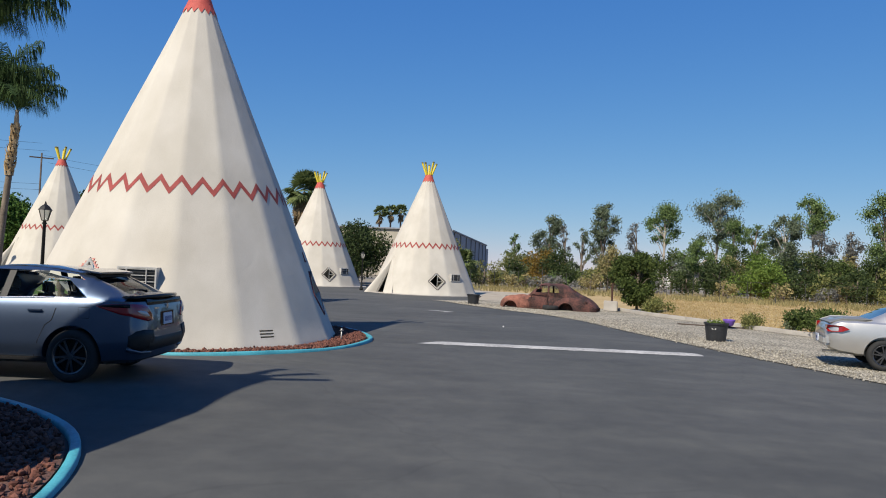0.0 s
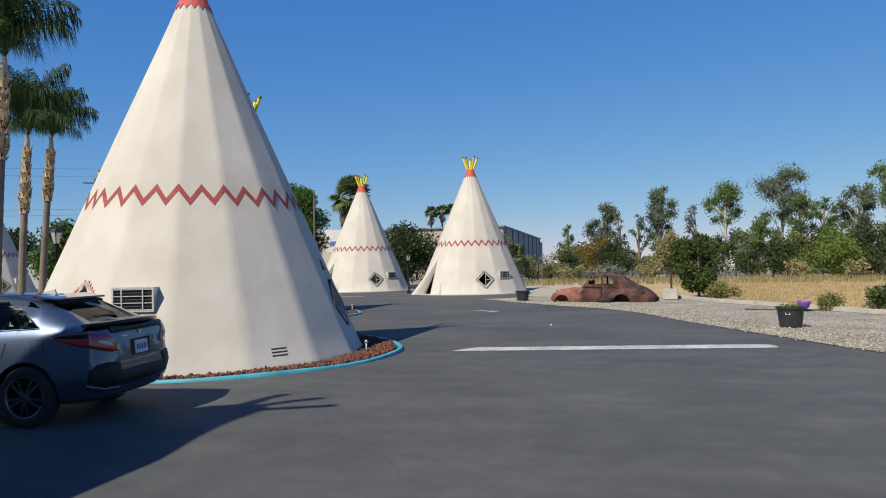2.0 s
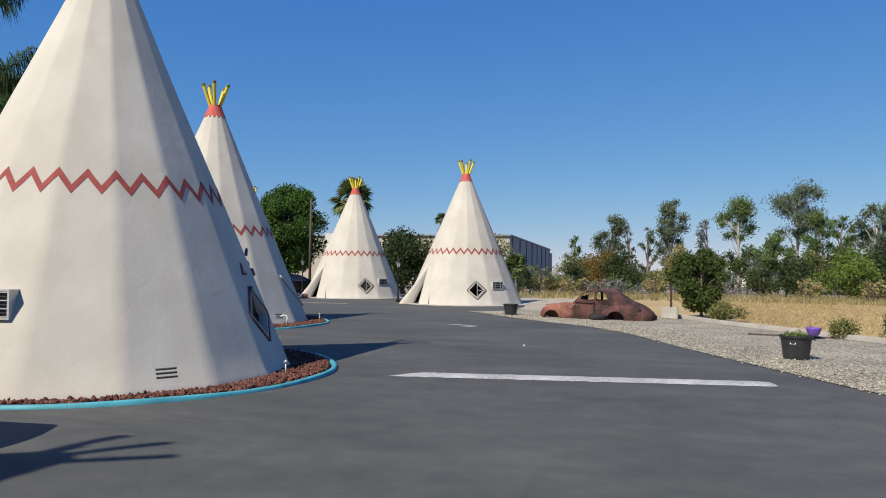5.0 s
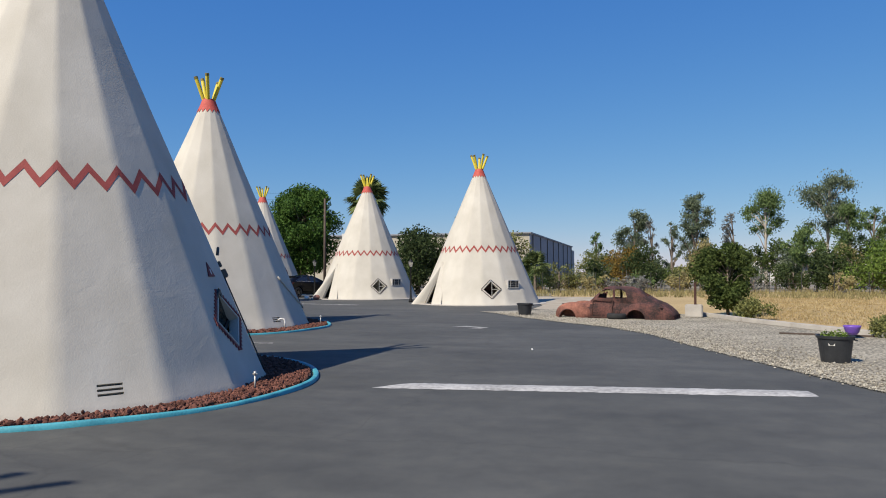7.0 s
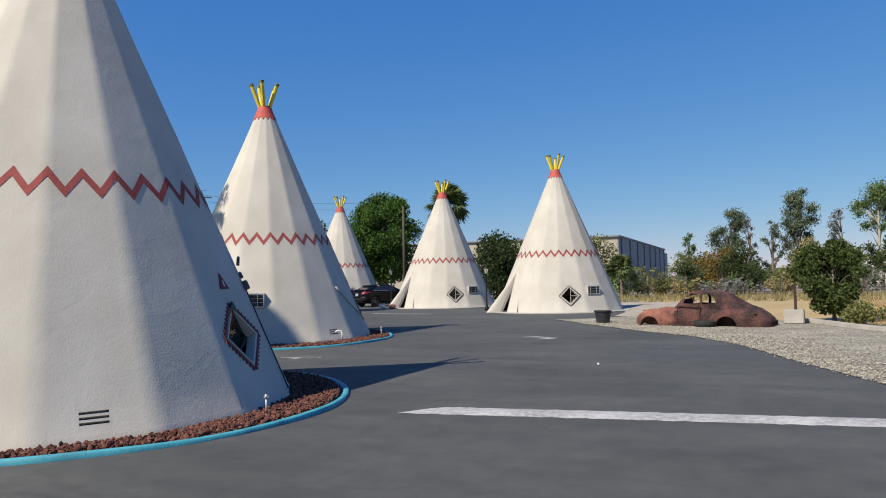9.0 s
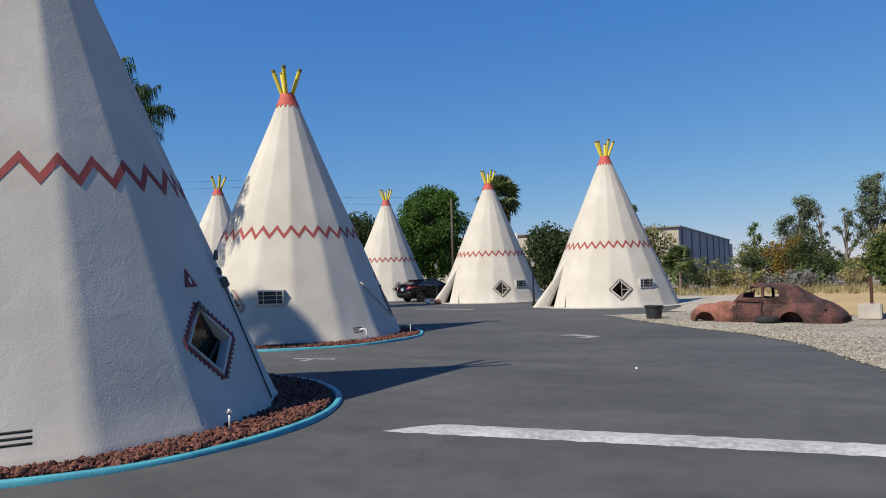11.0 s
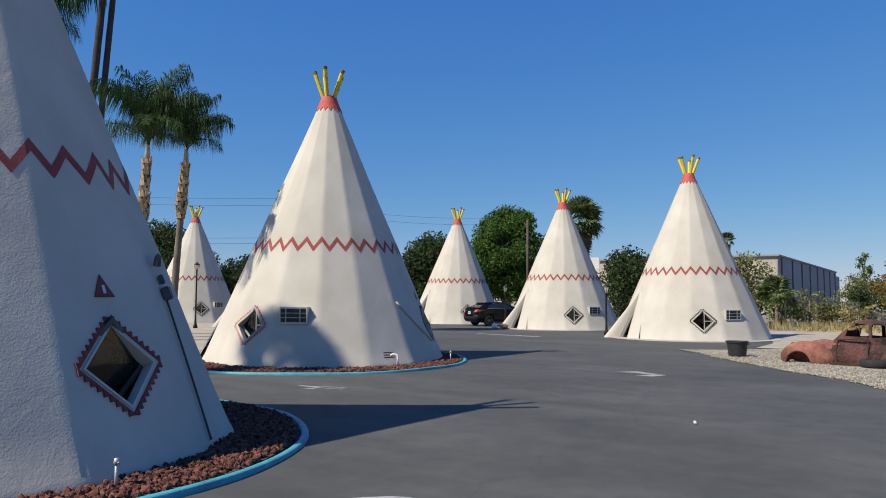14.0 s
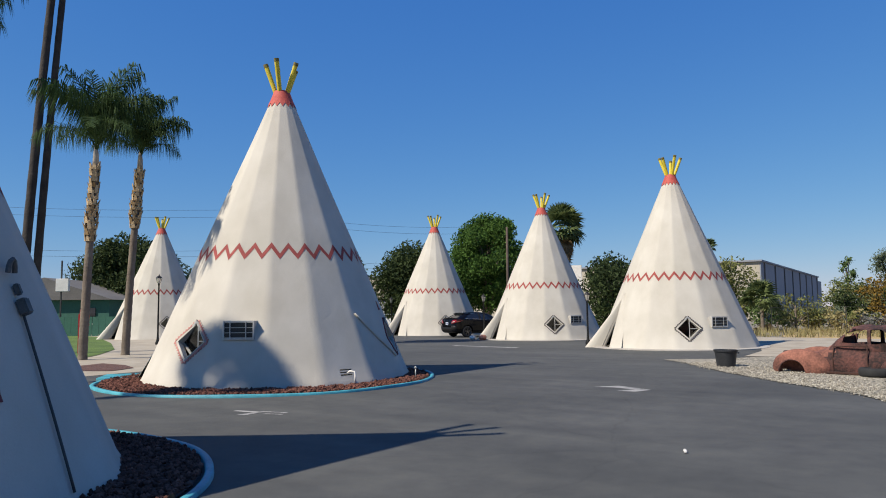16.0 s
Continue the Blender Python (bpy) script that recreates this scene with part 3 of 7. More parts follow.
def teepee_parts(root, full, first=DIA1, z_first=Z_DIA):
    # shell with its openings cut through
    bm = skin(0.0)
    inner = skin(-0.16)
    cut = bmesh.new()
    for th, zd in ((first, z_first), (DIA2, Z_DIA)):
        loop_prism(cut, diamond(0.40), -0.75, 0.4, on_wall(th, zd))
    loop_prism(cut, [(-0.30, -0.17), (0.30, -0.17), (0.30, 0.17), (-0.30, 0.17)], -0.6, 0.3, upright(AC_TH, cone_r(Z_AC), Z_AC))
    loop_prism(cut, [(-door_half(-0.3), -0.5), (door_half(-0.3), -0.5), (0.0, 2.05)], -1.9, 0.5, upright(DOOR_TH, cone_r(0), 0))
    for k in (-1, 0, 1):
        loop_prism(cut, [(-0.14, k * 0.055 - 0.014), (0.14, k * 0.055 - 0.014), (0.14, k * 0.055 + 0.014), (-0.14, k * 0.055 + 0.014)], -0.1, 0.2, on_wall(VENT_TH, Z_VENT))
    bmesh.ops.recalc_face_normals(cut, faces=cut.faces)
    hollow = carve(bm, inner)
    hb = bmesh.new()
    hb.from_mesh(hollow)
    me = carve(hb, cut)
    me.materials.clear()
    me.materials.append(STUCCO)
    me.shade_smooth()
    try:
        me.set_sharp_from_angle(angle=radians(40))
    except AttributeError:
        pass
    wall = new("wall", me)
    wall.parent = root

    # dark floor
    fl = bmesh.new()
    bmesh.ops.create_circle(fl, cap_ends=True, segments=32, radius=2.78, matrix=Matrix.Translation((0, 0, 0.26)))
    part("floor_slab", fl, INNER, root, "dim interior floor")

    # zigzag band
    zb = bmesh.new()
    n = 64
    zm, amp, half = 2.79, 0.122, 0.062
    ups, los = [], []
    steps = 4
    tot = n * steps
    for i in range(tot):
        u = i / steps
        k = int(u)
        fr = u - k
        s0 = 1 if k % 2 == 0 else -1
        c = zm + amp * s0 * (1 - 2 * fr)
        th = 2 * math.pi * u / n + radians(2.5)
        jag = 0.008 * noise.noise(Vector((u * 1.3, 0, 0)))
        ups.append(zb.verts.new(painted(th, c + half + jag)))
        los.append(zb.verts.new(painted(th, c - half + jag)))
    for i in range(tot):
        j = (i + 1) % tot
        zb.faces.new((los[i], los[j], ups[j], ups[i]))
    bmesh.ops.recalc_face_normals(zb, faces=zb.faces)
    part("zigzag_band", zb, BANDP, root, "painted red zigzag band")

    # red cap with a toothed lower edge
    cb = bmesh.new()
    n = 64
    low, mid, top = [], [], []
    for k in range(n):
        th = 2 * math.pi * k / n
        z = H_CAP - 0.02 + (0.11 if k % 4 == 2 else (0.055 if k % 4 in (1, 3) else 0.0))
        low.append(cb.verts.new(surf(th, z, 0.02)))
        mid.append(cb.verts.new((0.265 * math.cos(th), 0.265 * math.sin(th), H_CAP + 0.2)))
        top.append(cb.verts.new((0.185 * math.cos(th), 0.185 * math.sin(th), H_CAP + 0.42)))
    for k in range(n):
        j = (k + 1) % n
        cb.faces.new((low[k], low[j], mid[j], mid[k]))
        cb.faces.new((mid[k], mid[j], top[j], top[k]))
    cb.faces.new(top)
    bmesh.ops.recalc_face_normals(cb, faces=cb.faces)
    part("cap", cb, REDP, root, "red painted cap with toothed edge", smooth=False)

    # yellow poles
    for k in range(5):
        th = 2 * math.pi * (k + 0.3) / 5
        o = Vector((math.cos(th), math.sin(th), 0))
        base = Vector((0, 0, H_CAP + 0.25)) + o * 0.10
        tip = Vector((0, 0, H_CAP + 1.10 - 0.05 * (k % 3))) + o * (0.38 + 0.03 * (k % 2))
        pole = part("pole", tube(bmesh.new(), [base, base.lerp(tip, 0.5), tip], [0.052, 0.054, 0.056], 10), YELLOW, root, "yellow painted lodge pole", smooth=False)
        tip2 = tip + (tip - base).normalized() * 0.03
        back = tip - (tip - base).normalized() * 0.05
        part("pole_end", tube(bmesh.new(), [back, tip2], [0.060, 0.060], 10), POLE_END, pole, "dark ring at the pole's end")

    # diamond windows
    for th, zd in ((first, z_first), (DIA2, Z_DIA)):
        m = on_wall(th, zd)
        wf = bmesh.new()
        ring_prism(wf, diamond(0.372), diamond(0.402), -0.12, 0.012, m)
        bmesh.ops.recalc_face_normals(wf, faces=wf.faces)
        win = part("window_frame", wf, STUCCO, root, "pale plaster frame of a diamond window")
        # sawtooth trim round the frame
        st = bmesh.new()
        hh = 0.455
        cs = [Vector((0, -hh)), Vector((hh, 0)), Vector((0, hh)), Vector((-hh, 0))]
        for i in range(4):
            p, q = cs[i], cs[(i + 1) % 4]
            e = (q - p).normalized()
            nrm = Vector((e.y, -e.x))
            teeth = 9
            L_ = (q - p).length / teeth
            for k in range(teeth):
                a0 = p + e * (k * L_)
                poly3 = [a0 - nrm * 0.008, a0 + e * L_ - nrm * 0.008, a0 + e * L_ + nrm * 0.006, a0 + e * (L_ / 2) + nrm * 0.05, a0 + nrm * 0.006]
                loop_prism(st, [(v.x, v.y) for v in poly3], -0.01, 0.016, m)
        bmesh.ops.recalc_face_normals(st, faces=st.faces)
        part("sawtooth_trim", st, FADED if th == first else MAROON, root, "painted sawtooth trim")
        # glazing, set back and upright
        um = upright(th, cone_r(zd) - 0.17, zd)
        gb = bmesh.new()
        loop_prism(gb, diamond(0.45), -0.006, 0.0, um)
        bmesh.ops.recalc_face_normals(gb, faces=gb.faces)
        pane = part("pane", gb, GLASS, win, "window glass")
        pane.visible_shadow = False
        mb = bmesh.new()
        ring_prism(mb, diamond(0.37), diamond(0.43), -0.02, 0.02, um)
        if th == first:
            loop_prism(mb, [(0.045, -0.34), (0.07, -0.34), (0.07, 0.34), (0.045, 0.34)], -0.012, 0.012, um)
            loop_prism(mb, [(0.07, -0.012), (0.38, -0.012), (0.38, 0.012), (0.07, 0.012)], -0.010, 0.010, um)
        bmesh.ops.recalc_face_normals(mb, faces=mb.faces)
        part("glazing_bar", mb, ALU if th == first else SASH, win, "slim metal sash")
        ct = bmesh.new()
        rows_ = []
        for i in range(25):
            x = 0.12 + 0.36 * i / 24
            rows_.append([ct.verts.new(um @ Vector((x, y, -0.14 + 0.02 * math.sin(i * 1.6)))) for y in (-0.45, 0.5)])
        for r0, r1 in zip(rows_, rows_[1:]):
            ct.faces.new((r0[0], r1[0], r1[1], r0[1]))
        part("curtain", ct, CURTAIN, win, "half-drawn brown-grey curtain")

    # air-conditioner in the wall
    am = upright(AC_TH, cone_r(Z_AC - 0.17) + 0.01, Z_AC)
    ab = bmesh.new()
    loop_prism(ab, [(-0.31, -0.18), (0.31, -0.18), (0.31, 0.18), (-0.31, 0.18)], -0.5, -0.015, am)
    bmesh.ops.recalc_face_normals(ab, faces=ab.faces)
    ac = part("air_conditioner", ab, ACGREY, root, "window air-conditioner with dark louvres")
    for k in range(7):
        y = -0.15 + 0.05 * k
        sl = bmesh.new()
        loop_prism(sl, [(-0.29, y - 0.006), (0.29, y - 0.006), (0.29, y + 0.006), (-0.29, y + 0.006)], -0.02, 0.012, am)
        bmesh.ops.recalc_face_normals(sl, faces=sl.faces)
        part("louvre", sl, ALU if k % 2 == 0 else ACGREY, ac)
    fb = bmesh.new()
    ring_prism(fb, [(-0.29, -0.16), (0.29, -0.16), (0.29, 0.16), (-0.29, 0.16)], [(-0.315, -0.185), (0.315, -0.185), (0.315, 0.185), (-0.315, 0.185)], -0.3, 0.016, am)
    for x in (-0.17, 0.15):
        loop_prism(fb, [(x - 0.008, -0.17), (x + 0.008, -0.17), (x + 0.008, 0.17), (x - 0.008, 0.17)], -0.01, 0.018, am)
    bmesh.ops.recalc_face_normals(fb, faces=fb.faces)
    part("casing", fb, ALU, ac, "pale metal casing")

    # flared entrance flaps at the door
    for sgn in (-1, 1):
        fbm = bmesh.new()
        outer, innr = [], []
        nz = 14
        for i in range(nz + 1):
            z = -0.3 + 2.5 * i / nz
            u = max(0.0, min(1.0, z / 2.15))
            hw = door_half(z) * 0.98
            r = cone_r(max(z, 0))
            stick = (0.06 if sgn > 0 else 0.50) * (1 - u) ** 1.1 + 0.02
            f_ = 1 - u
            if sgn > 0:
                sec = ((hw + 0.55 * f_ ** 0.8 + 0.03, -0.10), (hw + 0.30 * f_, stick * 0.55), (hw + 0.06 * f_, stick), (hw - 0.03, stick + 0.02), (hw - 0.035, stick - 0.06), (hw + 0.02 * f_, stick - 0.1), (hw + 0.22 * f_, stick * 0.4 - 0.1), (hw + 0.45 * f_ ** 0.8, -0.26))
            else:      # thrown open, away from the doorway
                sec = ((hw - 0.04, -0.12), (hw + 0.08 * f_, stick * 0.45), (hw + 0.22 * f_, stick * 0.85), (hw + 0.36 * f_, stick), (hw + 0.38 * f_, stick - 0.05), (hw + 0.26 * f_, stick * 0.85 - 0.07), (hw + 0.16 * f_ + 0.03, stick * 0.4 - 0.08), (hw + 0.10, -0.24))
            row = []
            for (x, o) in sec:
                row.append(fbm.verts.new(upright(DOOR_TH, r, z) @ Vector((sgn * x, 0, o))))
            outer.append(row)
        for r0, r1 in zip(outer, outer[1:]):
            for k in range(7):
                fbm.faces.new((r0[k], r0[k + 1], r1[k + 1], r1[k]))
        bmesh.ops.recalc_face_normals(fbm, faces=fbm.faces)
        part("entrance_flap", fbm, STUCCO, root, "flared stucco flap beside the doorway", smooth=True)
    db = bmesh.new()
    loop_prism(db, [(-0.45, 0.0), (0.45, 0.0), (0.12, 1.9), (-0.12, 1.9)], -0.95, -0.9, upright(DOOR_TH, cone_r(0), 0))
    bmesh.ops.recalc_face_normals(db, faces=db.faces)
    part("door", db, mat("brown door", (0.07, 0.04, 0.03), (0.13, 0.08, 0.055), 0.6), root, "dark brown door set back in the entrance")

    if full:
        # conduit running down the wall, with a small box
        cp = bmesh.new()
        pts_ = [surf(PIPE_TH + radians(4) - radians(5) * i / 8, 1.62 - 1.5 * i / 8, 0.03) for i in range(9)]
        tube(cp, pts_, [0.011] * 9, 8)
        pipe = part("conduit", cp, ACGREY, root, "thin dark conduit running down the wall", smooth=True)
        jb = bmesh.new()
        mm = on_wall(PIPE_TH + radians(4), 1.55)
        box(jb, (0.09, 0.14, 0.08), (0, 0, 0.05), None, 0.012)
        box(jb, (0.05, 0.10, 0.05), (0.02, 0.16, 0.04), None, 0.01)
        bmesh.ops.transform(jb, matrix=mm, verts=jb.verts)
        part("junction_box", jb, SASH, pipe, "dull grey junction box")
        ar = bmesh.new()
        arc = [mm @ Vector((-0.02 + 0.05 * math.cos(u), 0.30 + 0.10 * math.sin(u), 0.06 + 0.05 * math.sin(u))) for u in [math.pi * i / 6 for i in range(7)]]
        tube(ar, arc, [0.022] * 7, 8)
        part("bracket_arm", ar, SASH, pipe)
        # triangular plate with a mark above the rear window
        tb = bmesh.new()
        tm = on_wall(DIA2 + radians(0.5), 1.60)
        loop_prism(tb, [(-0.11, -0.08), (0.11, -0.08), (0.0, 0.14)], 0.0, 0.015, tm)
        bmesh.ops.recalc_face_normals(tb, faces=tb.faces)
        plate = part("triangle_plate", tb, MAROON, root, "small dark red triangular plate")
        bb = bmesh.new()
        loop_prism(bb, [(-0.012, -0.05), (0.018, -0.05), (0.018, 0.03), (-0.012, 0.03)], 0.016, 0.02, tm)
        bmesh.ops.recalc_face_normals(bb, faces=bb.faces)
        part("plain_bar", bb, WHITEP, plate, "pale bar on the plate")


CREAM = "cream stucco teepee cabin with red zigzag band"
teepee = empty("teepee", pose(-6.30, 11.50, 0.0, 0, 0, -103))
tagged(teepee, CREAM + " in a lava bed", "teepee", "teepee cabins")
teepee_parts(teepee, True, radians(2.5), Z_DIA + 0.09)
TEEPEES = [(-10.65, 21.77, 0.0, 1.0, -86, CREAM + ", flecked with palm shade"),
           (-5.75, 1.10, 0.0, 1.0, -100, CREAM + " in a lava bed"),
           (-6.09, 38.4, -0.20, 1.032, -65.5, CREAM + " behind a tub"),
           (-14.27, 43.66, -0.20, 1.032, -54, CREAM + " near a fan palm"),
           (-23.5, 47.3, -0.20, 1.032, -42, CREAM + " near a black car"),
           (-36.8, 36.9, -0.05, 1.0, -26, CREAM + " beyond the lawn"),
           (-26.9, 35.3, -0.05, 1.0, -50, CREAM + " beyond the yard")]
for row_no, (x, y, z, sc, rz, lab) in enumerate(TEEPEES):
    if row_no == 0:
        lodge = second = tagged(empty("teepee", pose(x, y, z, 0, 0, rz)), lab, "teepee", "teepee cabins")
        teepee_parts(second, True)
    else:
        lodge = tagged(copy_thing(second, pose(x, y, z, 0, 0, rz) @ Matrix.Scale(sc, 4)), lab)
    if y > 34:      # the far cabins have black sawtooth trim
        for ob in lodge.children:
            if ob.name.startswith("sawtooth_trim"):
                ob.material_slots[0].link = 'OBJECT'
                ob.material_slots[0].material = BLACKTRIM
cp = bmesh.new()      # a painted pipe slants down the second cabin
tube(cp, [surf(radians(82 + 24 * i / 8), 1.45 - 0.95 * i / 8, 0.03) for i in range(9)], [0.02] * 9, 8)
part("slanting_pipe", cp, STUCCO, second, "painted pipe slanting down the wall", smooth=True)


# ---- lava beds and painted kerbs ----
def bed(cx, cy, r, tx, ty, seed, label):
    kb = bmesh.new()
    n = 96
    prof = [(0.045, 0.0), (0.048, 0.040), (0.06, 0.050), (0.113, 0.050), (0.126, 0.040), (0.13, 0.0)]
    rings = []
    for k in range(n):
        th = 2 * math.pi * k / n
        rr = r - 0.13 + 0.015 * math.sin(3 * th + seed) + 0.008 * math.sin(11 * th)
        rings.append([kb.verts.new((cx + (rr + o) * math.cos(th), cy + (rr + o) * math.sin(th), z + 0.008 * math.sin(7 * th + seed) * (z > 0))) for o, z in prof])
    for k in range(n):
        a_, b_ = rings[k], rings[(k + 1) % n]
        for i in range(len(prof) - 1):
            kb.faces.new((a_[i], b_[i], b_[i + 1], a_[i + 1]))
    bmesh.ops.recalc_face_normals(kb, faces=kb.faces)
    kerb = link_bm("kerb", kb, KERBP, True)
    tagged(kerb, label, "kerb", kind="structure")
    eb = bmesh.new()
    bmesh.ops.create_circle(eb, cap_ends=True, segments=64, radius=r - 0.12, matrix=Matrix.Translation((cx, cy, 0.032)))
    earth = tagged(link_bm("lava_bed", eb, LAVABED), "bed of crushed red lava rock", "rock bed", kind="structure")
    rng = np.random.default_rng(seed)
    base = np.array([(0, 0, 1), (0.89, 0, 0.45), (0.28, 0.85, 0.45), (-0.72, 0.53, 0.45), (-0.72, -0.53, 0.45), (0.28, -0.85, 0.45), (0.72, 0.53, -0.45), (-0.28, 0.85, -0.45), (-0.89, 0, -0.45), (-0.28, -0.85, -0.45), (0.72, -0.53, -0.45), (0, 0, -1)])
    tri = np.array([(0, 1, 2), (0, 2, 3), (0, 3, 4), (0, 4, 5), (0, 5, 1), (1, 6, 2), (2, 7, 3), (3, 8, 4), (4, 9, 5), (5, 10, 1), (2, 6, 7), (3, 7, 8), (4, 8, 9), (5, 9, 10), (1, 10, 6), (11, 7, 6), (11, 8, 7), (11, 9, 8), (11, 10, 9), (11, 6, 10)])
    verts, faces, m = [], [], 0
    single, shapes = 0, []
    for k in range(8):
        v = base * (0.027 * rng.uniform(0.6, 1.25, (12, 1))) * rng.uniform(0.7, 1.2, 3)
        shapes.append(raw("lava_rock", v.tolist(), tri.tolist(), LAVAPIECE))
    while single < (280 if seed == 1 else 0):      # loose ones along the lane
        th, rr = radians(rng.uniform(-48, 28)), r - rng.uniform(0.17, 0.55)
        x, y = cx + rr * math.cos(th), cy + rr * math.sin(th)
        if math.hypot(x - tx, y - ty) < 3.08:
            continue
        ob = new("lava_rock", shapes[single % 8])
        ob.parent = earth
        ob.matrix_basis = pose(x, y, 0.054 + rng.uniform(-0.005, 0.014), rng.uniform(-40, 40), rng.uniform(-40, 40), rng.uniform(0, 360)) @ Matrix.Scale(rng.uniform(0.75, 1.3), 4)
        single += 1
    while m < 7000:
        th = rng.uniform(0, 2 * math.pi)
        rr = math.sqrt(rng.uniform(2.2 ** 2, (r - 0.14) ** 2))
        x, y = cx + rr * math.cos(th), cy + rr * math.sin(th)
        if math.hypot(x - tx, y - ty) < 2.97:
            continue
        s_ = rng.uniform(0.014, 0.036)
        v = base * (s_ * rng.uniform(0.6, 1.25, (12, 1))) * rng.uniform(0.7, 1.2, 3)
        verts.append(v + (x, y, 0.037 + rng.uniform(-0.01, 0.022)))
        faces.append(tri + 12 * m)
        m += 1
    ob = new("lava_rocks", raw("lava_rocks", np.concatenate(verts).tolist(), np.concatenate(faces).tolist(), LAVA))
    tagged(ob, "crushed red-brown lava rocks in a teepee bed", "lava rock", kind="stuff")


bed(-6.09, 11.78, 3.48, -6.30, 11.50, 1, "turquoise-painted concrete kerb round a lava bed")
bed(-10.51, 21.40, 3.70, -10.62, 21.72, 2, "turquoise-painted concrete kerb round a lava bed")
bed(-5.80, 1.10, 3.80, -5.75, 1.10, 3, "turquoise-painted concrete kerb round a lava bed")
for (cx, cy), r in (((-6.09, 38.4), 3.35), ((-14.27, 43.66), 3.35)):
    kb = lathe(bmesh.new(), [(r, 0.0), (r, 0.03), (r - 0.25, 0.04), (r - 0.5, 0.03)], 64, (cx, cy, 0))
    tagged(link_bm("apron", kb, CONCRETE), "thin pale concrete apron round a teepee", "apron", kind="structure")

# ---- plants ----
def leaves(name, blobs, per, size, material, seed, droop=0.3, long=2.0, feather=0.0):
    """Many small leaf clumps scattered in the outer part of some rounded masses, as one mesh."""
    rng = np.random.default_rng(seed)
    c = np.concatenate([np.repeat([[x, y, z, r]], max(8, int(per * (r ** 2))), 0) for x, y, z, r in blobs])
    n = len(c)
    d = rng.normal(size=(n, 3))
    d /= np.linalg.norm(d, axis=1, keepdims=True)
    rad = c[:, 3:4] * (rng.uniform(0.35, 1.08, (n, 1)) if not feather else np.minimum(1.05 + 0.2 * rng.random((n, 1)), np.abs(rng.normal(0, feather, (n, 1)))))
    p = c[:, :3] + d * rad * np.array([1, 1, 0.85])
    u = rng.normal(size=(n, 3))
    u[:, 2] -= droop * 2
    u /= np.linalg.norm(u, axis=1, keepdims=True)
    w = np.cross(u, rng.normal(size=(n, 3)))
    w /= np.linalg.norm(w, axis=1, keepdims=True) + 1e-9
    s = size * rng.uniform(0.55, 1.3, (n, 1))
    nrm = np.cross(u, w) * s * 0.12
    quads = np.stack([p - u * s * 0.5, p + w * s * 0.5 / long + nrm, p + u * s * 0.5, p - w * s * 0.5 / long + nrm], 1).reshape(-1, 3)
    idx = np.arange(n * 4).reshape(n, 4)
    return raw(name, quads.tolist(), idx.tolist(), material)


LEAF_DENSITY = 4.0


def tree(name, label, category, x, y, z_low, z_top, width, material, seed, n=9, per=60, size=0.32, bark=BARK, trunk=0.16, lean=0.0, droop=0.3, depth=None, long=2.0, spread=1.0, lump=0.58, feather=0.0):
    """Tapered trunk, limbs to each leafy mass, and a crown of small clumps with gaps."""
    rng = np.random.default_rng(seed)
    root = empty(name, pose(x, y, 0))
    tagged(root, label, category)
    h, w = (z_top - z_low) / 2, width / 2
    zc = (z_top + z_low) / 2
    br = max(0.35, lump * min(h, w))
    blobs = []
    for k in range(n):
        a_ = rng.uniform(0, 2 * math.pi)
        v = -1 + 2 * (k + 0.5) / n
        rr = math.sqrt(max(0.05, 1 - v * v)) * rng.uniform(0.35, 1.0) * spread
        r_ = br * rng.uniform(0.6, 1.1)
        blobs.append((lean * (zc + v * h) / z_top + rr * max(0.1, w - r_ * 0.6) * math.cos(a_), rr * max(0.1, (depth or w) - r_ * 0.6) * math.sin(a_), zc + v * max(0.1, h - r_ * 0.7), r_))
    tb = bmesh.new()
    top = Vector((lean * 0.9, 0, z_low + h * 1.3))
    seg = 7
    spine = [Vector((lean * (i / seg) ** 1.4, 0.08 * math.sin(i * 1.1 + seed), top.z * i / seg)) for i in range(seg + 1)]
    spine[0].z = -0.1
    tube(tb, spine, [trunk * (1.35 if i == 0 else 1) * (1 - 0.75 * i / seg) + 0.012 for i in range(seg + 1)], 8)
    for bx, by, bz, r_ in blobs:
        k = min(seg - 1, max(1, int(seg * (bz - 0.45 * h) / max(0.1, top.z))))
        a_, b_ = spine[k], Vector((bx, by, bz))
        mid = a_.lerp(b_, 0.5) + Vector((0, 0, 0.12 * (b_ - a_).length))
        tube(tb, [a_, mid, b_], [trunk * 0.38, trunk * 0.25, trunk * 0.08 + 0.006], 5)
    part("trunk", tb, bark, root, smooth=True)
    cr = new("crown", leaves("crown", blobs, per * LEAF_DENSITY, size, material, seed + 50, droop, long, feather))
    cr.parent = root
    return root


def at_bearing(az, dist, eye=(0.8, -1.83)):
    return eye[0] - dist * math.sin(radians(az)), eye[1] + dist * math.cos(radians(az))


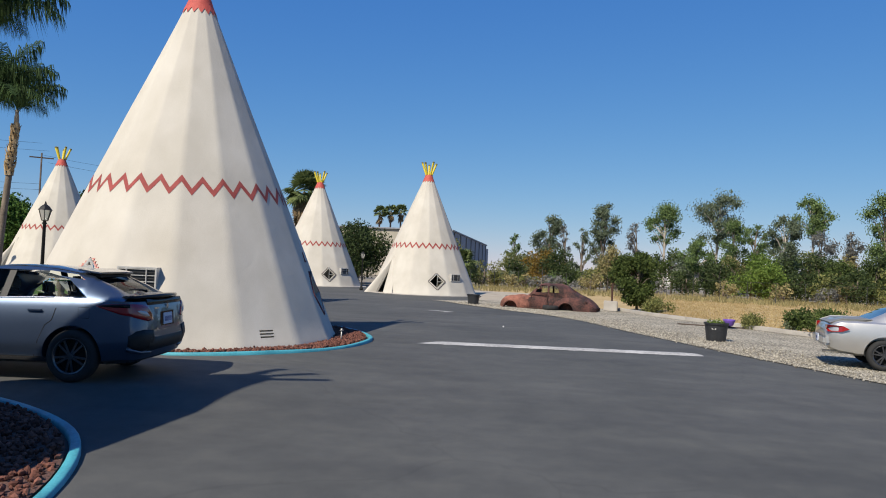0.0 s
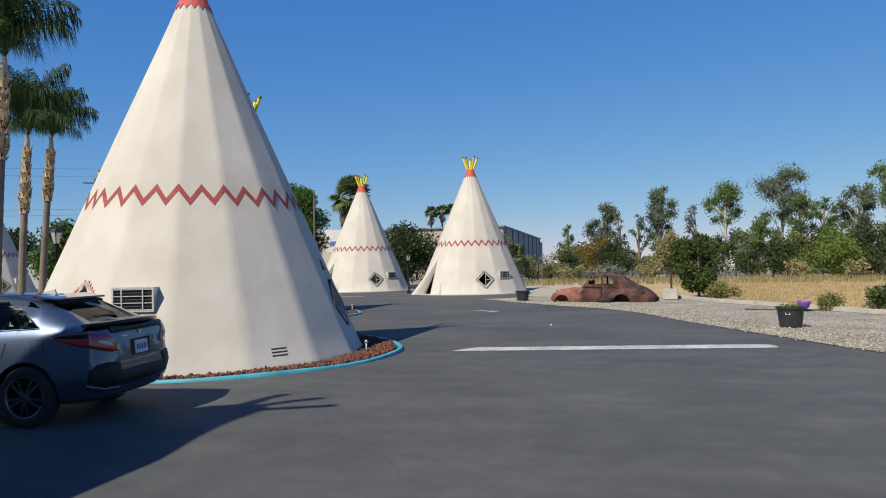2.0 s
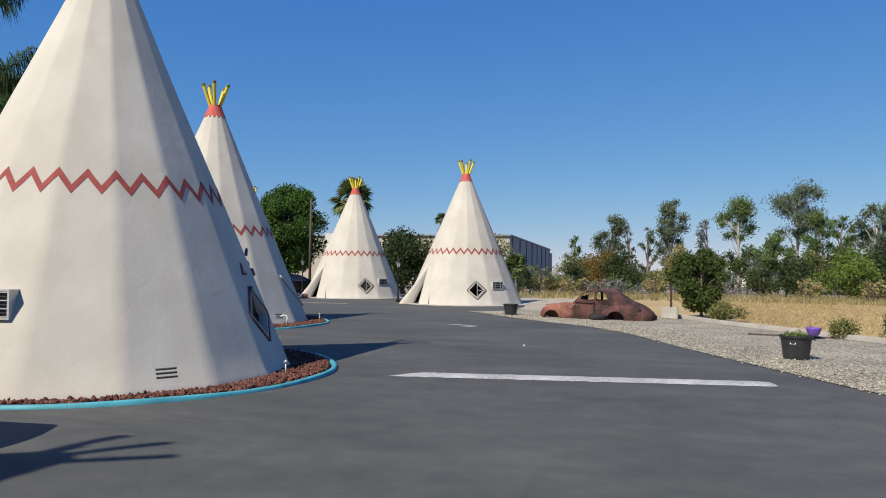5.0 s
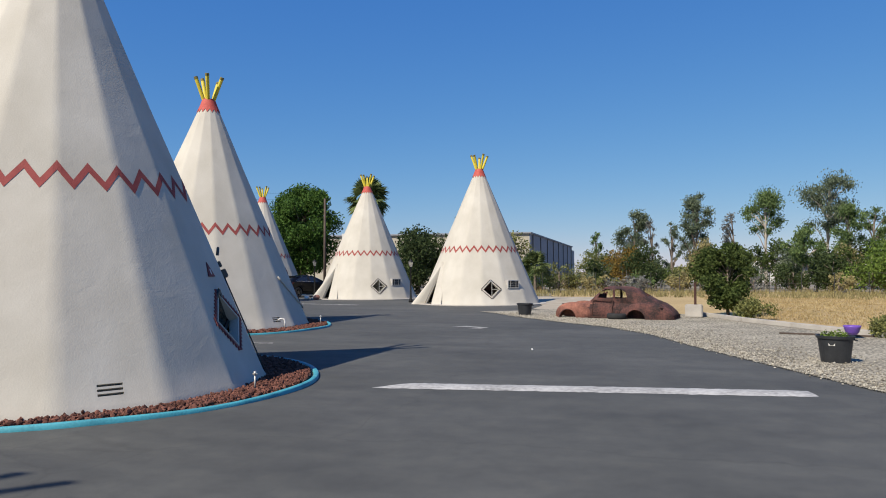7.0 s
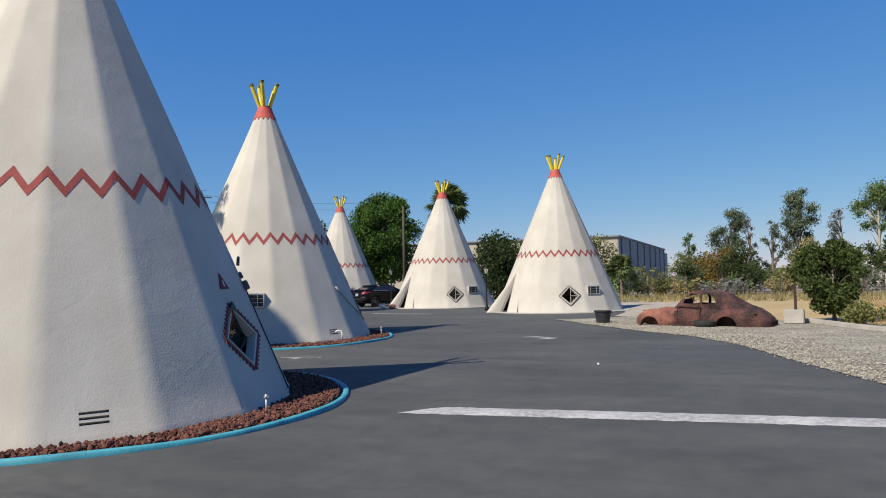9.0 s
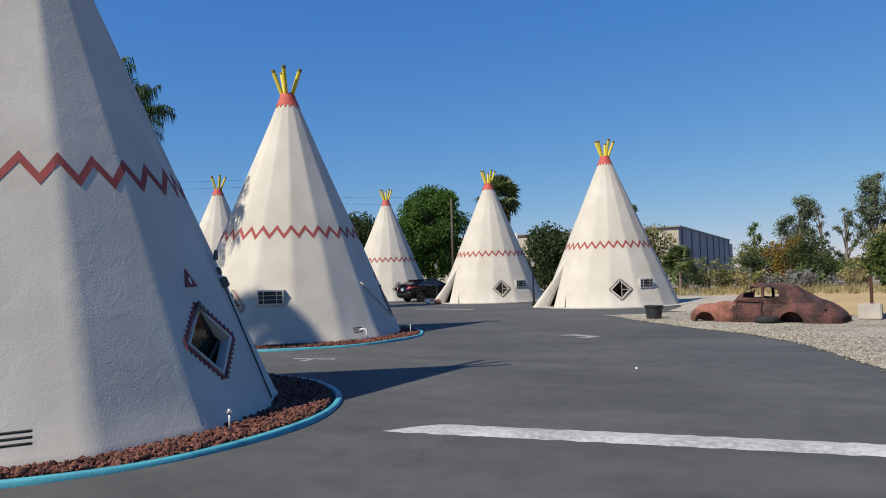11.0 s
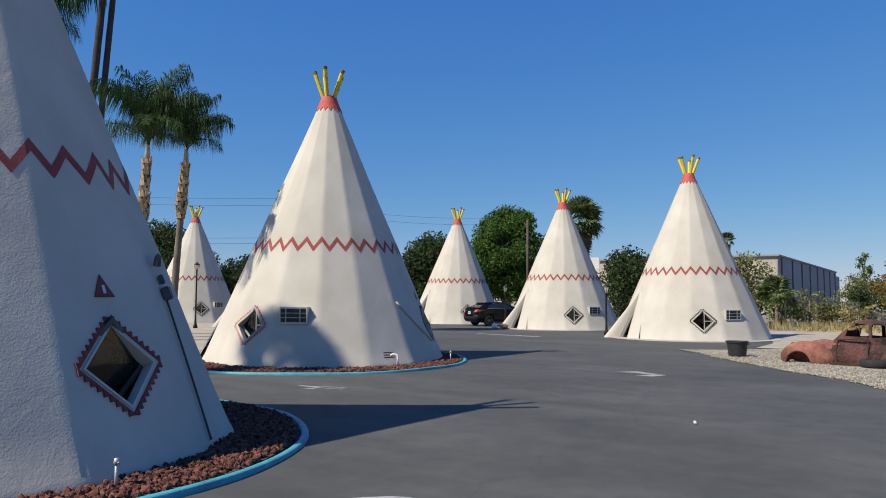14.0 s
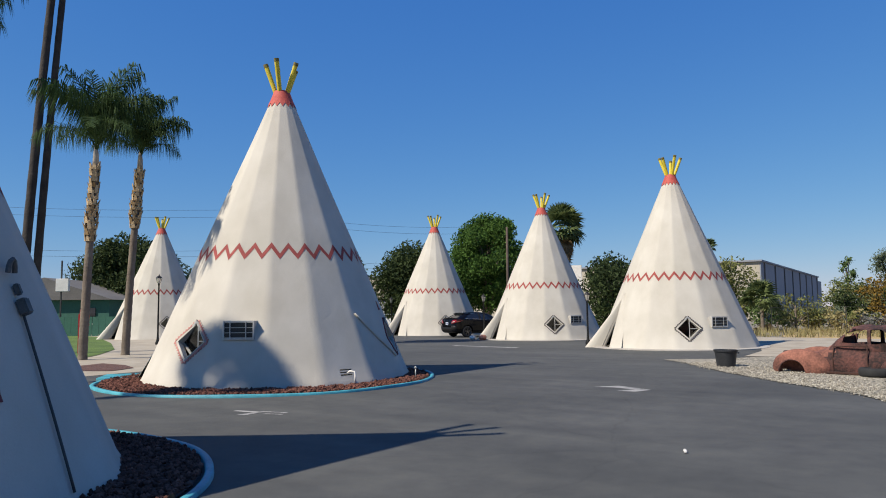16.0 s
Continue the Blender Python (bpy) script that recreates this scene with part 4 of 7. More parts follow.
GUM = "gum tree with drooping grey-green leaves behind the field"
ROW = [  # bearing, distance, low, top, width, leaf, clumps, density, label
    (2.6, 84, 2.2, 5.8, 1.7, EUCB, 6, 60, "small bright green gum tree by the back fence"),
    (0.0, 85, 2.6, 8.2, 3.3, EUCA, 10, 70, GUM),
    (-1.5, 84, 1.2, 7.0, 1.6, EUCG, 8, 60, "slim smoky grey gum tree behind the field"),
    (-2.7, 86, 1.2, 6.9, 2.0, EUCA, 8, 60, "slim grey-green gum tree behind the field"),
    (-4.3, 86, 1.8, 9.9, 3.1, EUCA, 14, 80, "tall dense " + GUM),
    (-7.0, 84, 3.5, 7.6, 2.4, EUCG, 8, 18, "sparse half-bare grey gum tree"),
    (-8.9, 85, 5.6, 10.0, 3.9, EUCB, 9, 42, "gum tree with a bright crown on bare limbs"),
    (-12.6, 86, 5.8, 11.4, 5.4, EUCA, 13, 26, "tall gum tree with an open, gappy crown"),
    (-14.0, 82, 3.2, 7.9, 2.9, EUCB, 8, 60, "green gum tree behind the field"),
    (-15.3, 84, 3.2, 7.6, 2.8, EUCB, 8, 60, "green gum tree behind the field"),
    (-17.1, 70, 2.4, 7.4, 2.9, EUCA, 10, 60, "dark gum tree with a pale bare trunk"),
    (-19.2, 80, 6.5, 10.2, 3.4, EUCB, 8, 55, "tall gum tree with a high bright crown"),
    (-19.6, 78, 2.0, 6.6, 2.8, EUCG, 9, 35, "smoky grey gum tree behind the field"),
    (-21.4, 78, 1.8, 6.6, 2.4, EUCG, 8, 40, "smoky grey gum tree behind the field"),
    (-23.6, 80, 4.0, 10.4, 4.2, EUCB, 10, 60, "large bright green gum tree at the field's corner"),
    (-11.3, 66, 2.4, 5.0, 2.9, EUCB, 7, 60, "low spreading tree with a pale trunk"),
]
for i, (az, dist, zl, zt, w, mt, n, per, lab) in enumerate(ROW):
    x, y = at_bearing(az, dist)
    tree("gum_tree", lab, "tree", x, y, max(0.8, zl - 0.6), zt + 0.2, w * 1.25, mt, 100 + i, n=int(n * 2.2), per=per * 3.0, size=0.25, lump=0.42, feather=0.62, bark=PALEBARK if i in (6, 7, 10, 11, 15) else BARK, trunk=0.17 if i != 15 else 0.26, lean=0.35 * math.sin(i * 2.1), droop=0.6, long=2.4)

SHRUBS = [  # bearing, distance, top, width, leaf
    (0.3, 72, 4.0, 4.2, ORANGE), (2.6, 70, 2.7, 3.0, DARKLEAF), (-1.4, 70, 2.4, 3.0, DARKLEAF), (-3.4, 68, 2.2, 3.6, OLIVE), (-5.6, 70, 3.6, 4.4, OLIVE), (-7.4, 66, 3.0, 3.6, EUCA),
    (-10.6, 64, 2.3, 3.2, DARKLEAF), (-12.9, 63, 2.9, 3.4, DARKLEAF), (-15.1, 62, 3.9, 4.4, LIME), (-16.4, 60, 2.9, 3.0, LIME), (-18.4, 62, 2.6, 3.2, DARKLEAF), (-20.2, 62, 2.4, 3.4, OLIVE), (-21.9, 60, 2.9, 3.6, DARKLEAF), (-23.8, 60, 3.0, 3.6, OLIVE),
    (-12.0, 70, 3.4, 4.0, DARKLEAF), (-14.0, 67, 3.6, 4.5, MIDLEAF), (-17.2, 65, 3.8, 4.4, DARKLEAF), (-19.5, 67, 4.2, 5.0, DARKLEAF), (-21.0, 65, 3.7, 4.4, MIDLEAF), (-23.0, 67, 4.2, 5.0, DARKLEAF), (-25.0, 65, 4.0, 5.0, DARKLEAF),
    (4.0, 62, 1.3, 3.2, REED), (5.0, 64, 1.4, 2.6, OLIVE), (-25.8, 58, 3.2, 4, DARKLEAF)]
hrng = random.Random(77)
az = 6.2
while az > -27:      # an unbroken thicket along the back of the field
    top = hrng.uniform(2.6, 4.9) if az < -4 else hrng.uniform(2.0, 4.0)
    SHRUBS.append((az, hrng.uniform(66, 80), min(top, 1.5) if az > 3.0 else top, hrng.uniform(2.8, 4.0), hrng.choice((REED, OLIVE, EUCA, EUCB, OLIVE, DARKLEAF, MIDLEAF))))
    if hrng.random() < 0.6:
        SHRUBS.append((az + 0.4, hrng.uniform(58, 63), hrng.uniform(1.0, 1.7), hrng.uniform(2.2, 3.6), hrng.choice((REED, OLIVE, REED, EUCG))))
    az -= hrng.uniform(0.8, 1.25)
for i, (az, dist, zt, w, mt) in enumerate(SHRUBS):
    x, y = at_bearing(az, dist)
    tree("shrub", {DARKLEAF: "dark green shrub", OLIVE: "olive green shrub", LIME: "lime green feathery shrub", ORANGE: "rusty orange-green shrub", EUCA: "grey-green shrub", EUCB: "bright green young shrub", REED: "dry tan reeds", MIDLEAF: "mid green shrub", EUCG: "smoky grey scrub"}[mt] + " at the far edge of the field", "shrub",
         x, y, 0.05, zt, w, mt, 200 + i, n=10, per=70, size=0.24, trunk=0.07, droop=0.1, spread=1.1)

# trees behind the cabins
tree("ficus_tree", "big dense dark green tree behind the cabins", "tree", -26.6, 59.4, 1.2, 9.2, 7.2, FICUS, 301, n=64, per=120, size=0.26, trunk=0.3, droop=0.2, lump=0.36)
tree("tree", "dark spreading tree behind the cabins", "tree", -33.5, 58.5, 0.5, 7.2, 6.8, DARKLEAF, 302, n=18, per=80, size=0.3, trunk=0.2)
tree("tree", "dark spreading tree behind the cabins", "tree", -40, 57, 0.4, 7.0, 7.4, DARKLEAF, 303, n=18, per=80, size=0.3, trunk=0.2)
tree("tree", "olive green tree behind the cabins", "tree", -30.2, 61, 0.5, 6.2, 4.5, OLIVE, 304, n=12, per=80, size=0.3, trunk=0.2)
tree("tree", "round dark green tree between two cabins", "tree", -14.1, 53.4, 0.1, 5.0, 5.6, DARKLEAF, 305, n=18, per=90, size=0.24, trunk=0.16)
tree("shrub", "dry brownish shrub between two cabins", "shrub", -10.6, 55.5, 0.1, 4.6, 3.6, OLIVE, 306, n=10, per=70, size=0.24, trunk=0.1)
tree("tree", "dark conifer beyond the street", "tree", -53, 44.8, 0.8, 8.0, 8.5, DARKLEAF, 307, n=24, per=80, size=0.34, trunk=0.3)
tree("tree", "dark tree beyond the street", "tree", -50, 52, 0.4, 5.6, 6, DARKLEAF, 308, n=14, per=70, size=0.34, trunk=0.2)
tree("tree", "green street tree beyond the yard", "tree", -40.5, 47.5, 0.6, 5.8, 5.6, FICUS, 309, n=14, per=80, size=0.3, trunk=0.2)
tree("tree", "green street tree beyond the yard", "tree", -58, 52, 0.6, 6.4, 8, DARKLEAF, 310, n=16, per=70, size=0.34, trunk=0.2)
tree("shrub", "olive green shrub beside the warehouse", "shrub", -8.2, 60, 0.1, 5.0, 3.2, OLIVE, 311, n=10, per=70, size=0.24, trunk=0.1)
tree("shrub", "bright green shrub beside the warehouse", "shrub", -4.4, 59, 0.1, 2.4, 4.0, OLIVE, 312, n=8, per=70, size=0.22, trunk=0.08)
tree("shrub", "low dark hedge shrub behind the cabins", "shrub", -27.5, 54, 0.05, 2.6, 5.5, DARKLEAF, 313, n=10, per=80, size=0.24, trunk=0.08)
for k, (x, y, h_, w_) in enumerate(((-8.6, 57, 2.0, 4), (-6.2, 60, 2.4, 4), (-2.4, 61, 1.6, 4), (-0.8, 57, 1.3, 4), (1.6, 60, 1.5, 4))):
    tree("shrub", "olive green thicket shrub beside the warehouse", "shrub", x, y, 0.05, h_, w_, (OLIVE, EUCB, EUCA)[k % 3], 340 + k, n=9, per=70, size=0.22, trunk=0.07)
# planting beside the lot
tree("bush", "round leafy bush beside a concrete block", "bush", 4.72, 29.9, 0.2, 2.6, 2.5, MIDLEAF, 320, n=34, per=620, size=0.13, trunk=0.05, droop=0.1, lump=0.36)
tree("bush", "low green bush at the field's edge", "bush", 5.1, 28.3, 0.02, 0.75, 1.9, OLIVE, 321, n=9, per=500, size=0.1, trunk=0.03, droop=0.0)
tree("bush", "dense low dark bush beside the parked silver car", "bush", 9.15, 21.1, 0.02, 0.82, 2.8, MIDLEAF, 322, n=30, per=620, size=0.11, trunk=0.04, droop=0.0)
tree("bush", "small bluish-green shrub at the field's edge", "bush", 8.9, 23.0, 0.02, 0.38, 0.6, EUCA, 323, n=5, per=700, size=0.08, trunk=0.02)
tree("bush", "small olive green shrub at the field's edge", "bush", 7.4, 22.3, 0.02, 0.42, 0.5, OLIVE, 324, n=6, per=700, size=0.08, trunk=0.02)


def tufts(name, label, count, region, height, material, seed, width=0.03):
    """Blades of dry grass over a stretch of ground, as one mesh."""
    rng = np.random.default_rng(seed)
    p = np.array([region(rng) for _ in range(count)])
    nb = 5
    p = np.repeat(p, nb, 0)
    n = len(p)
    p[:, :2] += rng.normal(0, 0.10, (n, 2))
    h = height * rng.uniform(0.4, 1.2, n)
    tip = np.stack([p[:, 0] + rng.normal(0, 0.28, n) * h, p[:, 1] + rng.normal(0, 0.28, n) * h, h], 1)
    a_ = rng.uniform(0, math.pi, n)
    o = np.stack([np.cos(a_), np.sin(a_), 0 * a_], 1) * width
    b_ = np.stack([p[:, 0], p[:, 1], 0 * h], 1)
    v = np.stack([b_ - o, b_ + o, tip], 1).reshape(-1, 3)
    ob = new(name, raw(name, v.tolist(), np.arange(n * 3).reshape(n, 3).tolist(), material))
    return tagged(ob, label, "dry grass", kind="stuff")


def back_edge(rng):
    az = rng.uniform(-26, 7)
    return at_bearing(az, rng.uniform(50, 62))


def across_field(rng):
    u = rng.uniform(0, 1)
    y = 14 + 36 * u
    return 4.6 + (30 - min(y, 30)) * 0.52 + abs(rng.normal(0, 9)) + 0.6, y


tufts("tall_dry_grass", "tall dry straw-coloured grass along the back fence", 1500, back_edge, 0.42, REED, 11, 0.022)
tufts("dry_grass", "short dry yellow grass over the field", 9000, across_field, 0.08, STRAW, 12, 0.02)


# ---- palms ----
def frond_mesh(name, length, seed, material, start, bend):
    """One feather leaf: an arching rib with drooping leaflets on both sides. It runs along +x from its foot, rising at start degrees and bending over."""
    rng = np.random.default_rng(seed)
    verts, faces = [], []
    n = 50
    us = np.linspace(0, 1, 101)
    el = np.radians(start - bend * us ** 1.25)
    path = np.stack([np.cumsum(np.cos(el)), 0 * us, np.cumsum(np.sin(el))], 1) * length / 101

    def at(u):
        return np.array([np.interp(u, us, path[:, c]) for c in range(3)])
    for i in range(n):
        u = 0.14 + 0.86 * i / (n - 1)
        p = at(u)
        t_ = at(min(1.0, u + 0.02)) - at(u - 0.02)
        t_ /= np.linalg.norm(t_)
        ll = length * 0.34 * math.sin(math.pi * min(1, 0.10 + 0.84 * u)) ** 0.7
        for sgn in (-1, 1):
            sp = rng.uniform(0.75, 1.1)
            dirn = t_ * 0.6 + np.array([0, sgn * 0.7, 0.0]) + rng.normal(0, 0.13, 3)
            dirn /= np.linalg.norm(dirn)
            mid = p + dirn * ll * 0.5 * sp
            end = p + dirn * ll * 0.80 * sp + np.array([0, 0, -ll * rng.uniform(0.65, 1.1)])
            w = t_ * 0.015 * length / 2.4
            k = len(verts)
            verts += [p - w, p + w, mid + w * 0.9, mid - w * 0.9, end]
            faces += [(k, k + 1, k + 2, k + 3), (k + 3, k + 2, k + 4)]
    for i in range(12):
        u0, u1 = i / 12, (i + 1) / 12
        k = len(verts)
        w0, w1 = 0.03 * (1 - u0) + 0.006, 0.03 * (1 - u1) + 0.006
        a0, a1 = at(u0), at(u1)
        verts += [a0 + (0, -w0, 0), a0 + (0, w0, 0), a1 + (0, w1, 0), a1 + (0, -w1, 0), a0 + (0, 0, -w0), a1 + (0, 0, -w1)]
        faces += [(k, k + 1, k + 2, k + 3), (k, k + 4, k + 5, k + 3), (k + 1, k + 2, k + 5, k + 4)]
    return raw(name, verts, faces, material)


FRONDS = [frond_mesh("frond", 3.2, 31, PALMLEAF, 89, 66), frond_mesh("frond", 3.1, 32, PALMLEAF, 83, 96), frond_mesh("frond", 2.6, 33, PALMLEAF, 70, 118)]


def trunk_tube(bm, height, r0, r1, lean, rings):
    """A slightly uneven ringed palm trunk."""
    pts_, rad = [], []
    for i in range(rings + 1):
        u = i / rings
        pts_.append((lean[0] * u ** 1.3, lean[1] * u ** 1.3, -0.1 + (height + 0.1) * u))
        rad.append((r0 + (r1 - r0) * u) * (1.0 + (0.045 if i % 2 else -0.02)) * (1.25 if i == 0 else 1))
    tube(bm, pts_, rad, 12)
    return bm


def queen_palm(x, y, height, size, boot_low, lean, seed, label, r=0.15):
    rng = random.Random(seed)
    root = empty("palm_tree", pose(x, y, 0))
    tagged(root, label, "palm tree", "queen palms")
    part("trunk", trunk_tube(bmesh.new(), height, r, r * 0.72, lean, 44), PALMBARK, root, smooth=True)
    hb = bmesh.new()
    rows_ = 13
    for i in range(rows_):
        u = i / (rows_ - 1)
        z = boot_low + (height - boot_low - 0.15) * u
        f_ = z / height
        bul = 1.0 + 0.55 * math.exp(-((u - 0.28) / 0.22) ** 2)
        for k in range(7):
            a_ = 2 * math.pi * (k + 0.5 * (i % 2)) / 7 + rng.uniform(-0.2, 0.2)
            o = Vector((math.cos(a_), math.sin(a_), 0))
            t_ = Vector((-o.y, o.x, 0))
            c = Vector((lean[0] * f_ ** 1.3, lean[1] * f_ ** 1.3, z))
            rr = r * 0.78 * bul
            w = rng.uniform(0.05, 0.085)
            hgt = rng.uniform(0.16, 0.30)
            out = rng.uniform(0.03, 0.10)
            v = [c + o * rr * 0.8 - t_ * w, c + o * rr * 0.8 + t_ * w, c + o * (rr + out) + t_ * w * 0.5 + Vector((0, 0, hgt)), c + o * (rr + out) - t_ * w * 0.5 + Vector((0, 0, hgt)),
                 c + o * (rr * 0.8 + 0.05) - t_ * w, c + o * (rr * 0.8 + 0.05) + t_ * w]
            vs = [hb.verts.new(q) for q in v]
            hb.faces.new((vs[4], vs[5], vs[2], vs[3]))
            hb.faces.new((vs[0], vs[3], vs[2], vs[1]))
            hb.faces.new((vs[0], vs[4], vs[3]))
            hb.faces.new((vs[1], vs[2], vs[5]))
            hb.faces.new((vs[0], vs[1], vs[5], vs[4]))
    part("husk", hb, BOOT, root, "peeling tan leaf bases")
    cs = bmesh.new()
    tube(cs, [(lean[0], lean[1], height - 0.2), (lean[0], lean[1], height + 0.35), (lean[0], lean[1], height + 0.75)], [r * 0.75, r * 0.6, r * 0.25], 10)
    part("crownshaft", cs, PALEBARK, root, "pale stem under the fronds", smooth=True)
    n = 22
    for k in range(n):
        ob = new("frond", FRONDS[0 if k < 7 else (1 if k < 17 else 2)])
        ob.parent = root
        a_ = 360 * (k * 0.381966 % 1) + rng.uniform(-14, 14)
        sc = size * rng.uniform(0.85, 1.12)
        ob.matrix_basis = Matrix.Translation((lean[0], lean[1], height + 0.40 + 0.25 * (1 - k / n))) @ Matrix.Rotation(radians(a_), 4, 'Z') @ Matrix.Rotation(radians(rng.uniform(-9, 9)), 4, 'Y') @ Matrix.Scale(sc, 4)
    return root


QP = "queen palm with dark fronds and peeling husk"
queen_palm(-21.1, 23.05, 6.45, 0.94, 3.9, (0.25, 0.1), 1, QP + " beside the lawn")
queen_palm(-22.15, 25.25, 6.75, 0.82, 4.6, (0.45, 0.1), 2, QP + " on the flagstone yard", 0.15)
queen_palm(-15.30, 16.0, 7.0, 0.86, 4.7, (0.38, 0.0), 3, QP + " behind the cabin")


def fan_leaf_mesh(name, r, seed, material):
    rng = np.random.default_rng(seed)
    verts, faces = [], []
    m = 17
    for i in range(m):
        a_ = -1.9 + 3.8 * i / (m - 1)
        d_ = np.array([math.cos(a_), math.sin(a_), 0])
        s_ = np.array([-d_[1], d_[0], 0]) * 0.055 * r
        k = len(verts)
        root_ = np.array([r * 0.55, 0, 0])
        verts += [root_ - s_ * 0.2, root_ + d_ * r * 0.35 - s_, root_ + d_ * r * 0.35 + s_, root_ + d_ * r * 0.62 + np.array([0, 0, -0.16 * r * rng.uniform(0.6, 1.5)])]
        faces += [(k, k + 1, k + 3, k + 2)]
    k = len(verts)
    verts += [(0, -0.02, 0), (0, 0.02, 0), (r * 0.58, 0.015, 0), (r * 0.58, -0.015, 0)]
    faces += [(k, k + 1, k + 2, k + 3)]
    return raw(name, verts, faces, material)


def fan_palm(x, y, height, r, label, skirt, seed, tr=0.22, lean=(0, 0), bark=PALMBARK):
    rng = random.Random(seed)
    root = empty("fan_palm", pose(x, y, 0))
    tagged(root, label, "palm tree", "fan palms")
    part("trunk", trunk_tube(bmesh.new(), height, tr, tr * 0.7, lean, 30), bark, root, smooth=True)
    green, dead = fan_leaf_mesh("leaf", r, seed, FANLEAF), fan_leaf_mesh("dead_leaf", r * 0.9, seed + 1, DEADLEAF)
    for k in range(34):
        up = rng.uniform(-35, 80)
        ob = new("leaf", green)
        ob.parent = root
        ob.matrix_basis = Matrix.Translation((lean[0], lean[1], height)) @ Matrix.Rotation(rng.uniform(0, 2 * math.pi), 4, 'Z') @ Matrix.Rotation(radians(-up), 4, 'Y') @ Matrix.Rotation(rng.uniform(-0.5, 0.5), 4, 'X')
    for k in range(skirt):
        ob = new("dead_leaf", dead)
        ob.parent = root
        ob.matrix_basis = Matrix.Translation((lean[0], lean[1], height - 0.2 - rng.uniform(0, 1.6))) @ Matrix.Rotation(rng.uniform(0, 2 * math.pi), 4, 'Z') @ Matrix.Rotation(radians(rng.uniform(50, 82)), 4, 'Y')


fan_palm(-23.8, 67.5, 8.5, 2.1, "fan palm with a shaggy dead skirt behind the cabins", 30, 5)
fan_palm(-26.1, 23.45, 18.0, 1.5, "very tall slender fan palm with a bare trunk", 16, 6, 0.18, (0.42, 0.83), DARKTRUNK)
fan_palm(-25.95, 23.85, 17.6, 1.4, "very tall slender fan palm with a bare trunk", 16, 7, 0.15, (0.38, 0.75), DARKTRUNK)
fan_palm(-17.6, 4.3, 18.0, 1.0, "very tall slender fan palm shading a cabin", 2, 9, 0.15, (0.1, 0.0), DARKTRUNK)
for k, (dx, hh) in enumerate(((-2.6, 16.0), (0.0, 16.6), (2.4, 17.0))):
    fan_palm(-43.5 + dx, 196 + dx, hh, 2.0, "distant fan palm on the skyline", 8, 8 + k, 0.3)
fan_palm(-6.0, 57.0, 1.9, 1.2, "young low fan palm near the warehouse", 4, 15, 0.12)

# ---- vehicles ----
def loft(sections, close=True):
    """A closed hull over cross-sections, each a ring of equally many points."""
    bm = bmesh.new()
    rings = [[bm.verts.new(p) for p in sec] for sec in sections]
    n = len(rings[0])
    for a_, b_ in zip(rings, rings[1:]):
        for k in range(n):
            bm.faces.new((a_[k], a_[(k + 1) % n], b_[(k + 1) % n], b_[k]))
    if close:
        bm.faces.new(rings[0][::-1])
        bm.faces.new(rings[-1])
    bmesh.ops.recalc_face_normals(bm, faces=bm.faces)
    return bm


def smooth_rows(rows_, n):
    """Rows of numbers, resampled to n rows along the first number with eased curves."""
    rows_ = np.array(rows_, float)
    a_, b_ = rows_[0, 0], rows_[-1, 0]
    e_ = min(0.55, (b_ - a_) * 0.15)
    m_ = n // 3
    xs = np.concatenate([np.linspace(a_, a_ + e_, m_)[:-1], np.linspace(a_ + e_, b_ - e_, n - 2 * m_)[:-1], np.linspace(b_ - e_, b_, m_)])
    out = [xs]
    for c in rows_.T[1:]:
        y = np.interp(xs, rows_[:, 0], c)
        for _ in range(2):
            y[1:-1] = (y[:-2] + 2 * y[1:-1] + y[2:]) / 4
        out.append(y)
    return np.stack(out, 1)


def wheel(root, x, y, r, side, tyre_w=0.22, spokes=10, rim_mat=RIMDARK):
    w = empty("wheel", Matrix.Translation((x, y, r)) @ Matrix.Rotation(radians(90 * side), 4, 'X'))
    w.parent = root
    h = tyre_w / 2
    part("tyre", lathe(bmesh.new(), [(r * 0.68, -h), (r * 0.93, -h), (r, -h * 0.6), (r, h * 0.6), (r * 0.93, h), (r * 0.68, h), (r * 0.66, h * 0.7), (r * 0.66, -h * 0.7)], 36, closed=True), RUBBER, w, smooth=True)
    rb = bmesh.new()
    lathe(rb, [(r * 0.70, -h), (r * 0.68, -h * 1.02), (r * 0.62, -h * 0.9), (r * 0.62, h * 0.5)], 36)
    for k in range(spokes):
        a_ = 2 * math.pi * (k + (0.18 if k % 2 else -0.18)) / spokes
        box(rb, (r * 0.60, 0.028, 0.03), (r * 0.34 * math.cos(a_), r * 0.34 * math.sin(a_), -h * 0.78), Matrix.Rotation(a_, 4, 'Z'))
    lathe(rb, [(0.001, -h * 0.95), (r * 0.13, -h * 0.95), (r * 0.16, -h * 0.8), (r * 0.16, -h * 0.3)], 20)
    part("rim", rb, rim_mat, w, "dark spoked alloy rim")
    db = bmesh.new()
    lathe(db, [(0.001, 0), (r * 0.62, 0), (r * 0.62, 0.02), (0.001, 0.02)], 28)
    part("brake_disc", db, BLACKM, w)
    return w


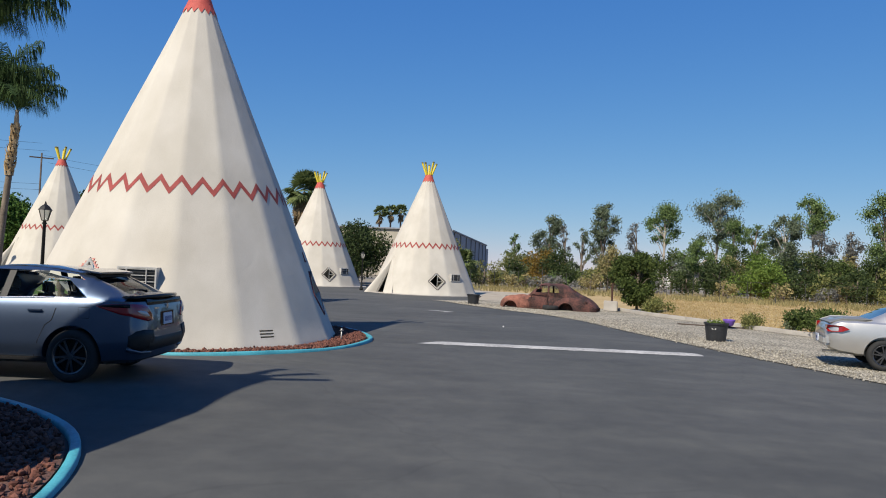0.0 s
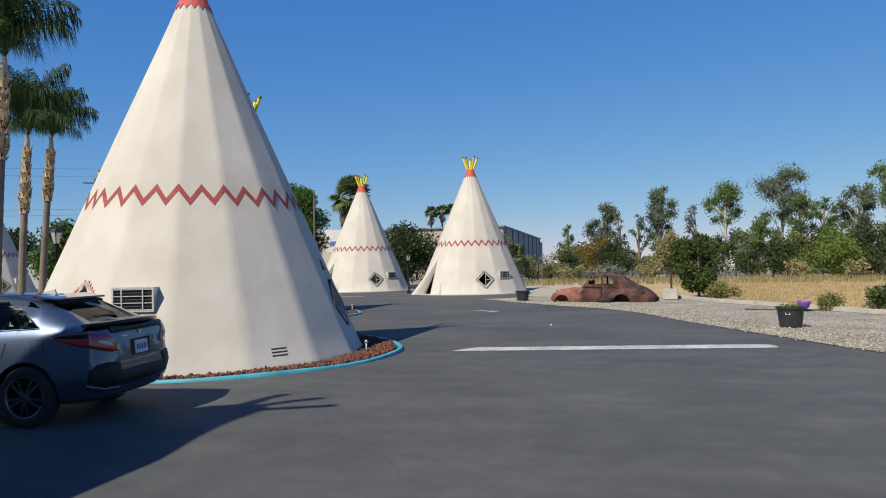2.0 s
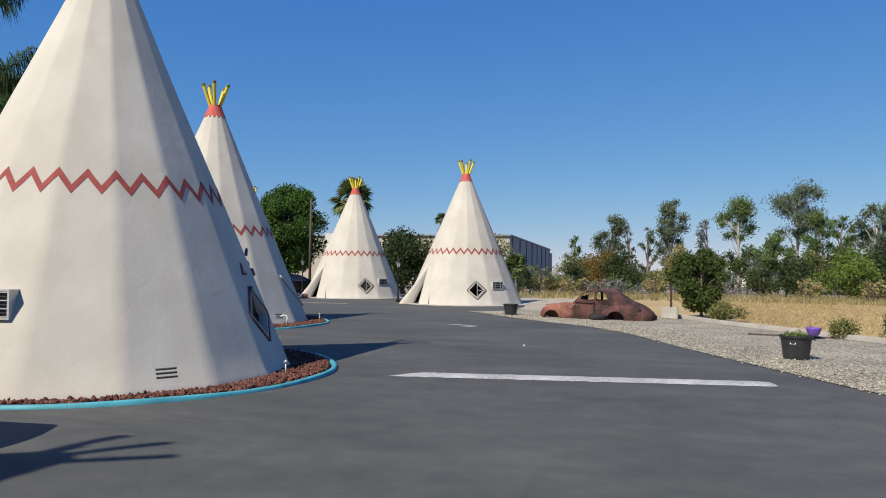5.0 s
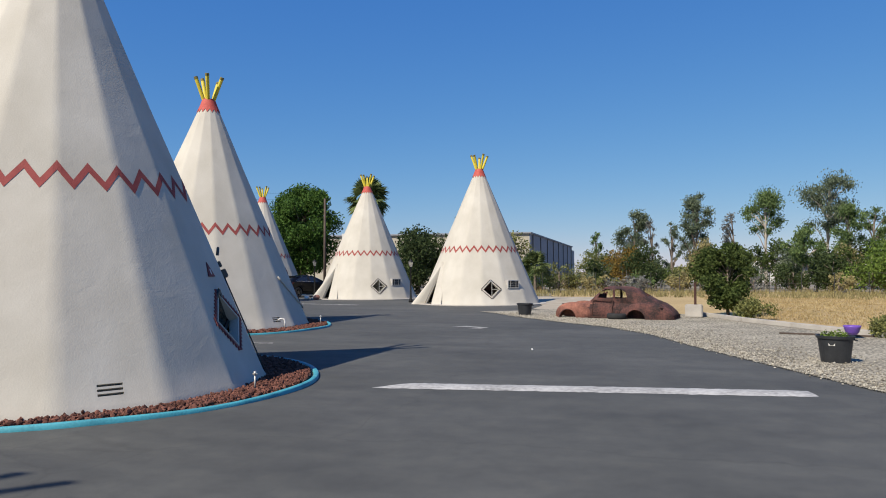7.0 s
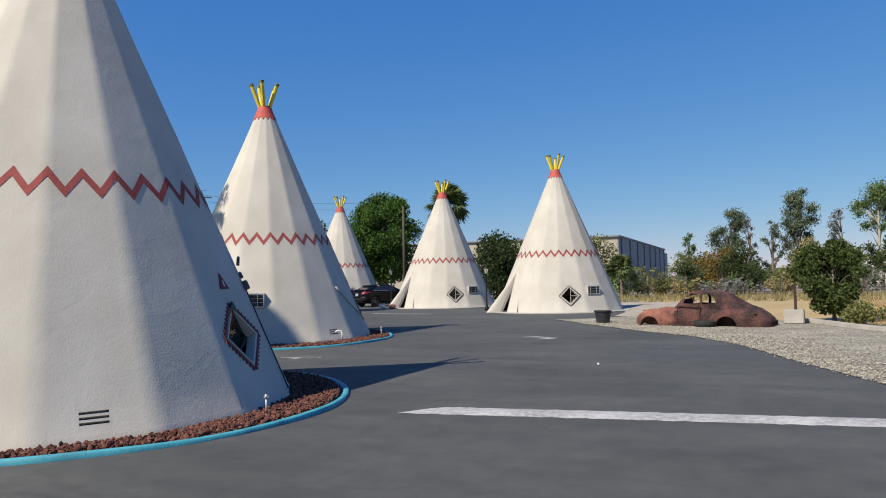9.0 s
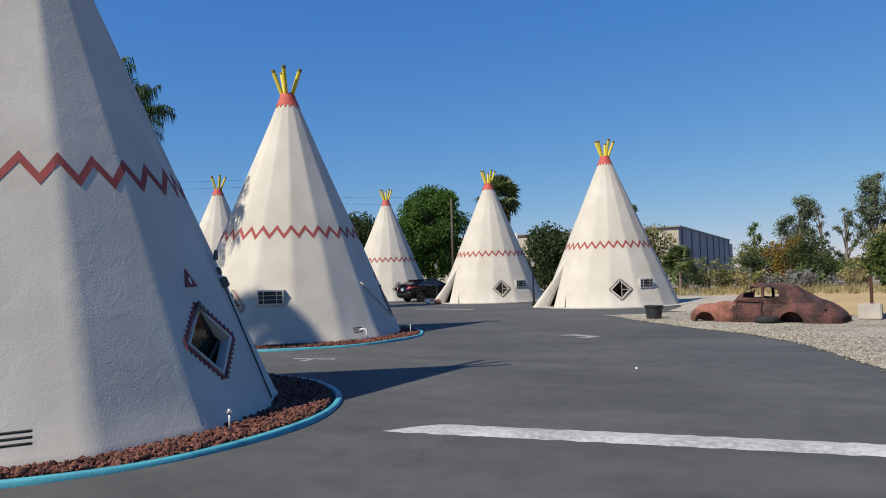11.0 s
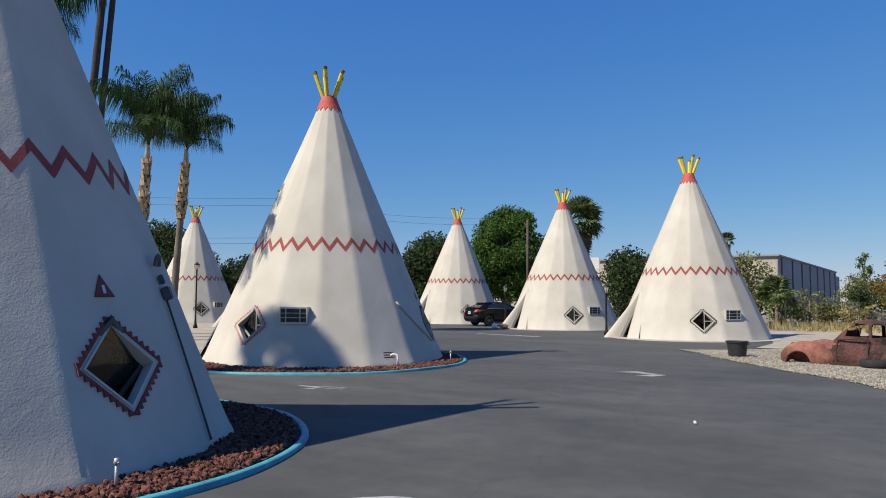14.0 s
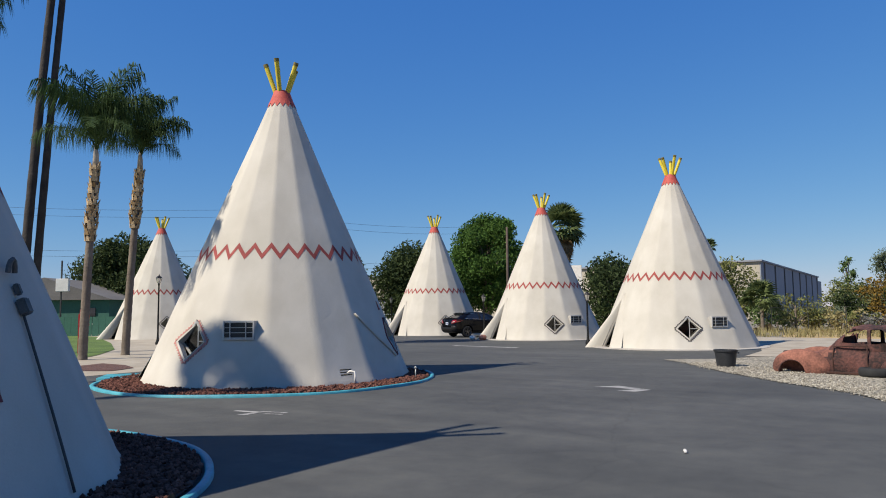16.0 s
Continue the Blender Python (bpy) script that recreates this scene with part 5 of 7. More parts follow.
def car(name, m, label, rows_, roof, paint, wheels, wheel_r, lamps=True, hatch=True, lid=None, detail=True):
    """A car with its tail at the origin and its nose along +x. rows_: station, underside, belt, half-width. roof: station, height, half-width at the top."""
    root = empty(name, m)
    tagged(root, label, "car")
    st = smooth_rows(rows_, 40)
    secs = []
    for x, zl, zb, w in st:
        half = [(0.0, zl), (w * 0.80, zl), (w * 0.93, zl + 0.05), (w * 0.985, zl + 0.18), (w, zl + (zb - zl) * 0.52), (w * 0.985, zl + (zb - zl) * 0.78), (w * 0.945, zb - 0.03), (w * 0.89, zb), (w * 0.5, zb + 0.03), (0.0, zb + 0.04)]
        secs.append([(x, y, z) for y, z in half] + [(x, -y, z) for y, z in half[-2:0:-1]])
    cut = bmesh.new()
    for wx in wheels:
        for sy in (-1, 1):
            r_ = wheel_r + 0.055
            ring = [(wx + r_ * math.cos(u), wheel_r + 0.01 + r_ * math.sin(u)) for u in [2 * math.pi * i / 36 for i in range(36)]]
            lo = [cut.verts.new((px, sy * 0.60, pz)) for px, pz in ring]
            hi = [cut.verts.new((px, sy * 1.2, pz)) for px, pz in ring]
            cut.faces.new(lo)
            cut.faces.new(hi[::-1])
            for k in range(36):
                cut.faces.new((lo[k], lo[(k + 1) % 36], hi[(k + 1) % 36], hi[k]))
    bmesh.ops.recalc_face_normals(cut, faces=cut.faces)
    me = carve(loft(secs), cut)
    me.materials.clear()
    me.materials.append(paint)
    me.shade_smooth()
    me.set_sharp_from_angle(angle=radians(32))
    body = new("body", me)
    body.parent = root
    # cabin
    rf = smooth_rows(roof, 26)
    belt = lambda x: float(np.interp(x, st[:, 0], st[:, 2]))
    wid = lambda x: float(np.interp(x, st[:, 0], st[:, 3]))
    ring = []
    for x, z, wr in rf:
        zb = belt(x) - 0.02
        wb = wid(x) * 0.89
        z = max(z, zb + 0.015)
        f_ = (z - zb) / 0.5
        ring.append([(x, wb, zb), (x, wb + (wr - wb) * 0.5 + 0.02 * f_, zb + (z - zb) * 0.52), (x, wr + 0.03, z - 0.09 * f_), (x, wr - 0.06, z - 0.03 * f_), (x, wr * 0.5, z - 0.006), (x, 0, z)])
    n0, n1 = rf[0, 0], rf[-1, 0]
    rear_end, front_start = roof[2][0], roof[-3][0]
    meshes = {"roof": bmesh.new(), "side_window": bmesh.new(), "side_window_2": bmesh.new(), "rear_window": bmesh.new(), "windscreen": bmesh.new()}

    def quad(b, *pts_):
        b.faces.new([b.verts.new(p) for p in pts_])
    for i in range(len(ring) - 1):
        xm = (rf[i, 0] + rf[i + 1, 0]) / 2
        for sy in (1, -1):
            a_ = [(x, y * sy, z) for x, y, z in ring[i]]
            b_ = [(x, y * sy, z) for x, y, z in ring[i + 1]]
            for k in range(5):
                if k < 2 and rear_end - 0.10 < xm < front_start + 0.12 and abs(xm - (rear_end + front_start) / 2) > 0.05:
                    tgt = "side_window" if sy > 0 else "side_window_2"
                elif k >= 3 and xm < rear_end - 0.08:
                    tgt = "rear_window"
                elif k >= 3 and xm > front_start + 0.15:
                    tgt = "windscreen"
                else:
                    tgt = "roof"
                quad(meshes[tgt], a_[k], b_[k], b_[k + 1], a_[k + 1])
    for key, b in meshes.items():
        bmesh.ops.remove_doubles(b, verts=b.verts, dist=0.0005)
        bmesh.ops.recalc_face_normals(b, faces=b.faces)
        glass = key != "roof"
        p = part(key.replace("_2", ""), b, (CARGLASS if "side" in key else DARKGLASS) if glass else paint, root, "tinted glass" if glass else "", smooth=True)
        if glass:
            p.visible_shadow = False
    for wx in wheels:
        for sy in (1, -1):
            wheel(root, wx, sy * (wid(wx) - 0.115), wheel_r, sy)
    # dark cabin inside
    ib = bmesh.new()
    for x in (roof[2][0] + 0.45, roof[2][0] + 1.35):
        for y in (-0.36, 0.36):
            box(ib, (0.14, 0.44, 0.62), (x, y, belt(x) - 0.08), Matrix.Rotation(radians(-12), 4, 'Y'), 0.05)
            box(ib, (0.09, 0.22, 0.17), (x - 0.08, y, belt(x) + 0.28), None, 0.03)
    part("seats", ib, BLACKM, root, "dark seats")
    return root, belt, wid


def strip(bm, pts2, thick, up):
    """A flat piece from outline points in space, thickened along up."""
    lo = [bm.verts.new(Vector(p)) for p in pts2]
    hi = [bm.verts.new(Vector(p) + Vector(up) * thick) for p in pts2]
    n = len(pts2)
    bm.faces.new(hi)
    bm.faces.new(lo[::-1])
    for k in range(n):
        bm.faces.new((lo[k], lo[(k + 1) % n], hi[(k + 1) % n], hi[k]))
    bmesh.ops.recalc_face_normals(bm, faces=bm.faces)
    return bm


# the hatchback: tail at x = 0, nose along +x
HATCH = smooth_rows([(0.30, 0.24, 0.86, 1.02, 0.80, 1.06, 0.66), (0.60, 0.21, 0.885, 1.03, 0.80, 1.215, 0.62), (0.95, 0.20, 0.90, 1.02, 0.80, 1.36, 0.59), (1.4, 0.20, 0.90, 1.0, 0.80, 1.42, 0.585), (1.95, 0.20, 0.90, 0.985, 0.80, 1.435, 0.58), (2.4, 0.20, 0.90, 0.97, 0.80, 1.40, 0.585), (2.8, 0.20, 0.90, 0.95, 0.80, 1.24, 0.63), (3.25, 0.20, 0.895, 0.93, 0.79, 0.99, 0.70), (3.45, 0.20, 0.89, 0.91, 0.78, 0.95, 0.70), (3.9, 0.21, 0.87, 0.83, 0.75, 0.86, 0.66), (4.3, 0.24, 0.78, 0.72, 0.66, 0.75, 0.55), (4.5, 0.32, 0.60, 0.58, 0.5, 0.61, 0.4)], 48)


def hatch_at(x):
    return [float(np.interp(x, HATCH[:, 0], HATCH[:, c])) for c in range(1, 7)]


def hatch_half(x):
    zl, w, zb, wb, zr, wr = hatch_at(x)
    return [(0.0, zl), (0.75 * w, zl), (0.93 * w, zl + 0.06), (0.985 * w, zl + 0.20), (w, zl + (zb - zl) * 0.40), (0.985 * w, zl + (zb - zl) * 0.62), (0.965 * w, zb - 0.08), (wb + 0.02, zb),
            (wb + (wr - wb) * 0.5 + 0.02, zb + (zr - zb) * 0.5), (wr + 0.01, zr - 0.07 * min(1, (zr - zb) / 0.3)), (wr - 0.06, zr - 0.028 * min(1, (zr - zb) / 0.3)), (wr * 0.5, zr - 0.005), (0.0, zr)]


def hatch_side(x, z):
    """Half-width of the body at a station and height."""
    h = hatch_half(x)[1:10]
    return float(np.interp(z, [p[1] for p in h], [p[0] for p in h]))


TAIL_X = [0.0, 0.22, 0.10, 0.03, 0.0, 0.045, 0.06, 0.10]


def hatch_tail(y, z):
    """Station of the tail's surface at a place across and a height."""
    h = hatch_half(0.30)
    w = float(np.interp(z, [p[1] for p in h[1:8]], [p[0] for p in h[1:8]]))
    xt = float(np.interp(z, [p[1] for p in h[1:8]], TAIL_X[1:]))
    return 0.30 - (0.30 - xt) * max(0.0, 1 - min(1, abs(y) / w) ** 4) ** 0.25


def hatch_wrap(s, z, sy, out):
    """A place on tail (s below 0.6) or flank (above it), a little proud."""
    if s < 0.6:
        w = hatch_side(0.30, z)
        y = 0.48 + (w - 0.48) * (1 - (1 - s / 0.6) ** 1.6)
        return (hatch_tail(y, z) - out * (1 - (y / w) ** 6), sy * (y + out * (y / w) ** 6), z)
    x = 0.30 + (s - 0.6) * 0.85
    return (x, sy * (hatch_side(x, z) + out), z)


def hatch_strip(stops, sy, out, n=18, rows_=4):
    """A lamp's cover that follows the body from stops of (s, low, high)."""
    bm = bmesh.new()
    g = []
    for i in range(n + 1):
        s = stops[0][0] + (stops[-1][0] - stops[0][0]) * i / n
        lo = np.interp(s, [q[0] for q in stops], [q[1] for q in stops])
        hi = np.interp(s, [q[0] for q in stops], [q[2] for q in stops])
        col = [bm.verts.new(hatch_wrap(s, float(lo + (hi - lo) * j / rows_), sy, out)) for j in range(rows_ + 1)]
        col.append(bm.verts.new(hatch_wrap(s, float(hi), sy, -0.02)))
        col.insert(0, bm.verts.new(hatch_wrap(s, float(lo), sy, -0.02)))
        g.append(col)
    for c0, c1 in zip(g, g[1:]):
        for j in range(len(c0) - 1):
            bm.faces.new((c0[j], c1[j], c1[j + 1], c0[j + 1]))
    bm.faces.new(g[0])
    bm.faces.new(g[-1][::-1])
    bmesh.ops.recalc_face_normals(bm, faces=bm.faces)
    return bm


def hatch_body():
    bm = bmesh.new()
    rings = []
    for row in HATCH:
        h = hatch_half(row[0])
        rings.append([bm.verts.new((row[0], y, z)) for y, z in h] + [bm.verts.new((row[0], -y, z)) for y, z in h[-2:0:-1]])
    for a_, b_ in zip(rings, rings[1:]):
        for k in range(24):
            bm.faces.new((a_[k], a_[(k + 1) % 24], b_[(k + 1) % 24], b_[k]))
    bm.faces.new(rings[-1])
    h, first, m = hatch_half(0.30), rings[0], 28
    curves = []
    for k in range(1, 8):
        w, z = h[k]
        cur = [first[24 - k]]
        for i in range(1, m):
            a_ = math.pi * (i / m - 0.5)
            y = w * math.copysign(abs(math.sin(a_)) ** 0.5, math.sin(a_))
            cur.append(bm.verts.new((0.30 - (0.30 - TAIL_X[k]) * math.cos(a_) ** 0.5, y, z)))
        curves.append(cur + [first[k]])
    for c0, c1 in zip(curves, curves[1:]):
        for i in range(m):
            bm.faces.new((c0[i], c0[i + 1], c1[i + 1], c1[i]))
    bm.faces.new(curves[-1] + first[8:17])
    bm.faces.new(curves[0] + [first[0]])
    bmesh.ops.recalc_face_normals(bm, faces=bm.faces)
    return bm


WIN = [(0.80, 1.055), (1.0, 1.05), (1.9, 1.02), (2.72, 0.985), (2.5, 1.20), (2.28, 1.315), (1.9, 1.345), (1.4, 1.33), (1.12, 1.265), (0.92, 1.14)]


def y_prism(bm, outline, y0, y1):
    lo = [bm.verts.new((x, y0, z)) for x, z in outline]
    hi = [bm.verts.new((x, y1, z)) for x, z in outline]
    n = len(outline)
    bm.faces.new(lo)
    bm.faces.new(hi[::-1])
    for k in range(n):
        bm.faces.new((lo[k], lo[(k + 1) % n], hi[(k + 1) % n], hi[k]))
    bmesh.ops.recalc_face_normals(bm, faces=bm.faces)
    return bm


def hatchback(m, label, paint):
    root = empty("hatchback_car", m)
    tagged(root, label, "car")
    me = carve(hatch_body(), y_prism(bmesh.new(), [(0.62, 0.80), (2.9, 0.80), (2.9, 1.02), (2.45, 1.27), (2.2, 1.355), (1.4, 1.36), (1.05, 1.325), (0.62, 1.12)], -0.62, 0.62))
    cuts = [y_prism(bmesh.new(), WIN, -1.2, 1.2), y_prism(bmesh.new(), [(0.40, 1.075), (0.70, 1.03), (0.95, 1.20), (0.86, 1.40), (0.62, 1.40), (0.36, 1.14)], -0.50, 0.50)]
    for wx in (0.93, 3.63):
        for sy in (-1, 1):
            cuts.append(y_prism(bmesh.new(), [(wx + 0.375 * math.cos(u), 0.33 + 0.375 * math.sin(u)) for u in [2 * math.pi * i / 40 for i in range(40)]], sy * 0.60, sy * 1.2))
    for cut in cuts:
        hb = bmesh.new()
        hb.from_mesh(me)
        me = carve(hb, cut)
    me.materials.clear()
    me.materials.append(paint)
    me.shade_smooth()
    me.set_sharp_from_angle(angle=radians(30))
    ob = new("body", me)
    ob.parent = root
    # glass
    for sy in (1, -1):
        gb = bmesh.new()
        gb.faces.new([gb.verts.new((x, sy * (hatch_side(x, z) - 0.012), z)) for x, z in WIN])
        bmesh.ops.triangulate(gb, faces=gb.faces)
        part("side_window", gb, CARGLASS, root, "clear side glass").visible_shadow = False
        tb = bmesh.new()
        tube(tb, [(x, sy * (hatch_side(x, z) + 0.004), z - 0.008) for x, z in [(0.92, 1.14)] + WIN[:4]], [0.010] * 5, 6)
        part("window_trim", tb, CHROME, root, "thin bright strip under the windows", smooth=True)
        pb = bmesh.new()
        strip(pb, [(1.84, sy * (hatch_side(1.84, 1.03) - 0.004), 1.02), (1.93, sy * (hatch_side(1.93, 1.03) - 0.004), 1.02), (1.93, sy * (hatch_side(1.93, 1.34) - 0.004), 1.345), (1.84, sy * (hatch_side(1.84, 1.34) - 0.004), 1.345)], 0.012, (0, sy, 0))
        part("door_pillar", pb, BLACKM, root, "black door pillar")
    gb = bmesh.new()
    rows_ = [[gb.verts.new((x, y, hatch_at(x)[4] - 0.012 - 0.02 * (y / 0.5) ** 2)) for y in (-0.5, -0.25, 0, 0.25, 0.5)] for x in (0.37, 0.5, 0.62, 0.75, 0.86)]
    for r0, r1 in zip(rows_, rows_[1:]):
        for k in range(4):
            gb.faces.new((r0[k], r1[k], r1[k + 1], r0[k + 1]))
    part("rear_window", gb, CARGLASS, root, "sloping rear glass", smooth=True).visible_shadow = False
    # spoilers
    sb = bmesh.new()
    strip(sb, [(0.78, -0.50, 1.338), (0.90, -0.535, 1.352), (1.08, -0.53, 1.378), (1.08, 0.53, 1.378), (0.90, 0.535, 1.352), (0.78, 0.50, 1.338), (0.75, 0.25, 1.342), (0.75, -0.25, 1.342)], 0.022, (0, 0, 1))
    bmesh.ops.bevel(sb, geom=sb.edges[:], offset=0.008, segments=2, affect='EDGES')
    part("roof_spoiler", sb, paint, root, "body-coloured spoiler over the rear glass")
    part("spoiler_underside", boxm((0.16, 0.94, 0.03), (0.87, 0, 1.322), Matrix.Rotation(radians(-10), 4, 'Y'), 0.01), BLACKM, root, "black underside of the spoiler")
    ys = [-0.72 + 0.06 * k for k in range(25)]
    wb_ = bmesh.new()
    ring = []
    for y in ys:
        u = (abs(y) / 0.72) ** 2
        x0 = 0.045 + 0.15 * u
        zc = 1.085 - 0.02 * u
        ring.append([wb_.verts.new(p) for p in ((x0, y, zc), (x0 + 0.02, y, zc + 0.022), (x0 + 0.16, y, zc + 0.018), (x0 + 0.22, y, zc - 0.02), (x0 + 0.10, y, zc - 0.03), (x0 + 0.012, y, zc - 0.022))])
    for a_, b_ in zip(ring, ring[1:]):
        for k in range(6):
            wb_.faces.new((a_[k], b_[k], b_[(k + 1) % 6], a_[(k + 1) % 6]))
    wb_.faces.new(ring[0][::-1])
    wb_.faces.new(ring[-1])
    bmesh.ops.recalc_face_normals(wb_, faces=wb_.faces)
    part("boot_spoiler", wb_, CARBLACK, root, "black lip spoiler under the rear glass", smooth=True)
    rb = bmesh.new()
    rows_ = [[rb.verts.new((hatch_tail(y, z) - o, y, z)) for y in [-0.62 + 0.1 * k for k in range(13)]] for z, o in ((0.97, -0.02), (0.975, 0.006), (1.045, 0.006), (1.05, -0.03))]
    for r0, r1 in zip(rows_, rows_[1:]):
        for k in range(12):
            rb.faces.new((r0[k], r0[k + 1], r1[k + 1], r1[k]))
    bmesh.ops.recalc_face_normals(rb, faces=rb.faces)
    part("boot_panel", rb, CARBLACK, root, "gloss black strip under the lip spoiler", smooth=True)
    for sy in (1, -1):
        lamp = part("tail_lamp", hatch_strip([(0.0, 0.79, 0.81), (0.12, 0.775, 0.985), (0.5, 0.83, 0.995), (0.8, 0.90, 0.985), (1.0, 0.95, 0.965)], sy, 0.012), LAMPRED, root, "red wraparound tail lamp", smooth=True)
        part("reversing_lens", hatch_strip([(0.12, 0.835, 0.85), (0.20, 0.838, 0.90), (0.34, 0.872, 0.915), (0.42, 0.90, 0.912)], sy, 0.018, 8, 2), ALU, lamp, "clear reversing lens", smooth=True)
        part("smoked_edge", hatch_strip([(0.56, 0.945, 0.99), (0.8, 0.945, 0.98), (0.98, 0.955, 0.962)], sy, 0.016, 8, 2), CARBLACK, lamp, "smoked upper edge of the lamp", smooth=True)
        part("bumper_vent", hatch_strip([(0.02, 0.44, 0.66), (0.25, 0.40, 0.675), (0.45, 0.41, 0.66), (0.575, 0.47, 0.60)], sy, 0.010), BLACKM, root, "black mock vent in the bumper", smooth=True)
        part("bumper_fin", hatch_strip([(0.0, 0.355, 0.385), (0.3, 0.36, 0.40), (0.58, 0.40, 0.45)], sy, 0.022, 14, 2), paint, root, "body-coloured lower bumper blade", smooth=True)
        for x in (1.42, 2.35):
            hb = boxm((0.20, 0.035, 0.03), (x, sy * (hatch_side(x, 0.86) + 0.012), 0.875), None, 0.012)
            part("door_handle", hb, paint, root, "body-coloured door handle")
        for gap in ([(1.02, 1.04), (1.16, 0.90), (1.20, 0.76), (1.28, 0.70)], [(1.28, 0.70), (1.36, 0.5), (1.42, 0.30)], [(1.90, 1.01), (1.92, 0.65), (1.90, 0.30)], [(1.42, 0.30), (2.2, 0.285), (3.1, 0.285)]):
            db = bmesh.new()
            tube(db, [(x, sy * (hatch_side(x, z) - 0.001), z) for x, z in gap], [0.006] * len(gap), 5)
            part("door_gap", db, BLACKM, root)
        flap = [(0.72, 0.80), (0.86, 0.80), (0.87, 0.93), (0.73, 0.93), (0.72, 0.80)]
        db = bmesh.new()
        tube(db, [(x, sy * (hatch_side(x, z) - 0.002), z) for x, z in flap], [0.004] * 5, 5)
        part("fuel_flap_gap", db, BLACKM, root)
        part("door_mirror", boxm((0.12, 0.20, 0.13), (2.75, sy * 0.96, 1.03), None, 0.04), paint, root)
        part("roof_seam", tube(bmesh.new(), [(x, sy * (hatch_half(x)[10][0] - 0.02), hatch_half(x)[10][1] + 0.006) for x in (0.95, 1.3, 1.8, 2.3)], [0.007] * 4, 5), BLACKM, root)
        part("sill_trim", boxm((2.2, 0.04, 0.06), (2.25, sy * 0.868, 0.275), None, 0.015), BLACKM, root, "black sill strip")
    pl = part("plate_recess", boxm((0.03, 0.46, 0.20), (hatch_tail(0, 0.78) + 0.010, 0, 0.78), Matrix.Rotation(radians(5), 4, 'Y'), 0.006), CARBLACK, root, "dark plate recess")
    plate = part("plate", boxm((0.014, 0.30, 0.15), (hatch_tail(0, 0.78) - 0.010, 0, 0.78), Matrix.Rotation(radians(5), 4, 'Y'), 0.004), PLATEM, root, "pale plate with dark bars")
    for k in range(6):
        part("plain_bar", boxm((0.004, 0.026, 0.065), (hatch_tail(0, 0.78) - 0.017, -0.105 + 0.042 * k, 0.775), Matrix.Rotation(radians(5), 4, 'Y')), PLATEINK, plate)
    part("boot_badge", boxm((0.012, 0.075, 0.06), (hatch_tail(0, 0.945) - 0.006, 0, 0.945), None, 0.01), CHROME, root, "small chrome badge")
    part("name_badge", boxm((0.008, 0.13, 0.018), (hatch_tail(0.36, 0.93) - 0.004, 0.36, 0.93), Matrix.Rotation(radians(-4), 4, 'Z')), CHROME, root, "small chrome bar")
    db = bmesh.new()
    rows_ = [[db.verts.new((hatch_tail(y, z) - o, y, z)) for y in [-0.60 + 0.1 * k for k in range(13)]] for z, o in ((0.25, -0.04), (0.27, 0.012), (0.44, 0.014), (0.56, 0.010), (0.57, -0.02))]
    for r0, r1 in zip(rows_, rows_[1:]):
        for k in range(12):
            db.faces.new((r0[k], r0[k + 1], r1[k + 1], r1[k]))
    bmesh.ops.recalc_face_normals(db, faces=db.faces)
    part("diffuser", db, BLACKM, root, "black lower bumper insert", smooth=True)
    part("rear_wiper", tube(bmesh.new(), [(0.36, 0.0, 1.125), (0.40, 0.10, 1.145), (0.44, 0.36, 1.15)], [0.022, 0.014, 0.009], 6), BLACKM, root, "black wiper on the rear glass", smooth=True)
    fin = bmesh.new()
    strip(fin, [(1.12, -0.012, 1.39), (1.32, -0.012, 1.41), (1.14, -0.012, 1.452)], 0.024, (0, 1, 0))
    part("antenna_fin", fin, ALU, root, "pale roof aerial fin")
    for x in (1.25, 2.15):
        for y in (-0.36, 0.36):
            sb = boxm((0.14, 0.44, 0.56), (x, y, 0.86), Matrix.Rotation(radians(-12), 4, 'Y'), 0.05)
            box(sb, (0.09, 0.22, 0.17), (x - 0.08, y, 1.21), None, 0.03)
            part("seat", sb, BLACKM, root, "dark seat")
    for wx in (0.93, 3.63):
        for sy in (1, -1):
            wheel(root, wx, sy * 0.785, 0.325, sy)
    return root


CAR = Matrix.Scale(1 / 1.12, 4)
hatchback(pose(-3.64, 6.20, 0.107, 0, 0, 188) @ Matrix.Diagonal((0.85, 0.85, 0.89, 1)), "parked blue-grey hatchback car with dark alloy wheels", CARGREY)

SED_ROWS = [(0.0, 0.42, 0.74, 0.72), (0.08, 0.36, 0.88, 0.82), (0.25, 0.30, 0.96, 0.88), (0.9, 0.24, 0.97, 0.91), (1.8, 0.22, 0.95, 0.91), (3.2, 0.22, 0.92, 0.90), (4.2, 0.24, 0.80, 0.86), (4.75, 0.30, 0.62, 0.70), (4.85, 0.36, 0.55, 0.58)]
SED_ROOF = [(0.75, 0.985, 0.66), (1.15, 1.20, 0.60), (1.55, 1.36, 0.58), (2.1, 1.40, 0.58), (2.5, 1.37, 0.58), (2.9, 1.25, 0.62), (3.5, 0.96, 0.70)]
silver, belt, wid = car("sedan_car", pose(6.22, 13.3, 0.012, 0, 0, -12) @ Matrix.Scale(0.91, 4), "parked old silver sedan with a dull grey boot", SED_ROWS, SED_ROOF, CARSILVER, (1.05, 3.85), 0.31)
lidb = bmesh.new()
strip(lidb, [(0.07, -0.70, 0.905), (0.07, 0.70, 0.905), (0.30, 0.74, 0.998), (0.85, 0.72, 1.01), (0.85, -0.72, 1.01), (0.30, -0.74, 0.998)], 0.012, (0, 0, 1))
part("boot_lid", lidb, CARGREYDULL, silver, "dull grey replacement boot lid")
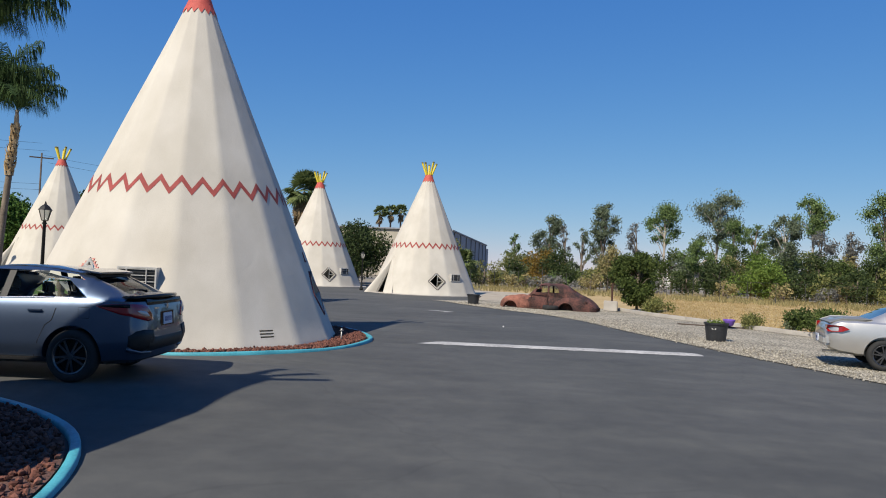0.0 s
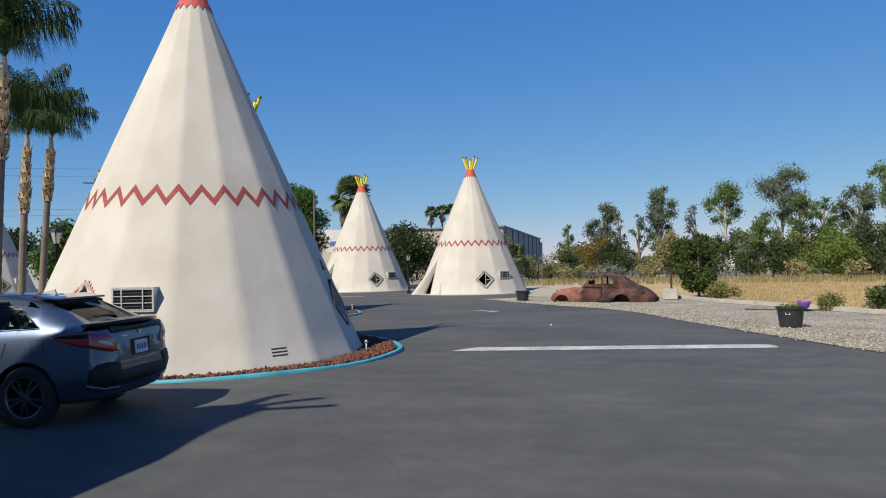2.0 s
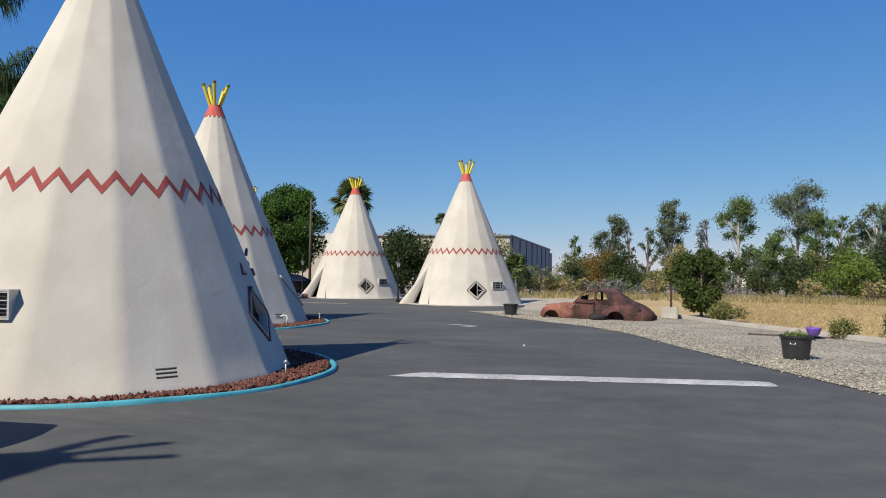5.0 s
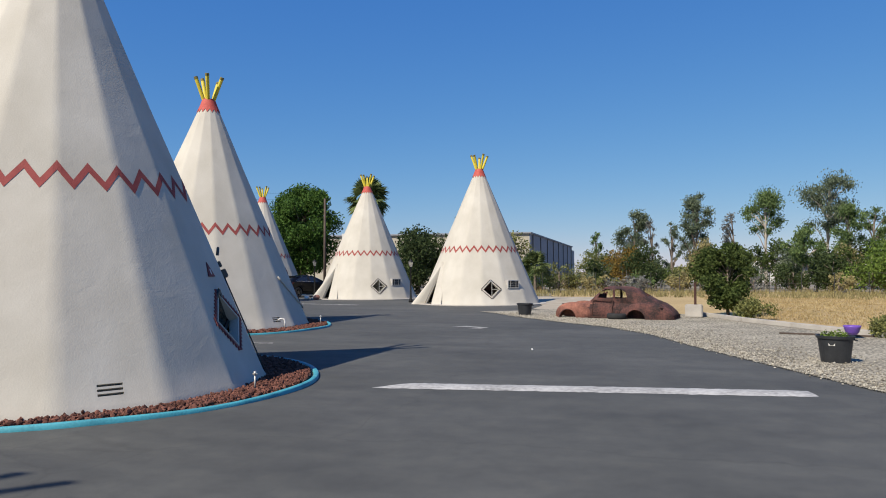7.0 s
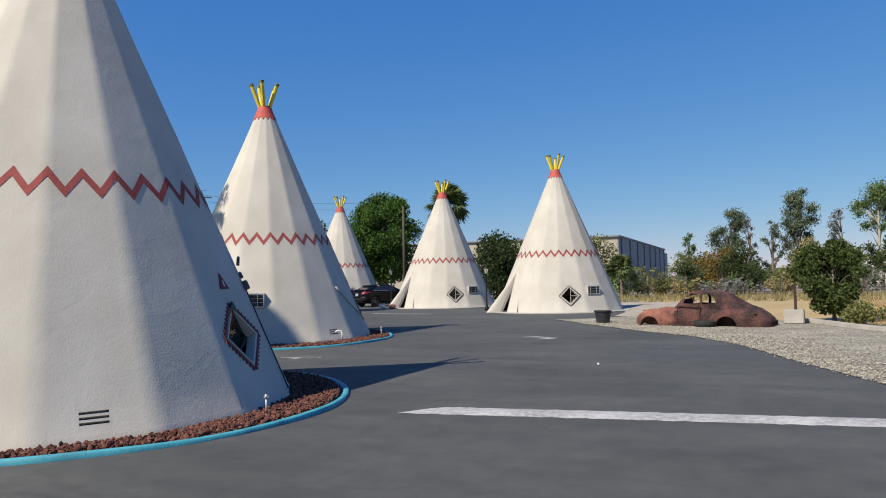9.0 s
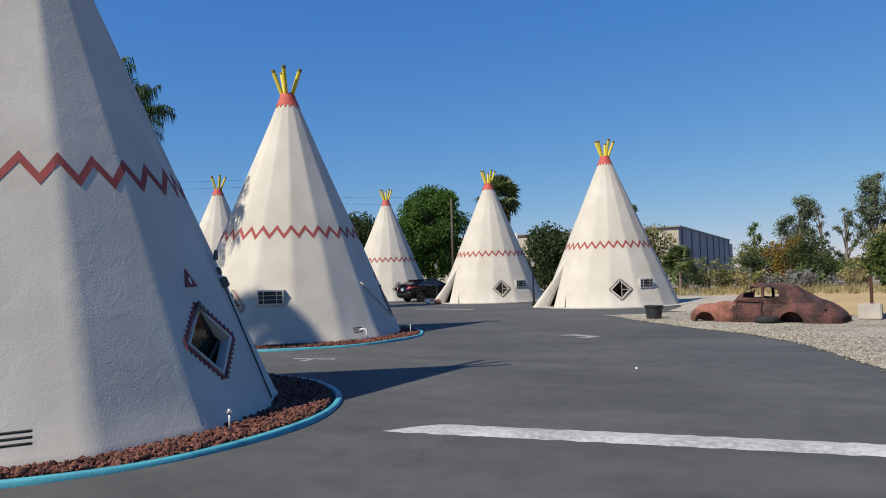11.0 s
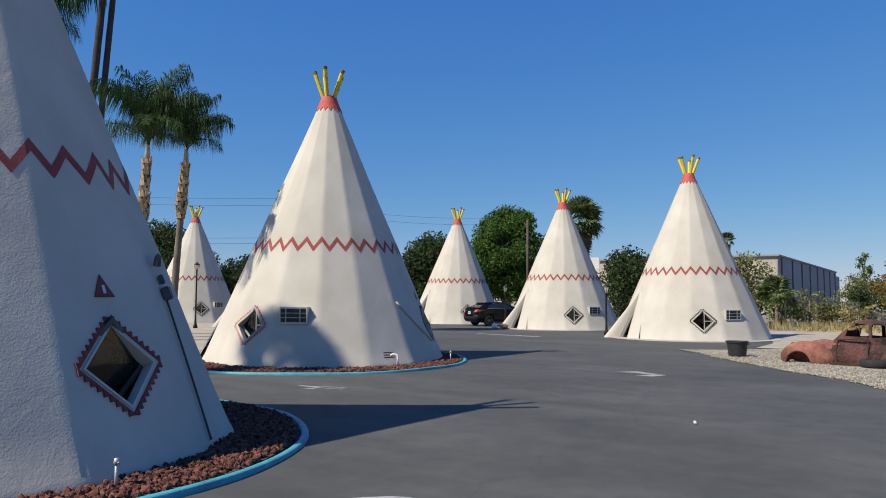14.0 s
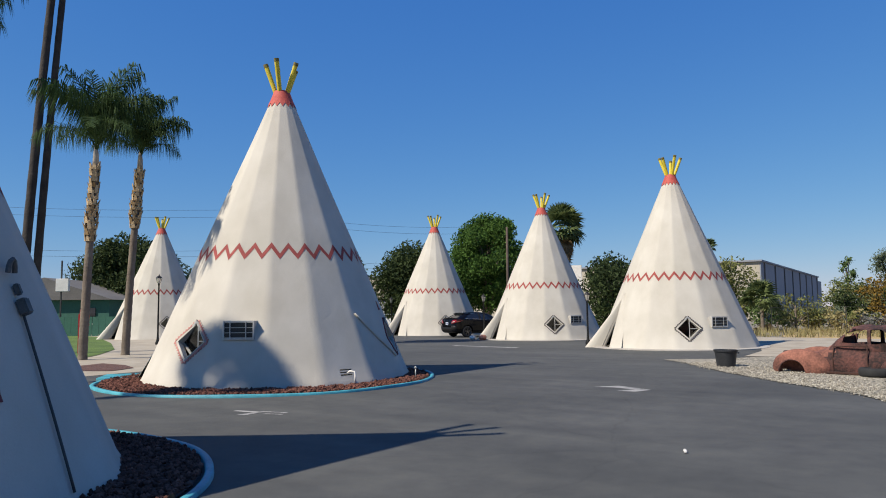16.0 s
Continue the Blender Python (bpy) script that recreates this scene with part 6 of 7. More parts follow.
for sy in (1, -1):
    lb = bmesh.new()
    strip(lb, [(0.02, 0.60 * sy, 0.86), (0.03, 0.80 * sy, 0.87), (0.30, 0.905 * sy, 0.86), (0.42, 0.912 * sy, 0.80), (0.28, 0.90 * sy, 0.74), (0.03, 0.80 * sy, 0.73), (0.02, 0.62 * sy, 0.74)], 0.02, (-0.4, sy * 0.8, 0))
    part("tail_lamp", lb, LAMPRED, silver, "red oval tail lamp")
part("bumper", boxm((0.16, 1.66, 0.20), (0.03, 0, 0.54), None, 0.05), CARSILVER, silver, "silver rear bumper")
pb = part("plate", boxm((0.02, 0.30, 0.15), (-0.055, 0.0, 0.56), None, 0.004), PLATEM, silver, "pale plate with a dark bar")
part("plain_bar", boxm((0.004, 0.2, 0.05), (-0.067, 0.0, 0.56)), PLATEINK, pb)
part("exhaust", tube(bmesh.new(), [(-0.02, -0.45, 0.30), (0.4, -0.45, 0.30)], [0.03, 0.03], 10), CHROME, silver)

black = hatchback(pose(-19.85, 43.0, 0, 0, 0, 63) @ Matrix.Diagonal((0.93, 0.93, 0.97, 1)), "parked black hatchback car beside a teepee cabin", CARBLACK)
for ob in black.children:
    if ob.name.split(".")[0] in ("side_window", "rear_window"):
        ob.material_slots[0].link = 'OBJECT'
        ob.material_slots[0].material = DARKGLASS
car("sedan_car", pose(-37.5, 58.0, 0, 0, 0, 20) @ CAR, "white sedan parked far behind the cabins", SED_ROWS, SED_ROOF, CARWHITE, (1.05, 3.85), 0.31)


# rusted wreck of an old coupe, resting on its belly
wreck = empty("wrecked_coupe", pose(2.96, 28.0, -0.02, 0, 0, 168.5) @ Matrix.Diagonal((0.94, 1, 1, 1)))
tagged(wreck, "rusted bare shell of an old coupe on gravel", "car wreck")
ROWS = [(0.0, 0.02, 0.10, 0.30, 0.60), (0.06, 0.0, 0.27, 0.42, 0.70), (0.25, 0.0, 0.45, 0.50, 0.78), (0.55, 0.0, 0.60, 0.56, 0.82), (0.88, 0.0, 0.69, 0.60, 0.84), (1.04, 0.0, 0.82, 0.62, 0.80), (1.22, 0.0, 0.98, 0.62, 0.74), (1.48, 0.0, 1.06, 0.61, 0.70), (1.75, 0.0, 1.09, 0.60, 0.68), (2.1, 0.0, 1.09, 0.60, 0.67), (2.45, 0.0, 1.08, 0.60, 0.67), (2.64, 0.0, 1.02, 0.61, 0.67), (2.78, 0.0, 0.76, 0.62, 0.68), (2.95, 0.0, 0.62, 0.58, 0.70), (3.2, 0.02, 0.50, 0.50, 0.72), (3.5, 0.03, 0.47, 0.48, 0.74), (3.8, 0.05, 0.45, 0.46, 0.74), (4.0, 0.07, 0.40, 0.42, 0.70), (4.09, 0.10, 0.46, 0.40, 0.70), (4.13, 0.16, 0.36, 0.32, 0.60)]
st = smooth_rows(ROWS, 60)
secs = []
rr = random.Random(4)
for x, zl, zt, wt, wf in st:
    fr = min(0.50, zt * 0.86)
    j = lambda: rr.uniform(-0.008, 0.008)
    half = [(0.0, zl), (wf * 0.8, zl), (wf * 0.97, zl + 0.04 + j()), (wf, zl + 0.16 + j()), (wf * 0.98, fr * 0.80 + j()), (wf * 0.90, fr * 0.98 + j()), (min(wf * 0.86, wt + 0.06), fr * 1.06 + j()), (wt * 0.99, max(fr * 1.1, zt * 0.72)), (wt * 0.88, zt * 0.90), (wt * 0.62, zt * 0.985), (wt * 0.3, zt + 0.005), (0.0, zt + 0.01)]
    secs.append([(x, y, z) for y, z in half] + [(x, -y, z) for y, z in half[-2:0:-1]])
cut = bmesh.new()


def cut_prism(bm, outline, y0, y1):
    lo = [bm.verts.new((x, y0, z)) for x, z in outline]
    hi = [bm.verts.new((x, y1, z)) for x, z in outline]
    n = len(outline)
    bm.faces.new(lo)
    bm.faces.new(hi[::-1])
    for k in range(n):
        bm.faces.new((lo[k], lo[(k + 1) % n], hi[(k + 1) % n], hi[k]))


for wx, wr_, wz in ((1.28, 0.33, 0.02), (3.72, 0.30, 0.03)):
    for sy in (-1, 1):
        cut_prism(cut, [(wx + wr_ * math.cos(u), wz + wr_ * 0.95 * math.sin(u)) for u in [2 * math.pi * i / 28 for i in range(28)]], sy * 0.45, sy * 1.1)
cut_prism(cut, [(1.60, 0.71), (2.06, 0.70), (2.06, 1.0), (1.85, 0.99), (1.68, 0.90)], -1, 1)
cut_prism(cut, [(2.13, 0.70), (2.66, 0.70), (2.60, 0.88), (2.45, 0.98), (2.13, 1.0)], -1, 1)
bmesh.ops.recalc_face_normals(cut, faces=cut.faces)
me1 = carve(loft(secs), cut)
me = me1
for size, centre, tilt, rnd in (((1.06, 1.0, 0.60), (2.14, 0, 0.68), 0, 0.05), ((0.5, 0.74, 0.16), (2.86, 0, 0.79), 38, 0.0),
                                ((0.34, 0.70, 0.16), (1.10, 0, 0.90), -52, 0.0), ((0.70, 0.6, 0.5), (3.70, 0, 0.58), 0, 0.04)):
    cut2 = bmesh.new()
    box(cut2, size, centre, Matrix.Rotation(radians(tilt), 4, 'Y') if tilt else None, rnd)
    bmesh.ops.recalc_face_normals(cut2, faces=cut2.faces)
    hb = bmesh.new()
    hb.from_mesh(me)
    me = carve(hb, cut2)
    assert len(me.polygons) > 600, len(me.polygons)
me.materials.clear()
me.materials.append(RUST)
me.shade_smooth()
me.set_sharp_from_angle(angle=radians(28))
for v in me.vertices:      # dents
    q = v.co.copy()
    v.co.y *= 1 + 0.07 * noise.noise(q * 3.4) + 0.025 * noise.noise(q * 9.0)
    v.co.z *= 1 + 0.05 * noise.noise(q * 2.7 + Vector((5, 0, 0))) + 0.025 * noise.noise(q * 8.0)
me.materials.append(RUSTPALE)      # the front wings kept more of their orange
for p in me.polygons:
    if p.center.x > 2.98 + 0.12 * math.sin(p.center.z * 9):
        p.material_index = 1
shell = new("body_shell", me)
shell.parent = wreck
for sy in (1, -1):
    for pts_ in ([(2.12, 0.675, 0.06), (2.12, 0.685, 0.4), (2.12, 0.63, 0.66)], [(2.84, 0.685, 0.05), (2.84, 0.69, 0.4), (2.82, 0.63, 0.64)], [(2.12, 0.64, 0.65), (2.5, 0.64, 0.645), (2.84, 0.64, 0.63)]):
        gb = bmesh.new()
        tube(gb, [(x, y * sy, z) for x, y, z in pts_], [0.014] * 3, 6)
        part("door_gap", gb, RUSTDARK, wreck, "dark rusted door seam")
    for wx, wr_ in ((1.28, 0.345), (3.72, 0.315)):
        ab = bmesh.new()
        tube(ab, [(wx + wr_ * math.cos(u), sy * 0.80, 0.02 + wr_ * 0.95 * math.sin(u)) for u in [math.pi * i / 14 for i in range(15)]], [0.022] * 15, 6)
        part("arch_lip", ab, RUST, wreck, "rolled rusty wheel-arch lip", smooth=True)
for sy in (1, -1):      # bulging rear wings
    wing = bmesh.new()
    bmesh.ops.create_uvsphere(wing, u_segments=40, v_segments=20, radius=1.0, matrix=Matrix.Translation((1.10, sy * 0.70, 0.10)) @ Matrix.Diagonal((0.78, 0.175, 0.46, 1)))
    for v in wing.verts:
        v.co += v.co.normalized() * 0.018 * noise.noise(v.co * 5.0)
    arch = bmesh.new()
    cut_prism(arch, [(1.28 + 0.335 * math.cos(u), 0.02 + 0.325 * math.sin(u)) for u in [2 * math.pi * i / 28 for i in range(28)]], -1.2, 1.2)
    bmesh.ops.recalc_face_normals(arch, faces=arch.faces)
    wm = carve(wing, arch)
    wm.materials.clear()
    wm.materials.append(RUST)
    wm.shade_smooth()
    wm.set_sharp_from_angle(angle=radians(35))
    ob = new("rear_wing", wm)
    ob.parent = wreck
tube_ = tube(bmesh.new(), [(0.98, 0, 0.74), (0.80, 0, 0.68), (0.5, 0, 0.585), (0.2, 0, 0.40)], [0.012] * 4, 6)
part("boot_seam", tube_, RUSTDARK, wreck, "dark boot-lid seam")
for sy in (1, -1):
    wing = bmesh.new()
    bmesh.ops.create_uvsphere(wing, u_segments=36, v_segments=18, radius=1.0, matrix=Matrix.Translation((3.55, sy * 0.68, 0.16)) @ Matrix.Diagonal((0.66, 0.16, 0.40, 1)))
    for v in wing.verts:
        v.co += v.co.normalized() * 0.015 * noise.noise(v.co * 6.0)
        v.co.z = max(v.co.z, 0.0)
    arch = bmesh.new()
    cut_prism(arch, [(3.72 + 0.305 * math.cos(u), 0.03 + 0.295 * math.sin(u)) for u in [2 * math.pi * i / 28 for i in range(28)]], -1.2, 1.2)
    bmesh.ops.recalc_face_normals(arch, faces=arch.faces)
    wm = carve(wing, arch)
    wm.materials.clear()
    wm.materials.append(RUSTPALE)
    wm.shade_smooth()
    wm.set_sharp_from_angle(angle=radians(35))
    ob = new("front_wing", wm)
    ob.parent = wreck
    part("running_board", boxm((1.25, 0.14, 0.05), (2.35, sy * 0.72, 0.06), None, 0.015), RUSTDARK, wreck, "dark rusted running board")
    part("lamp_hole", lathe(bmesh.new(), [(0.001, 0.0), (0.05, 0.0), (0.06, 0.012), (0.05, 0.02), (0.001, 0.018)], 14, (0.42, sy * 0.74, 0.40)), RUSTDARK, wreck, "dark empty lamp socket")
part("window_pillar", boxm((0.035, 1.30, 0.05), (2.40, 0, 1.0), None, 0.01), RUST, wreck, "thin rusted roof stay")
bb = bmesh.new()
tube(bb, [(4.05, -0.3, 0.40), (4.09, -0.1, 0.46), (4.09, 0.25, 0.47), (4.02, 0.45, 0.42)], [0.022] * 4, 6)
part("bent_bar", bb, RUSTDARK, wreck, "bent dark bar at the nose", smooth=True)
tyre = lathe(bmesh.new(), [(0.19, -0.09), (0.29, -0.09), (0.32, -0.05), (0.32, 0.05), (0.29, 0.09), (0.19, 0.09)], 32, closed=True)
ty = tagged(link_bm("old_tyre", tyre, RUBBER, True), "old bald tyre lying flat beside the wreck", "tyre")
ty.matrix_basis = pose(1.02, 27.55, 0.105, 0, 0, 20)


# ---- tubs, pots, block and post ----
def tub(x, y, r, h, label, planted, seed):
    root = empty("planter_tub", pose(x, y, 0.012))
    tagged(root, label, "planter", "black plastic tubs")
    part("tub_body", lathe(bmesh.new(), [(0.001, 0.0), (r * 0.80, 0.0), (r * 0.98, h - 0.05), (r * 1.06, h - 0.045), (r * 1.08, h), (r * 1.0, h), (r * 0.95, h - 0.06), (r * 0.9, h - 0.1), (0.001, h - 0.1)], 36), PLASTIC, root, smooth=False)
    part("soil", lathe(bmesh.new(), [(0.001, h - 0.085), (r * 0.93, h - 0.09)], 24), DIRT, root, "dry soil")
    for sy in (1, -1):
        hb = bmesh.new()
        tube(hb, [(r * 1.02, sy * 0.08, h - 0.07), (r * 1.16, sy * 0.05, h - 0.08), (r * 1.16, -sy * 0.05, h - 0.08)], [0.012] * 3, 6)
        part("grip", hb, PLASTIC, root)
    if planted:
        cr = new("plant", leaves("plant", [(0.05, 0, h + 0.02, 0.10), (-0.12, 0.06, h, 0.10), (0.12, -0.1, h, 0.09)], 9000, 0.05, LIME, seed))
        cr.parent = root
        tagged(cr, "low yellow-green plants")
        lab = boxm((0.004, 0.10, 0.06), (0, 0, 0), None)
        bmesh.ops.transform(lab, matrix=pose(-r * 0.93 * 0.42, -r * 0.93 * 0.90, h * 0.72, 0, 0, 65), verts=lab.verts)
        part("sticker", lab, WHITEP, root, "small torn pale sticker")
    return root


tub(5.08, 16.95, 0.285, 0.46, "black plastic planter tub with sparse yellow-green plants", True, 1)
tub(-2.28, 29.0, 0.275, 0.42, "empty black plastic planter tub on gravel", False, 2)
pot = lathe(bmesh.new(), [(0.001, 0), (0.10, 0), (0.15, 0.06), (0.19, 0.18), (0.205, 0.22), (0.19, 0.225), (0.17, 0.19), (0.001, 0.15)], 32)
p = tagged(link_bm("flower_pot", pot, PURPLE, True), "round purple glazed pot on the edging", "pot")
p.matrix_basis = pose(6.60, 21.95, 0.09) @ Matrix.Scale(0.95, 4)
blk = empty("concrete_block", pose(3.55, 29.15, 0.01, 0, 0, -8) @ Matrix.Scale(0.86, 4))
tagged(blk, "rough pale concrete block holding a post", "block")
part("block_body", boxm((0.66, 0.5, 0.50), (0, 0, 0.25), None, 0.03), CONCRETE, blk)
part("post", boxm((0.09, 0.09, 0.9), (0.05, 0.05, 0.93), None, 0.008), RUSTDARK, blk, "dark rusty upright post")
for k, (x, y, L_, a_) in enumerate(((5.6, 22.65, 0.9, -14), (6.9, 22.35, 0.55, -8))):
    pk = link_bm("plank", boxm((L_, 0.12, 0.035), (0, 0, 0), None, 0.006), WOODPOLE)
    pk.matrix_basis = pose(x, y, 0.032, 0, 0, a_)
    tagged(pk, "weathered grey plank lying on the gravel", "plank")


def riser(x, y, z, h, label):
    b = bmesh.new()
    tube(b, [(0, 0, 0), (0, 0, h)], [0.012, 0.012], 8)
    tube(b, [(0, 0, h), (0, 0, h + 0.045)], [0.024, 0.018], 8)
    tube(b, [(-0.035, 0, h + 0.01), (0.035, 0, h + 0.015)], [0.008, 0.008], 6)
    ob = tagged(link_bm("sprinkler_riser", b, ALU, True), label, "sprinkler")
    ob.location = (x, y, z)


riser(-3.08, 11.62, 0.03, 0.20, "thin pale sprinkler riser in the lava bed")
riser(-7.35, 22.6, 0.03, 0.22, "thin pale sprinkler riser in the lava bed")
b = bmesh.new()
tube(b, [(0, 0, 0.03), (0.01, 0, 0.20), (0.02, 0.05, 0.27), (-0.02, 0.16, 0.28), (-0.04, 0.22, 0.24)], [0.022] * 5, 8)
ob = tagged(link_bm("drain_pipe", b, WHITEP, True), "short white bent drain pipe at the cabin wall", "pipe")
ob.matrix_basis = pose(-7.62, 20.9, 0.02, 0, 0, 70)
b = bmesh.new()
bmesh.ops.create_icosphere(b, subdivisions=2, radius=0.035)
for v in b.verts:
    v.co *= 0.6 + 0.5 * noise.noise(v.co * 25)
ob = tagged(link_bm("pebble", b, WHITEP), "small white crumpled scrap on the asphalt", "litter")
ob.location = (-0.29, 17.53, 0.025)


# ---- lamps, poles, buildings ----
def street_lamp(x, y, h, label):
    root = empty("lamp_post", pose(x, y, 0))
    tagged(root, label, "lamp post", "lamp posts")
    part("post", lathe(bmesh.new(), [(0.001, 0), (0.11, 0), (0.11, 0.10), (0.06, 0.22), (0.042, 0.5), (0.034, h - 0.45), (0.055, h - 0.43), (0.03, h - 0.38), (0.07, h - 0.36), (0.001, h - 0.35)], 14), BLACKM, root, smooth=True)
    lan = part("lantern", lathe(bmesh.new(), [(0.07, h - 0.36), (0.13, h - 0.12)], 6), glassy("lantern glass", (0.8, 0.8, 0.75), 0.3), root, "frosted lantern glass")
    part("lantern_top", lathe(bmesh.new(), [(0.16, h - 0.13), (0.10, h - 0.05), (0.03, h), (0.012, h + 0.06), (0.001, h + 0.08)], 6), BLACKM, root)
    for k in range(6):
        a_ = 2 * math.pi * k / 6
        part("lantern_rib", tube(bmesh.new(), [(0.07 * math.cos(a_), 0.07 * math.sin(a_), h - 0.36), (0.135 * math.cos(a_), 0.135 * math.sin(a_), h - 0.12)], [0.008, 0.008], 5), BLACKM, lan)


for x, y, h, w in ((-10.3, 12.6, 2.55, "behind the cabin"), (-28.5, 31.0, 3.3, "on the flagstone yard"), (-9.75, 38.4, 2.2, "beside a cabin door"), (-17.4, 42.9, 2.3, "between two cabins"), (-28.2, 48.9, 2.4, "between two cabins")):
    street_lamp(x, y, h, "slim black lantern lamp post " + w)

# warehouse
wh = empty("warehouse", pose(-12.3, 95, 0))
tagged(wh, "long grey windowless warehouse beyond the field", "warehouse")
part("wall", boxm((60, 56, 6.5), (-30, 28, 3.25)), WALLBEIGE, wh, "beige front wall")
# side wall and panels: shade is put into their darker grey, the lit front stays beige
part("side_wall", boxm((0.12, 56, 6.5), (0.065, 28.0, 3.25)), WALLGREY, wh, "side wall with its shade in the grey colour")
part("roof_edge", boxm((60.6, 56.6, 0.18), (-30, 28, 6.6)), WALLGREY, wh)
for k in range(8):
    part("pilaster", boxm((0.2, 0.22, 6.4), (0.17, 2 + 7.4 * k, 3.2)), ROOFM, wh, "dark joint pilaster")
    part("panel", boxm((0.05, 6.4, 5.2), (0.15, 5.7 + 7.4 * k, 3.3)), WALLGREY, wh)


def far_block(name, x, y, w, d, h, label, wm, rz=0.0, gable=False):
    root = empty(name, pose(x, y, 0, 0, 0, rz))
    tagged(root, label, "building")
    part("wall", boxm((w, d, h), (0, 0, h / 2)), wm, root)
    if gable:
        gb = bmesh.new()
        o = [(-w / 2 - 0.4, h), (w / 2 + 0.4, h), (0, h + w * 0.18)]
        lo = [gb.verts.new((a_, -d / 2 - 0.4, z)) for a_, z in o]
        hi = [gb.verts.new((a_, d / 2 + 0.4, z)) for a_, z in o]
        gb.faces.new(lo)
        gb.faces.new(hi[::-1])
        for k in range(3):
            gb.faces.new((lo[k], lo[(k + 1) % 3], hi[(k + 1) % 3], hi[k]))
        bmesh.ops.recalc_face_normals(gb, faces=gb.faces)
        part("roof", gb, ROOFM, root, "grey shingled gable roof")
    else:
        part("roof", boxm((w + 0.4, d + 0.4, 0.2), (0, 0, h + 0.1)), ROOFM, root)
    n = max(2, int(w / 2.5))
    for k in range(n):
        win = part("window", boxm((1.1, 0.1, 1.1), (-w / 2 + w * (k + 0.5) / n, -d / 2 - 0.03, h * 0.55)), DARKGLASS, root)
        part("sill", boxm((1.3, 0.16, 0.08), (-w / 2 + w * (k + 0.5) / n, -d / 2 - 0.06, h * 0.55 - 0.6)), WHITEP, win)
    return root


# the shelter's dark green wall colour stands in for the shade under its porch
far_block("shelter_building", -52, 39.5, 9, 6, 2.5, "low building, walls dark green for porch shade, grey gable roof", GREENP, 35, True)
far_block("office_building", -58, 62, 14, 8, 4.2, "white flat-roofed building beyond the street", WHITEP, 35)
far_block("white_building", 22, 118, 26, 10, 3.4, "long white building behind the gum trees", WHITEP, 6)
far_block("white_building", 52, 112, 24, 10, 3.2, "long white building behind the gum trees", WHITEP, -8)
far_block("blue_grey_shed", -42, 66, 12, 4, 2.6, "low blue-grey shed behind the cabins", WALLGREY, 10)
gf = empty("green_fence", pose(-46, 36.2, 0, 0, 0, 35))
tagged(gf, "low green board fence along the street", "fence")
for k in range(24):
    part("board", boxm((0.42, 0.03, 1.3), (-5.4 + 0.46 * k, 0, 0.65)), GREENP, gf)
rs = empty("red_sign", pose(-24.6, 24.9, 0, 0, 0, 50))
tagged(rs, "small red sign on a thin red post", "sign")
part("post", boxm((0.06, 0.05, 1.5), (0, 0, 0.75), None, 0.005), REDSIGN, rs)
part("panel", boxm((0.34, 0.03, 0.62), (0.18, 0.0, 1.35), None, 0.01), REDSIGN, rs, "plain red panel")
ws = empty("sign_box", pose(-47.5, 36.6, 0, 0, 0, 35))
tagged(ws, "small white sign box on a thin grey pole", "sign")
part("post", boxm((0.09, 0.09, 5.2), (0, 0, 2.6), None, 0.01), ACGREY, ws)
part("sign_panel", boxm((0.9, 0.22, 0.9), (0.1, 0, 3.5), None, 0.03), WHITEP, ws, "plain white panel")
bd = empty("billboard", pose(-26.5, 73, 0, 0, 0, 10))
tagged(bd, "distant pale billboard with red and blue shapes", "billboard")
part("post", boxm((0.3, 0.3, 4), (0, 0.2, 2)), ACGREY, bd)
brd = part("board", boxm((4.4, 0.15, 2.4), (0, 0, 4.4)), WHITEP, bd, "pale board")
part("shape", boxm((1.0, 0.03, 0.9), (0.5, -0.10, 4.3)), REDSIGN, brd, "plain red shape")
part("shape", boxm((1.2, 0.03, 0.5), (-1.0, -0.10, 4.1)), mat("blue print", (0.05, 0.1, 0.3), (0.1, 0.18, 0.45), 0.6), brd, "plain blue shape")


def utility_pole(x, y, h, label, arms=True):
    root = empty("utility_pole", pose(x, y, 0, 0, 0, 35))
    tagged(root, label, "utility pole", "utility poles")
    part("pole", tube(bmesh.new(), [(0, 0, -0.1), (0, 0, h)], [0.12, 0.08], 10), WOODPOLE, root, smooth=True)
    if arms:
        part("crossarm", boxm((2.2, 0.1, 0.12), (0, 0, h - 0.5)), WOODPOLE, root)
    return root


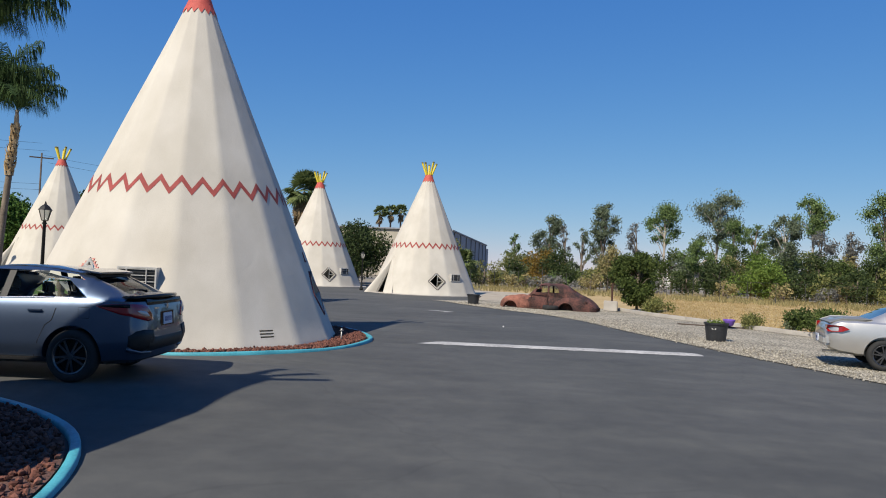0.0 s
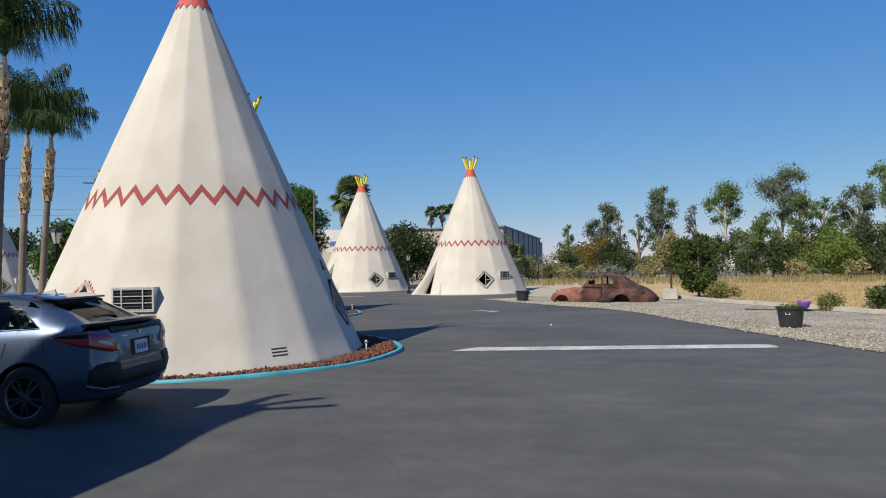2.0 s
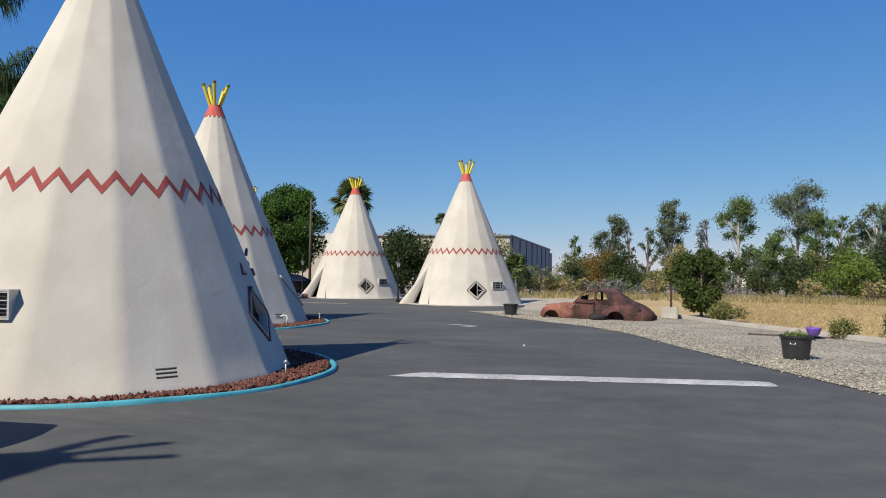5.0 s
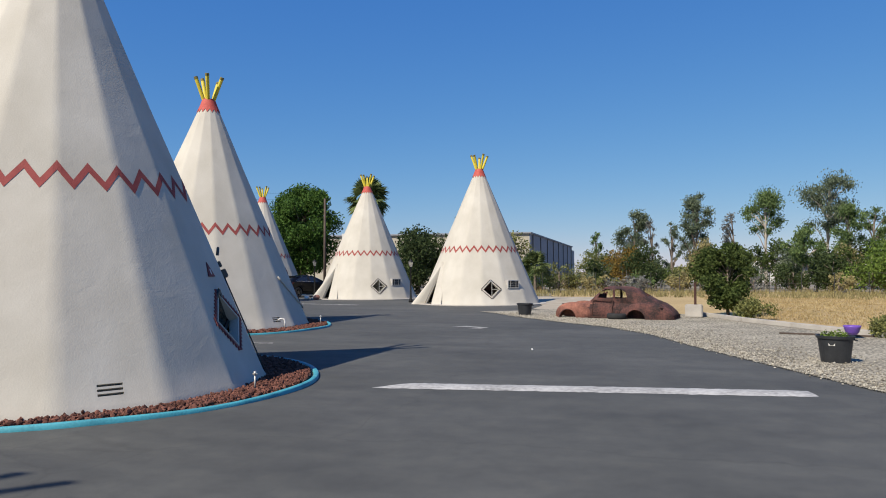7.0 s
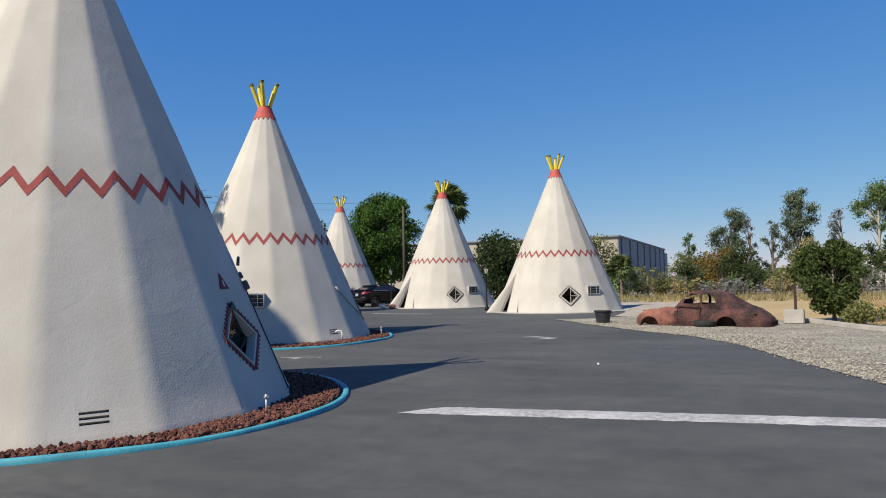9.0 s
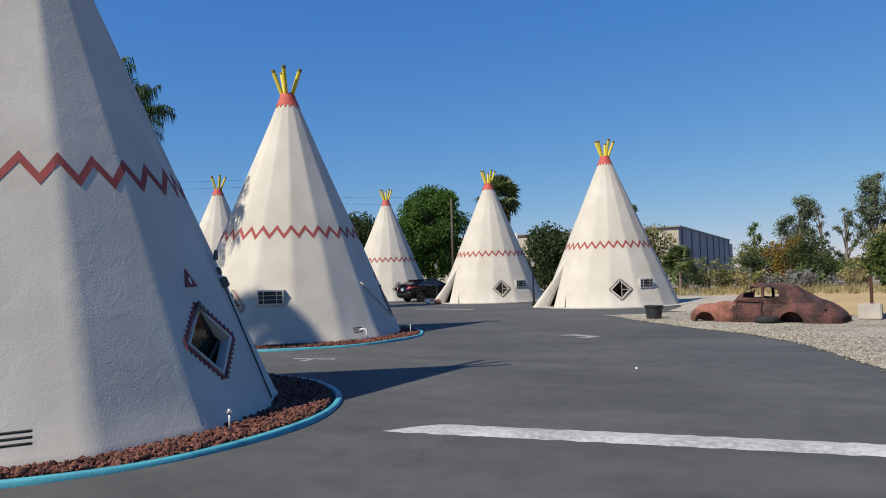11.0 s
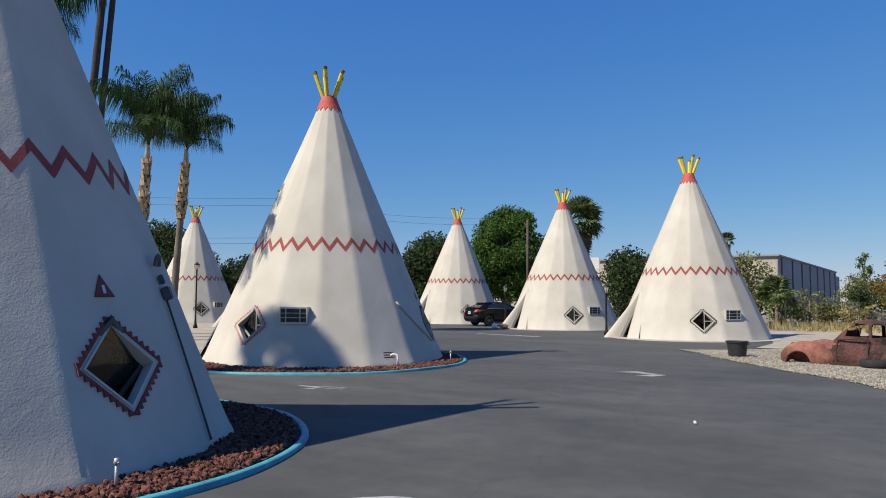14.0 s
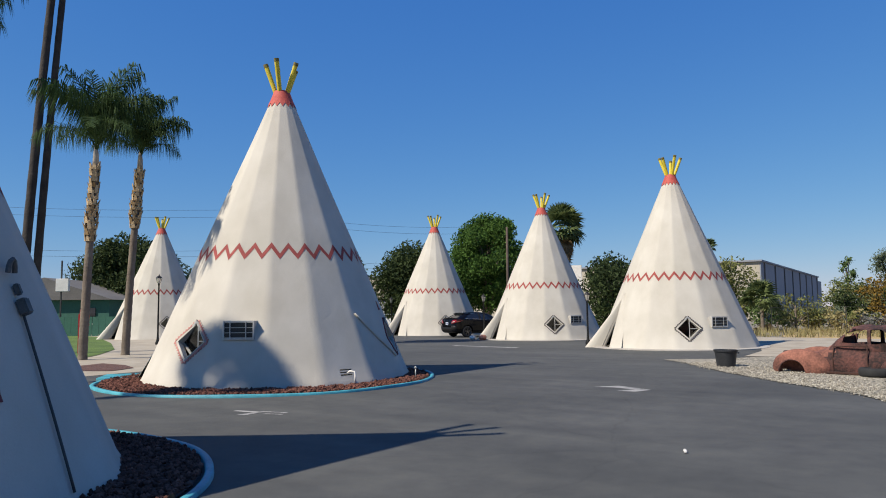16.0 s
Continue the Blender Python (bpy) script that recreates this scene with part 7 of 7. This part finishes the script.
utility_pole(-22.4, 55.0, 7.4, "brown wooden utility pole in front of the big tree", False)
for x, y, h in ((-78, 40, 13.0), (-51, 64.5, 11.4), (-39.4, 81.7, 9.6)):
    utility_pole(x, y, h, "wooden utility pole with a crossarm along the street")
WIRES = [((-78, 40), (-51, 64.5)), ((-51, 64.5), (-39.4, 81.7))]
for (a_, b_) in WIRES:
    for dz, off in ((12.4, 0), (11.6, 0.8), (8.2, 0), (7.6, 0.5)):
        cb = bmesh.new()
        pts_ = []
        for i in range(13):
            u = i / 12
            pts_.append((a_[0] + (b_[0] - a_[0]) * u + off, a_[1] + (b_[1] - a_[1]) * u, dz - 1.2 * (a_[0] > -60) - 0.9 * 4 * u * (1 - u) * 0.5))
        tube(cb, pts_, [0.011] * 13, 4)
        tagged(link_bm("power_line", cb, BLACKM), "thin dark overhead power line", "cable")
# back fence posts
fence = empty("wire_fence")
tagged(fence, "thin steel posts of a back fence", "fence")
for k in range(18):
    x, y = at_bearing(6 - 1.9 * k, 57)
    part("post", tube(bmesh.new(), [(x, y, 0), (x, y, 1.5)], [0.02, 0.02], 6), ACGREY, fence)
for zz in (0.75, 1.45):
    part("rail", tube(bmesh.new(), [(*at_bearing(6 - 1.9 * k, 57), zz) for k in range(18)], [0.006] * 18, 5), ACGREY, fence)
# things by the cabin door
for k, (x, y, r, mt, lab) in enumerate(((-16.9, 40.9, 0.16, WHITEP, "white bag by a cabin entrance"), (-16.2, 40.7, 0.2, mat("terracotta", (0.35, 0.14, 0.09), (0.45, 0.2, 0.13), 0.8), "reddish bundle by a cabin entrance"))):
    b = bmesh.new()
    bmesh.ops.create_icosphere(b, subdivisions=3, radius=r)
    for v in b.verts:
        v.co *= 1 + 0.25 * noise.noise(v.co * 9)
        v.co.z *= 0.7
    ob = tagged(link_bm("bag", b, mt, True), lab, "bag")
    ob.location = (x, y, r * 0.62)


# ---- the plan above is drawn at 1 : 1.12; bring every thing to true size ----
TRUE = Matrix.Scale(1.12, 4)
for ob in list(scene.objects):
    if ob.parent is None and ob.type in ('MESH', 'EMPTY'):
        ob.matrix_basis = TRUE @ ob.matrix_basis
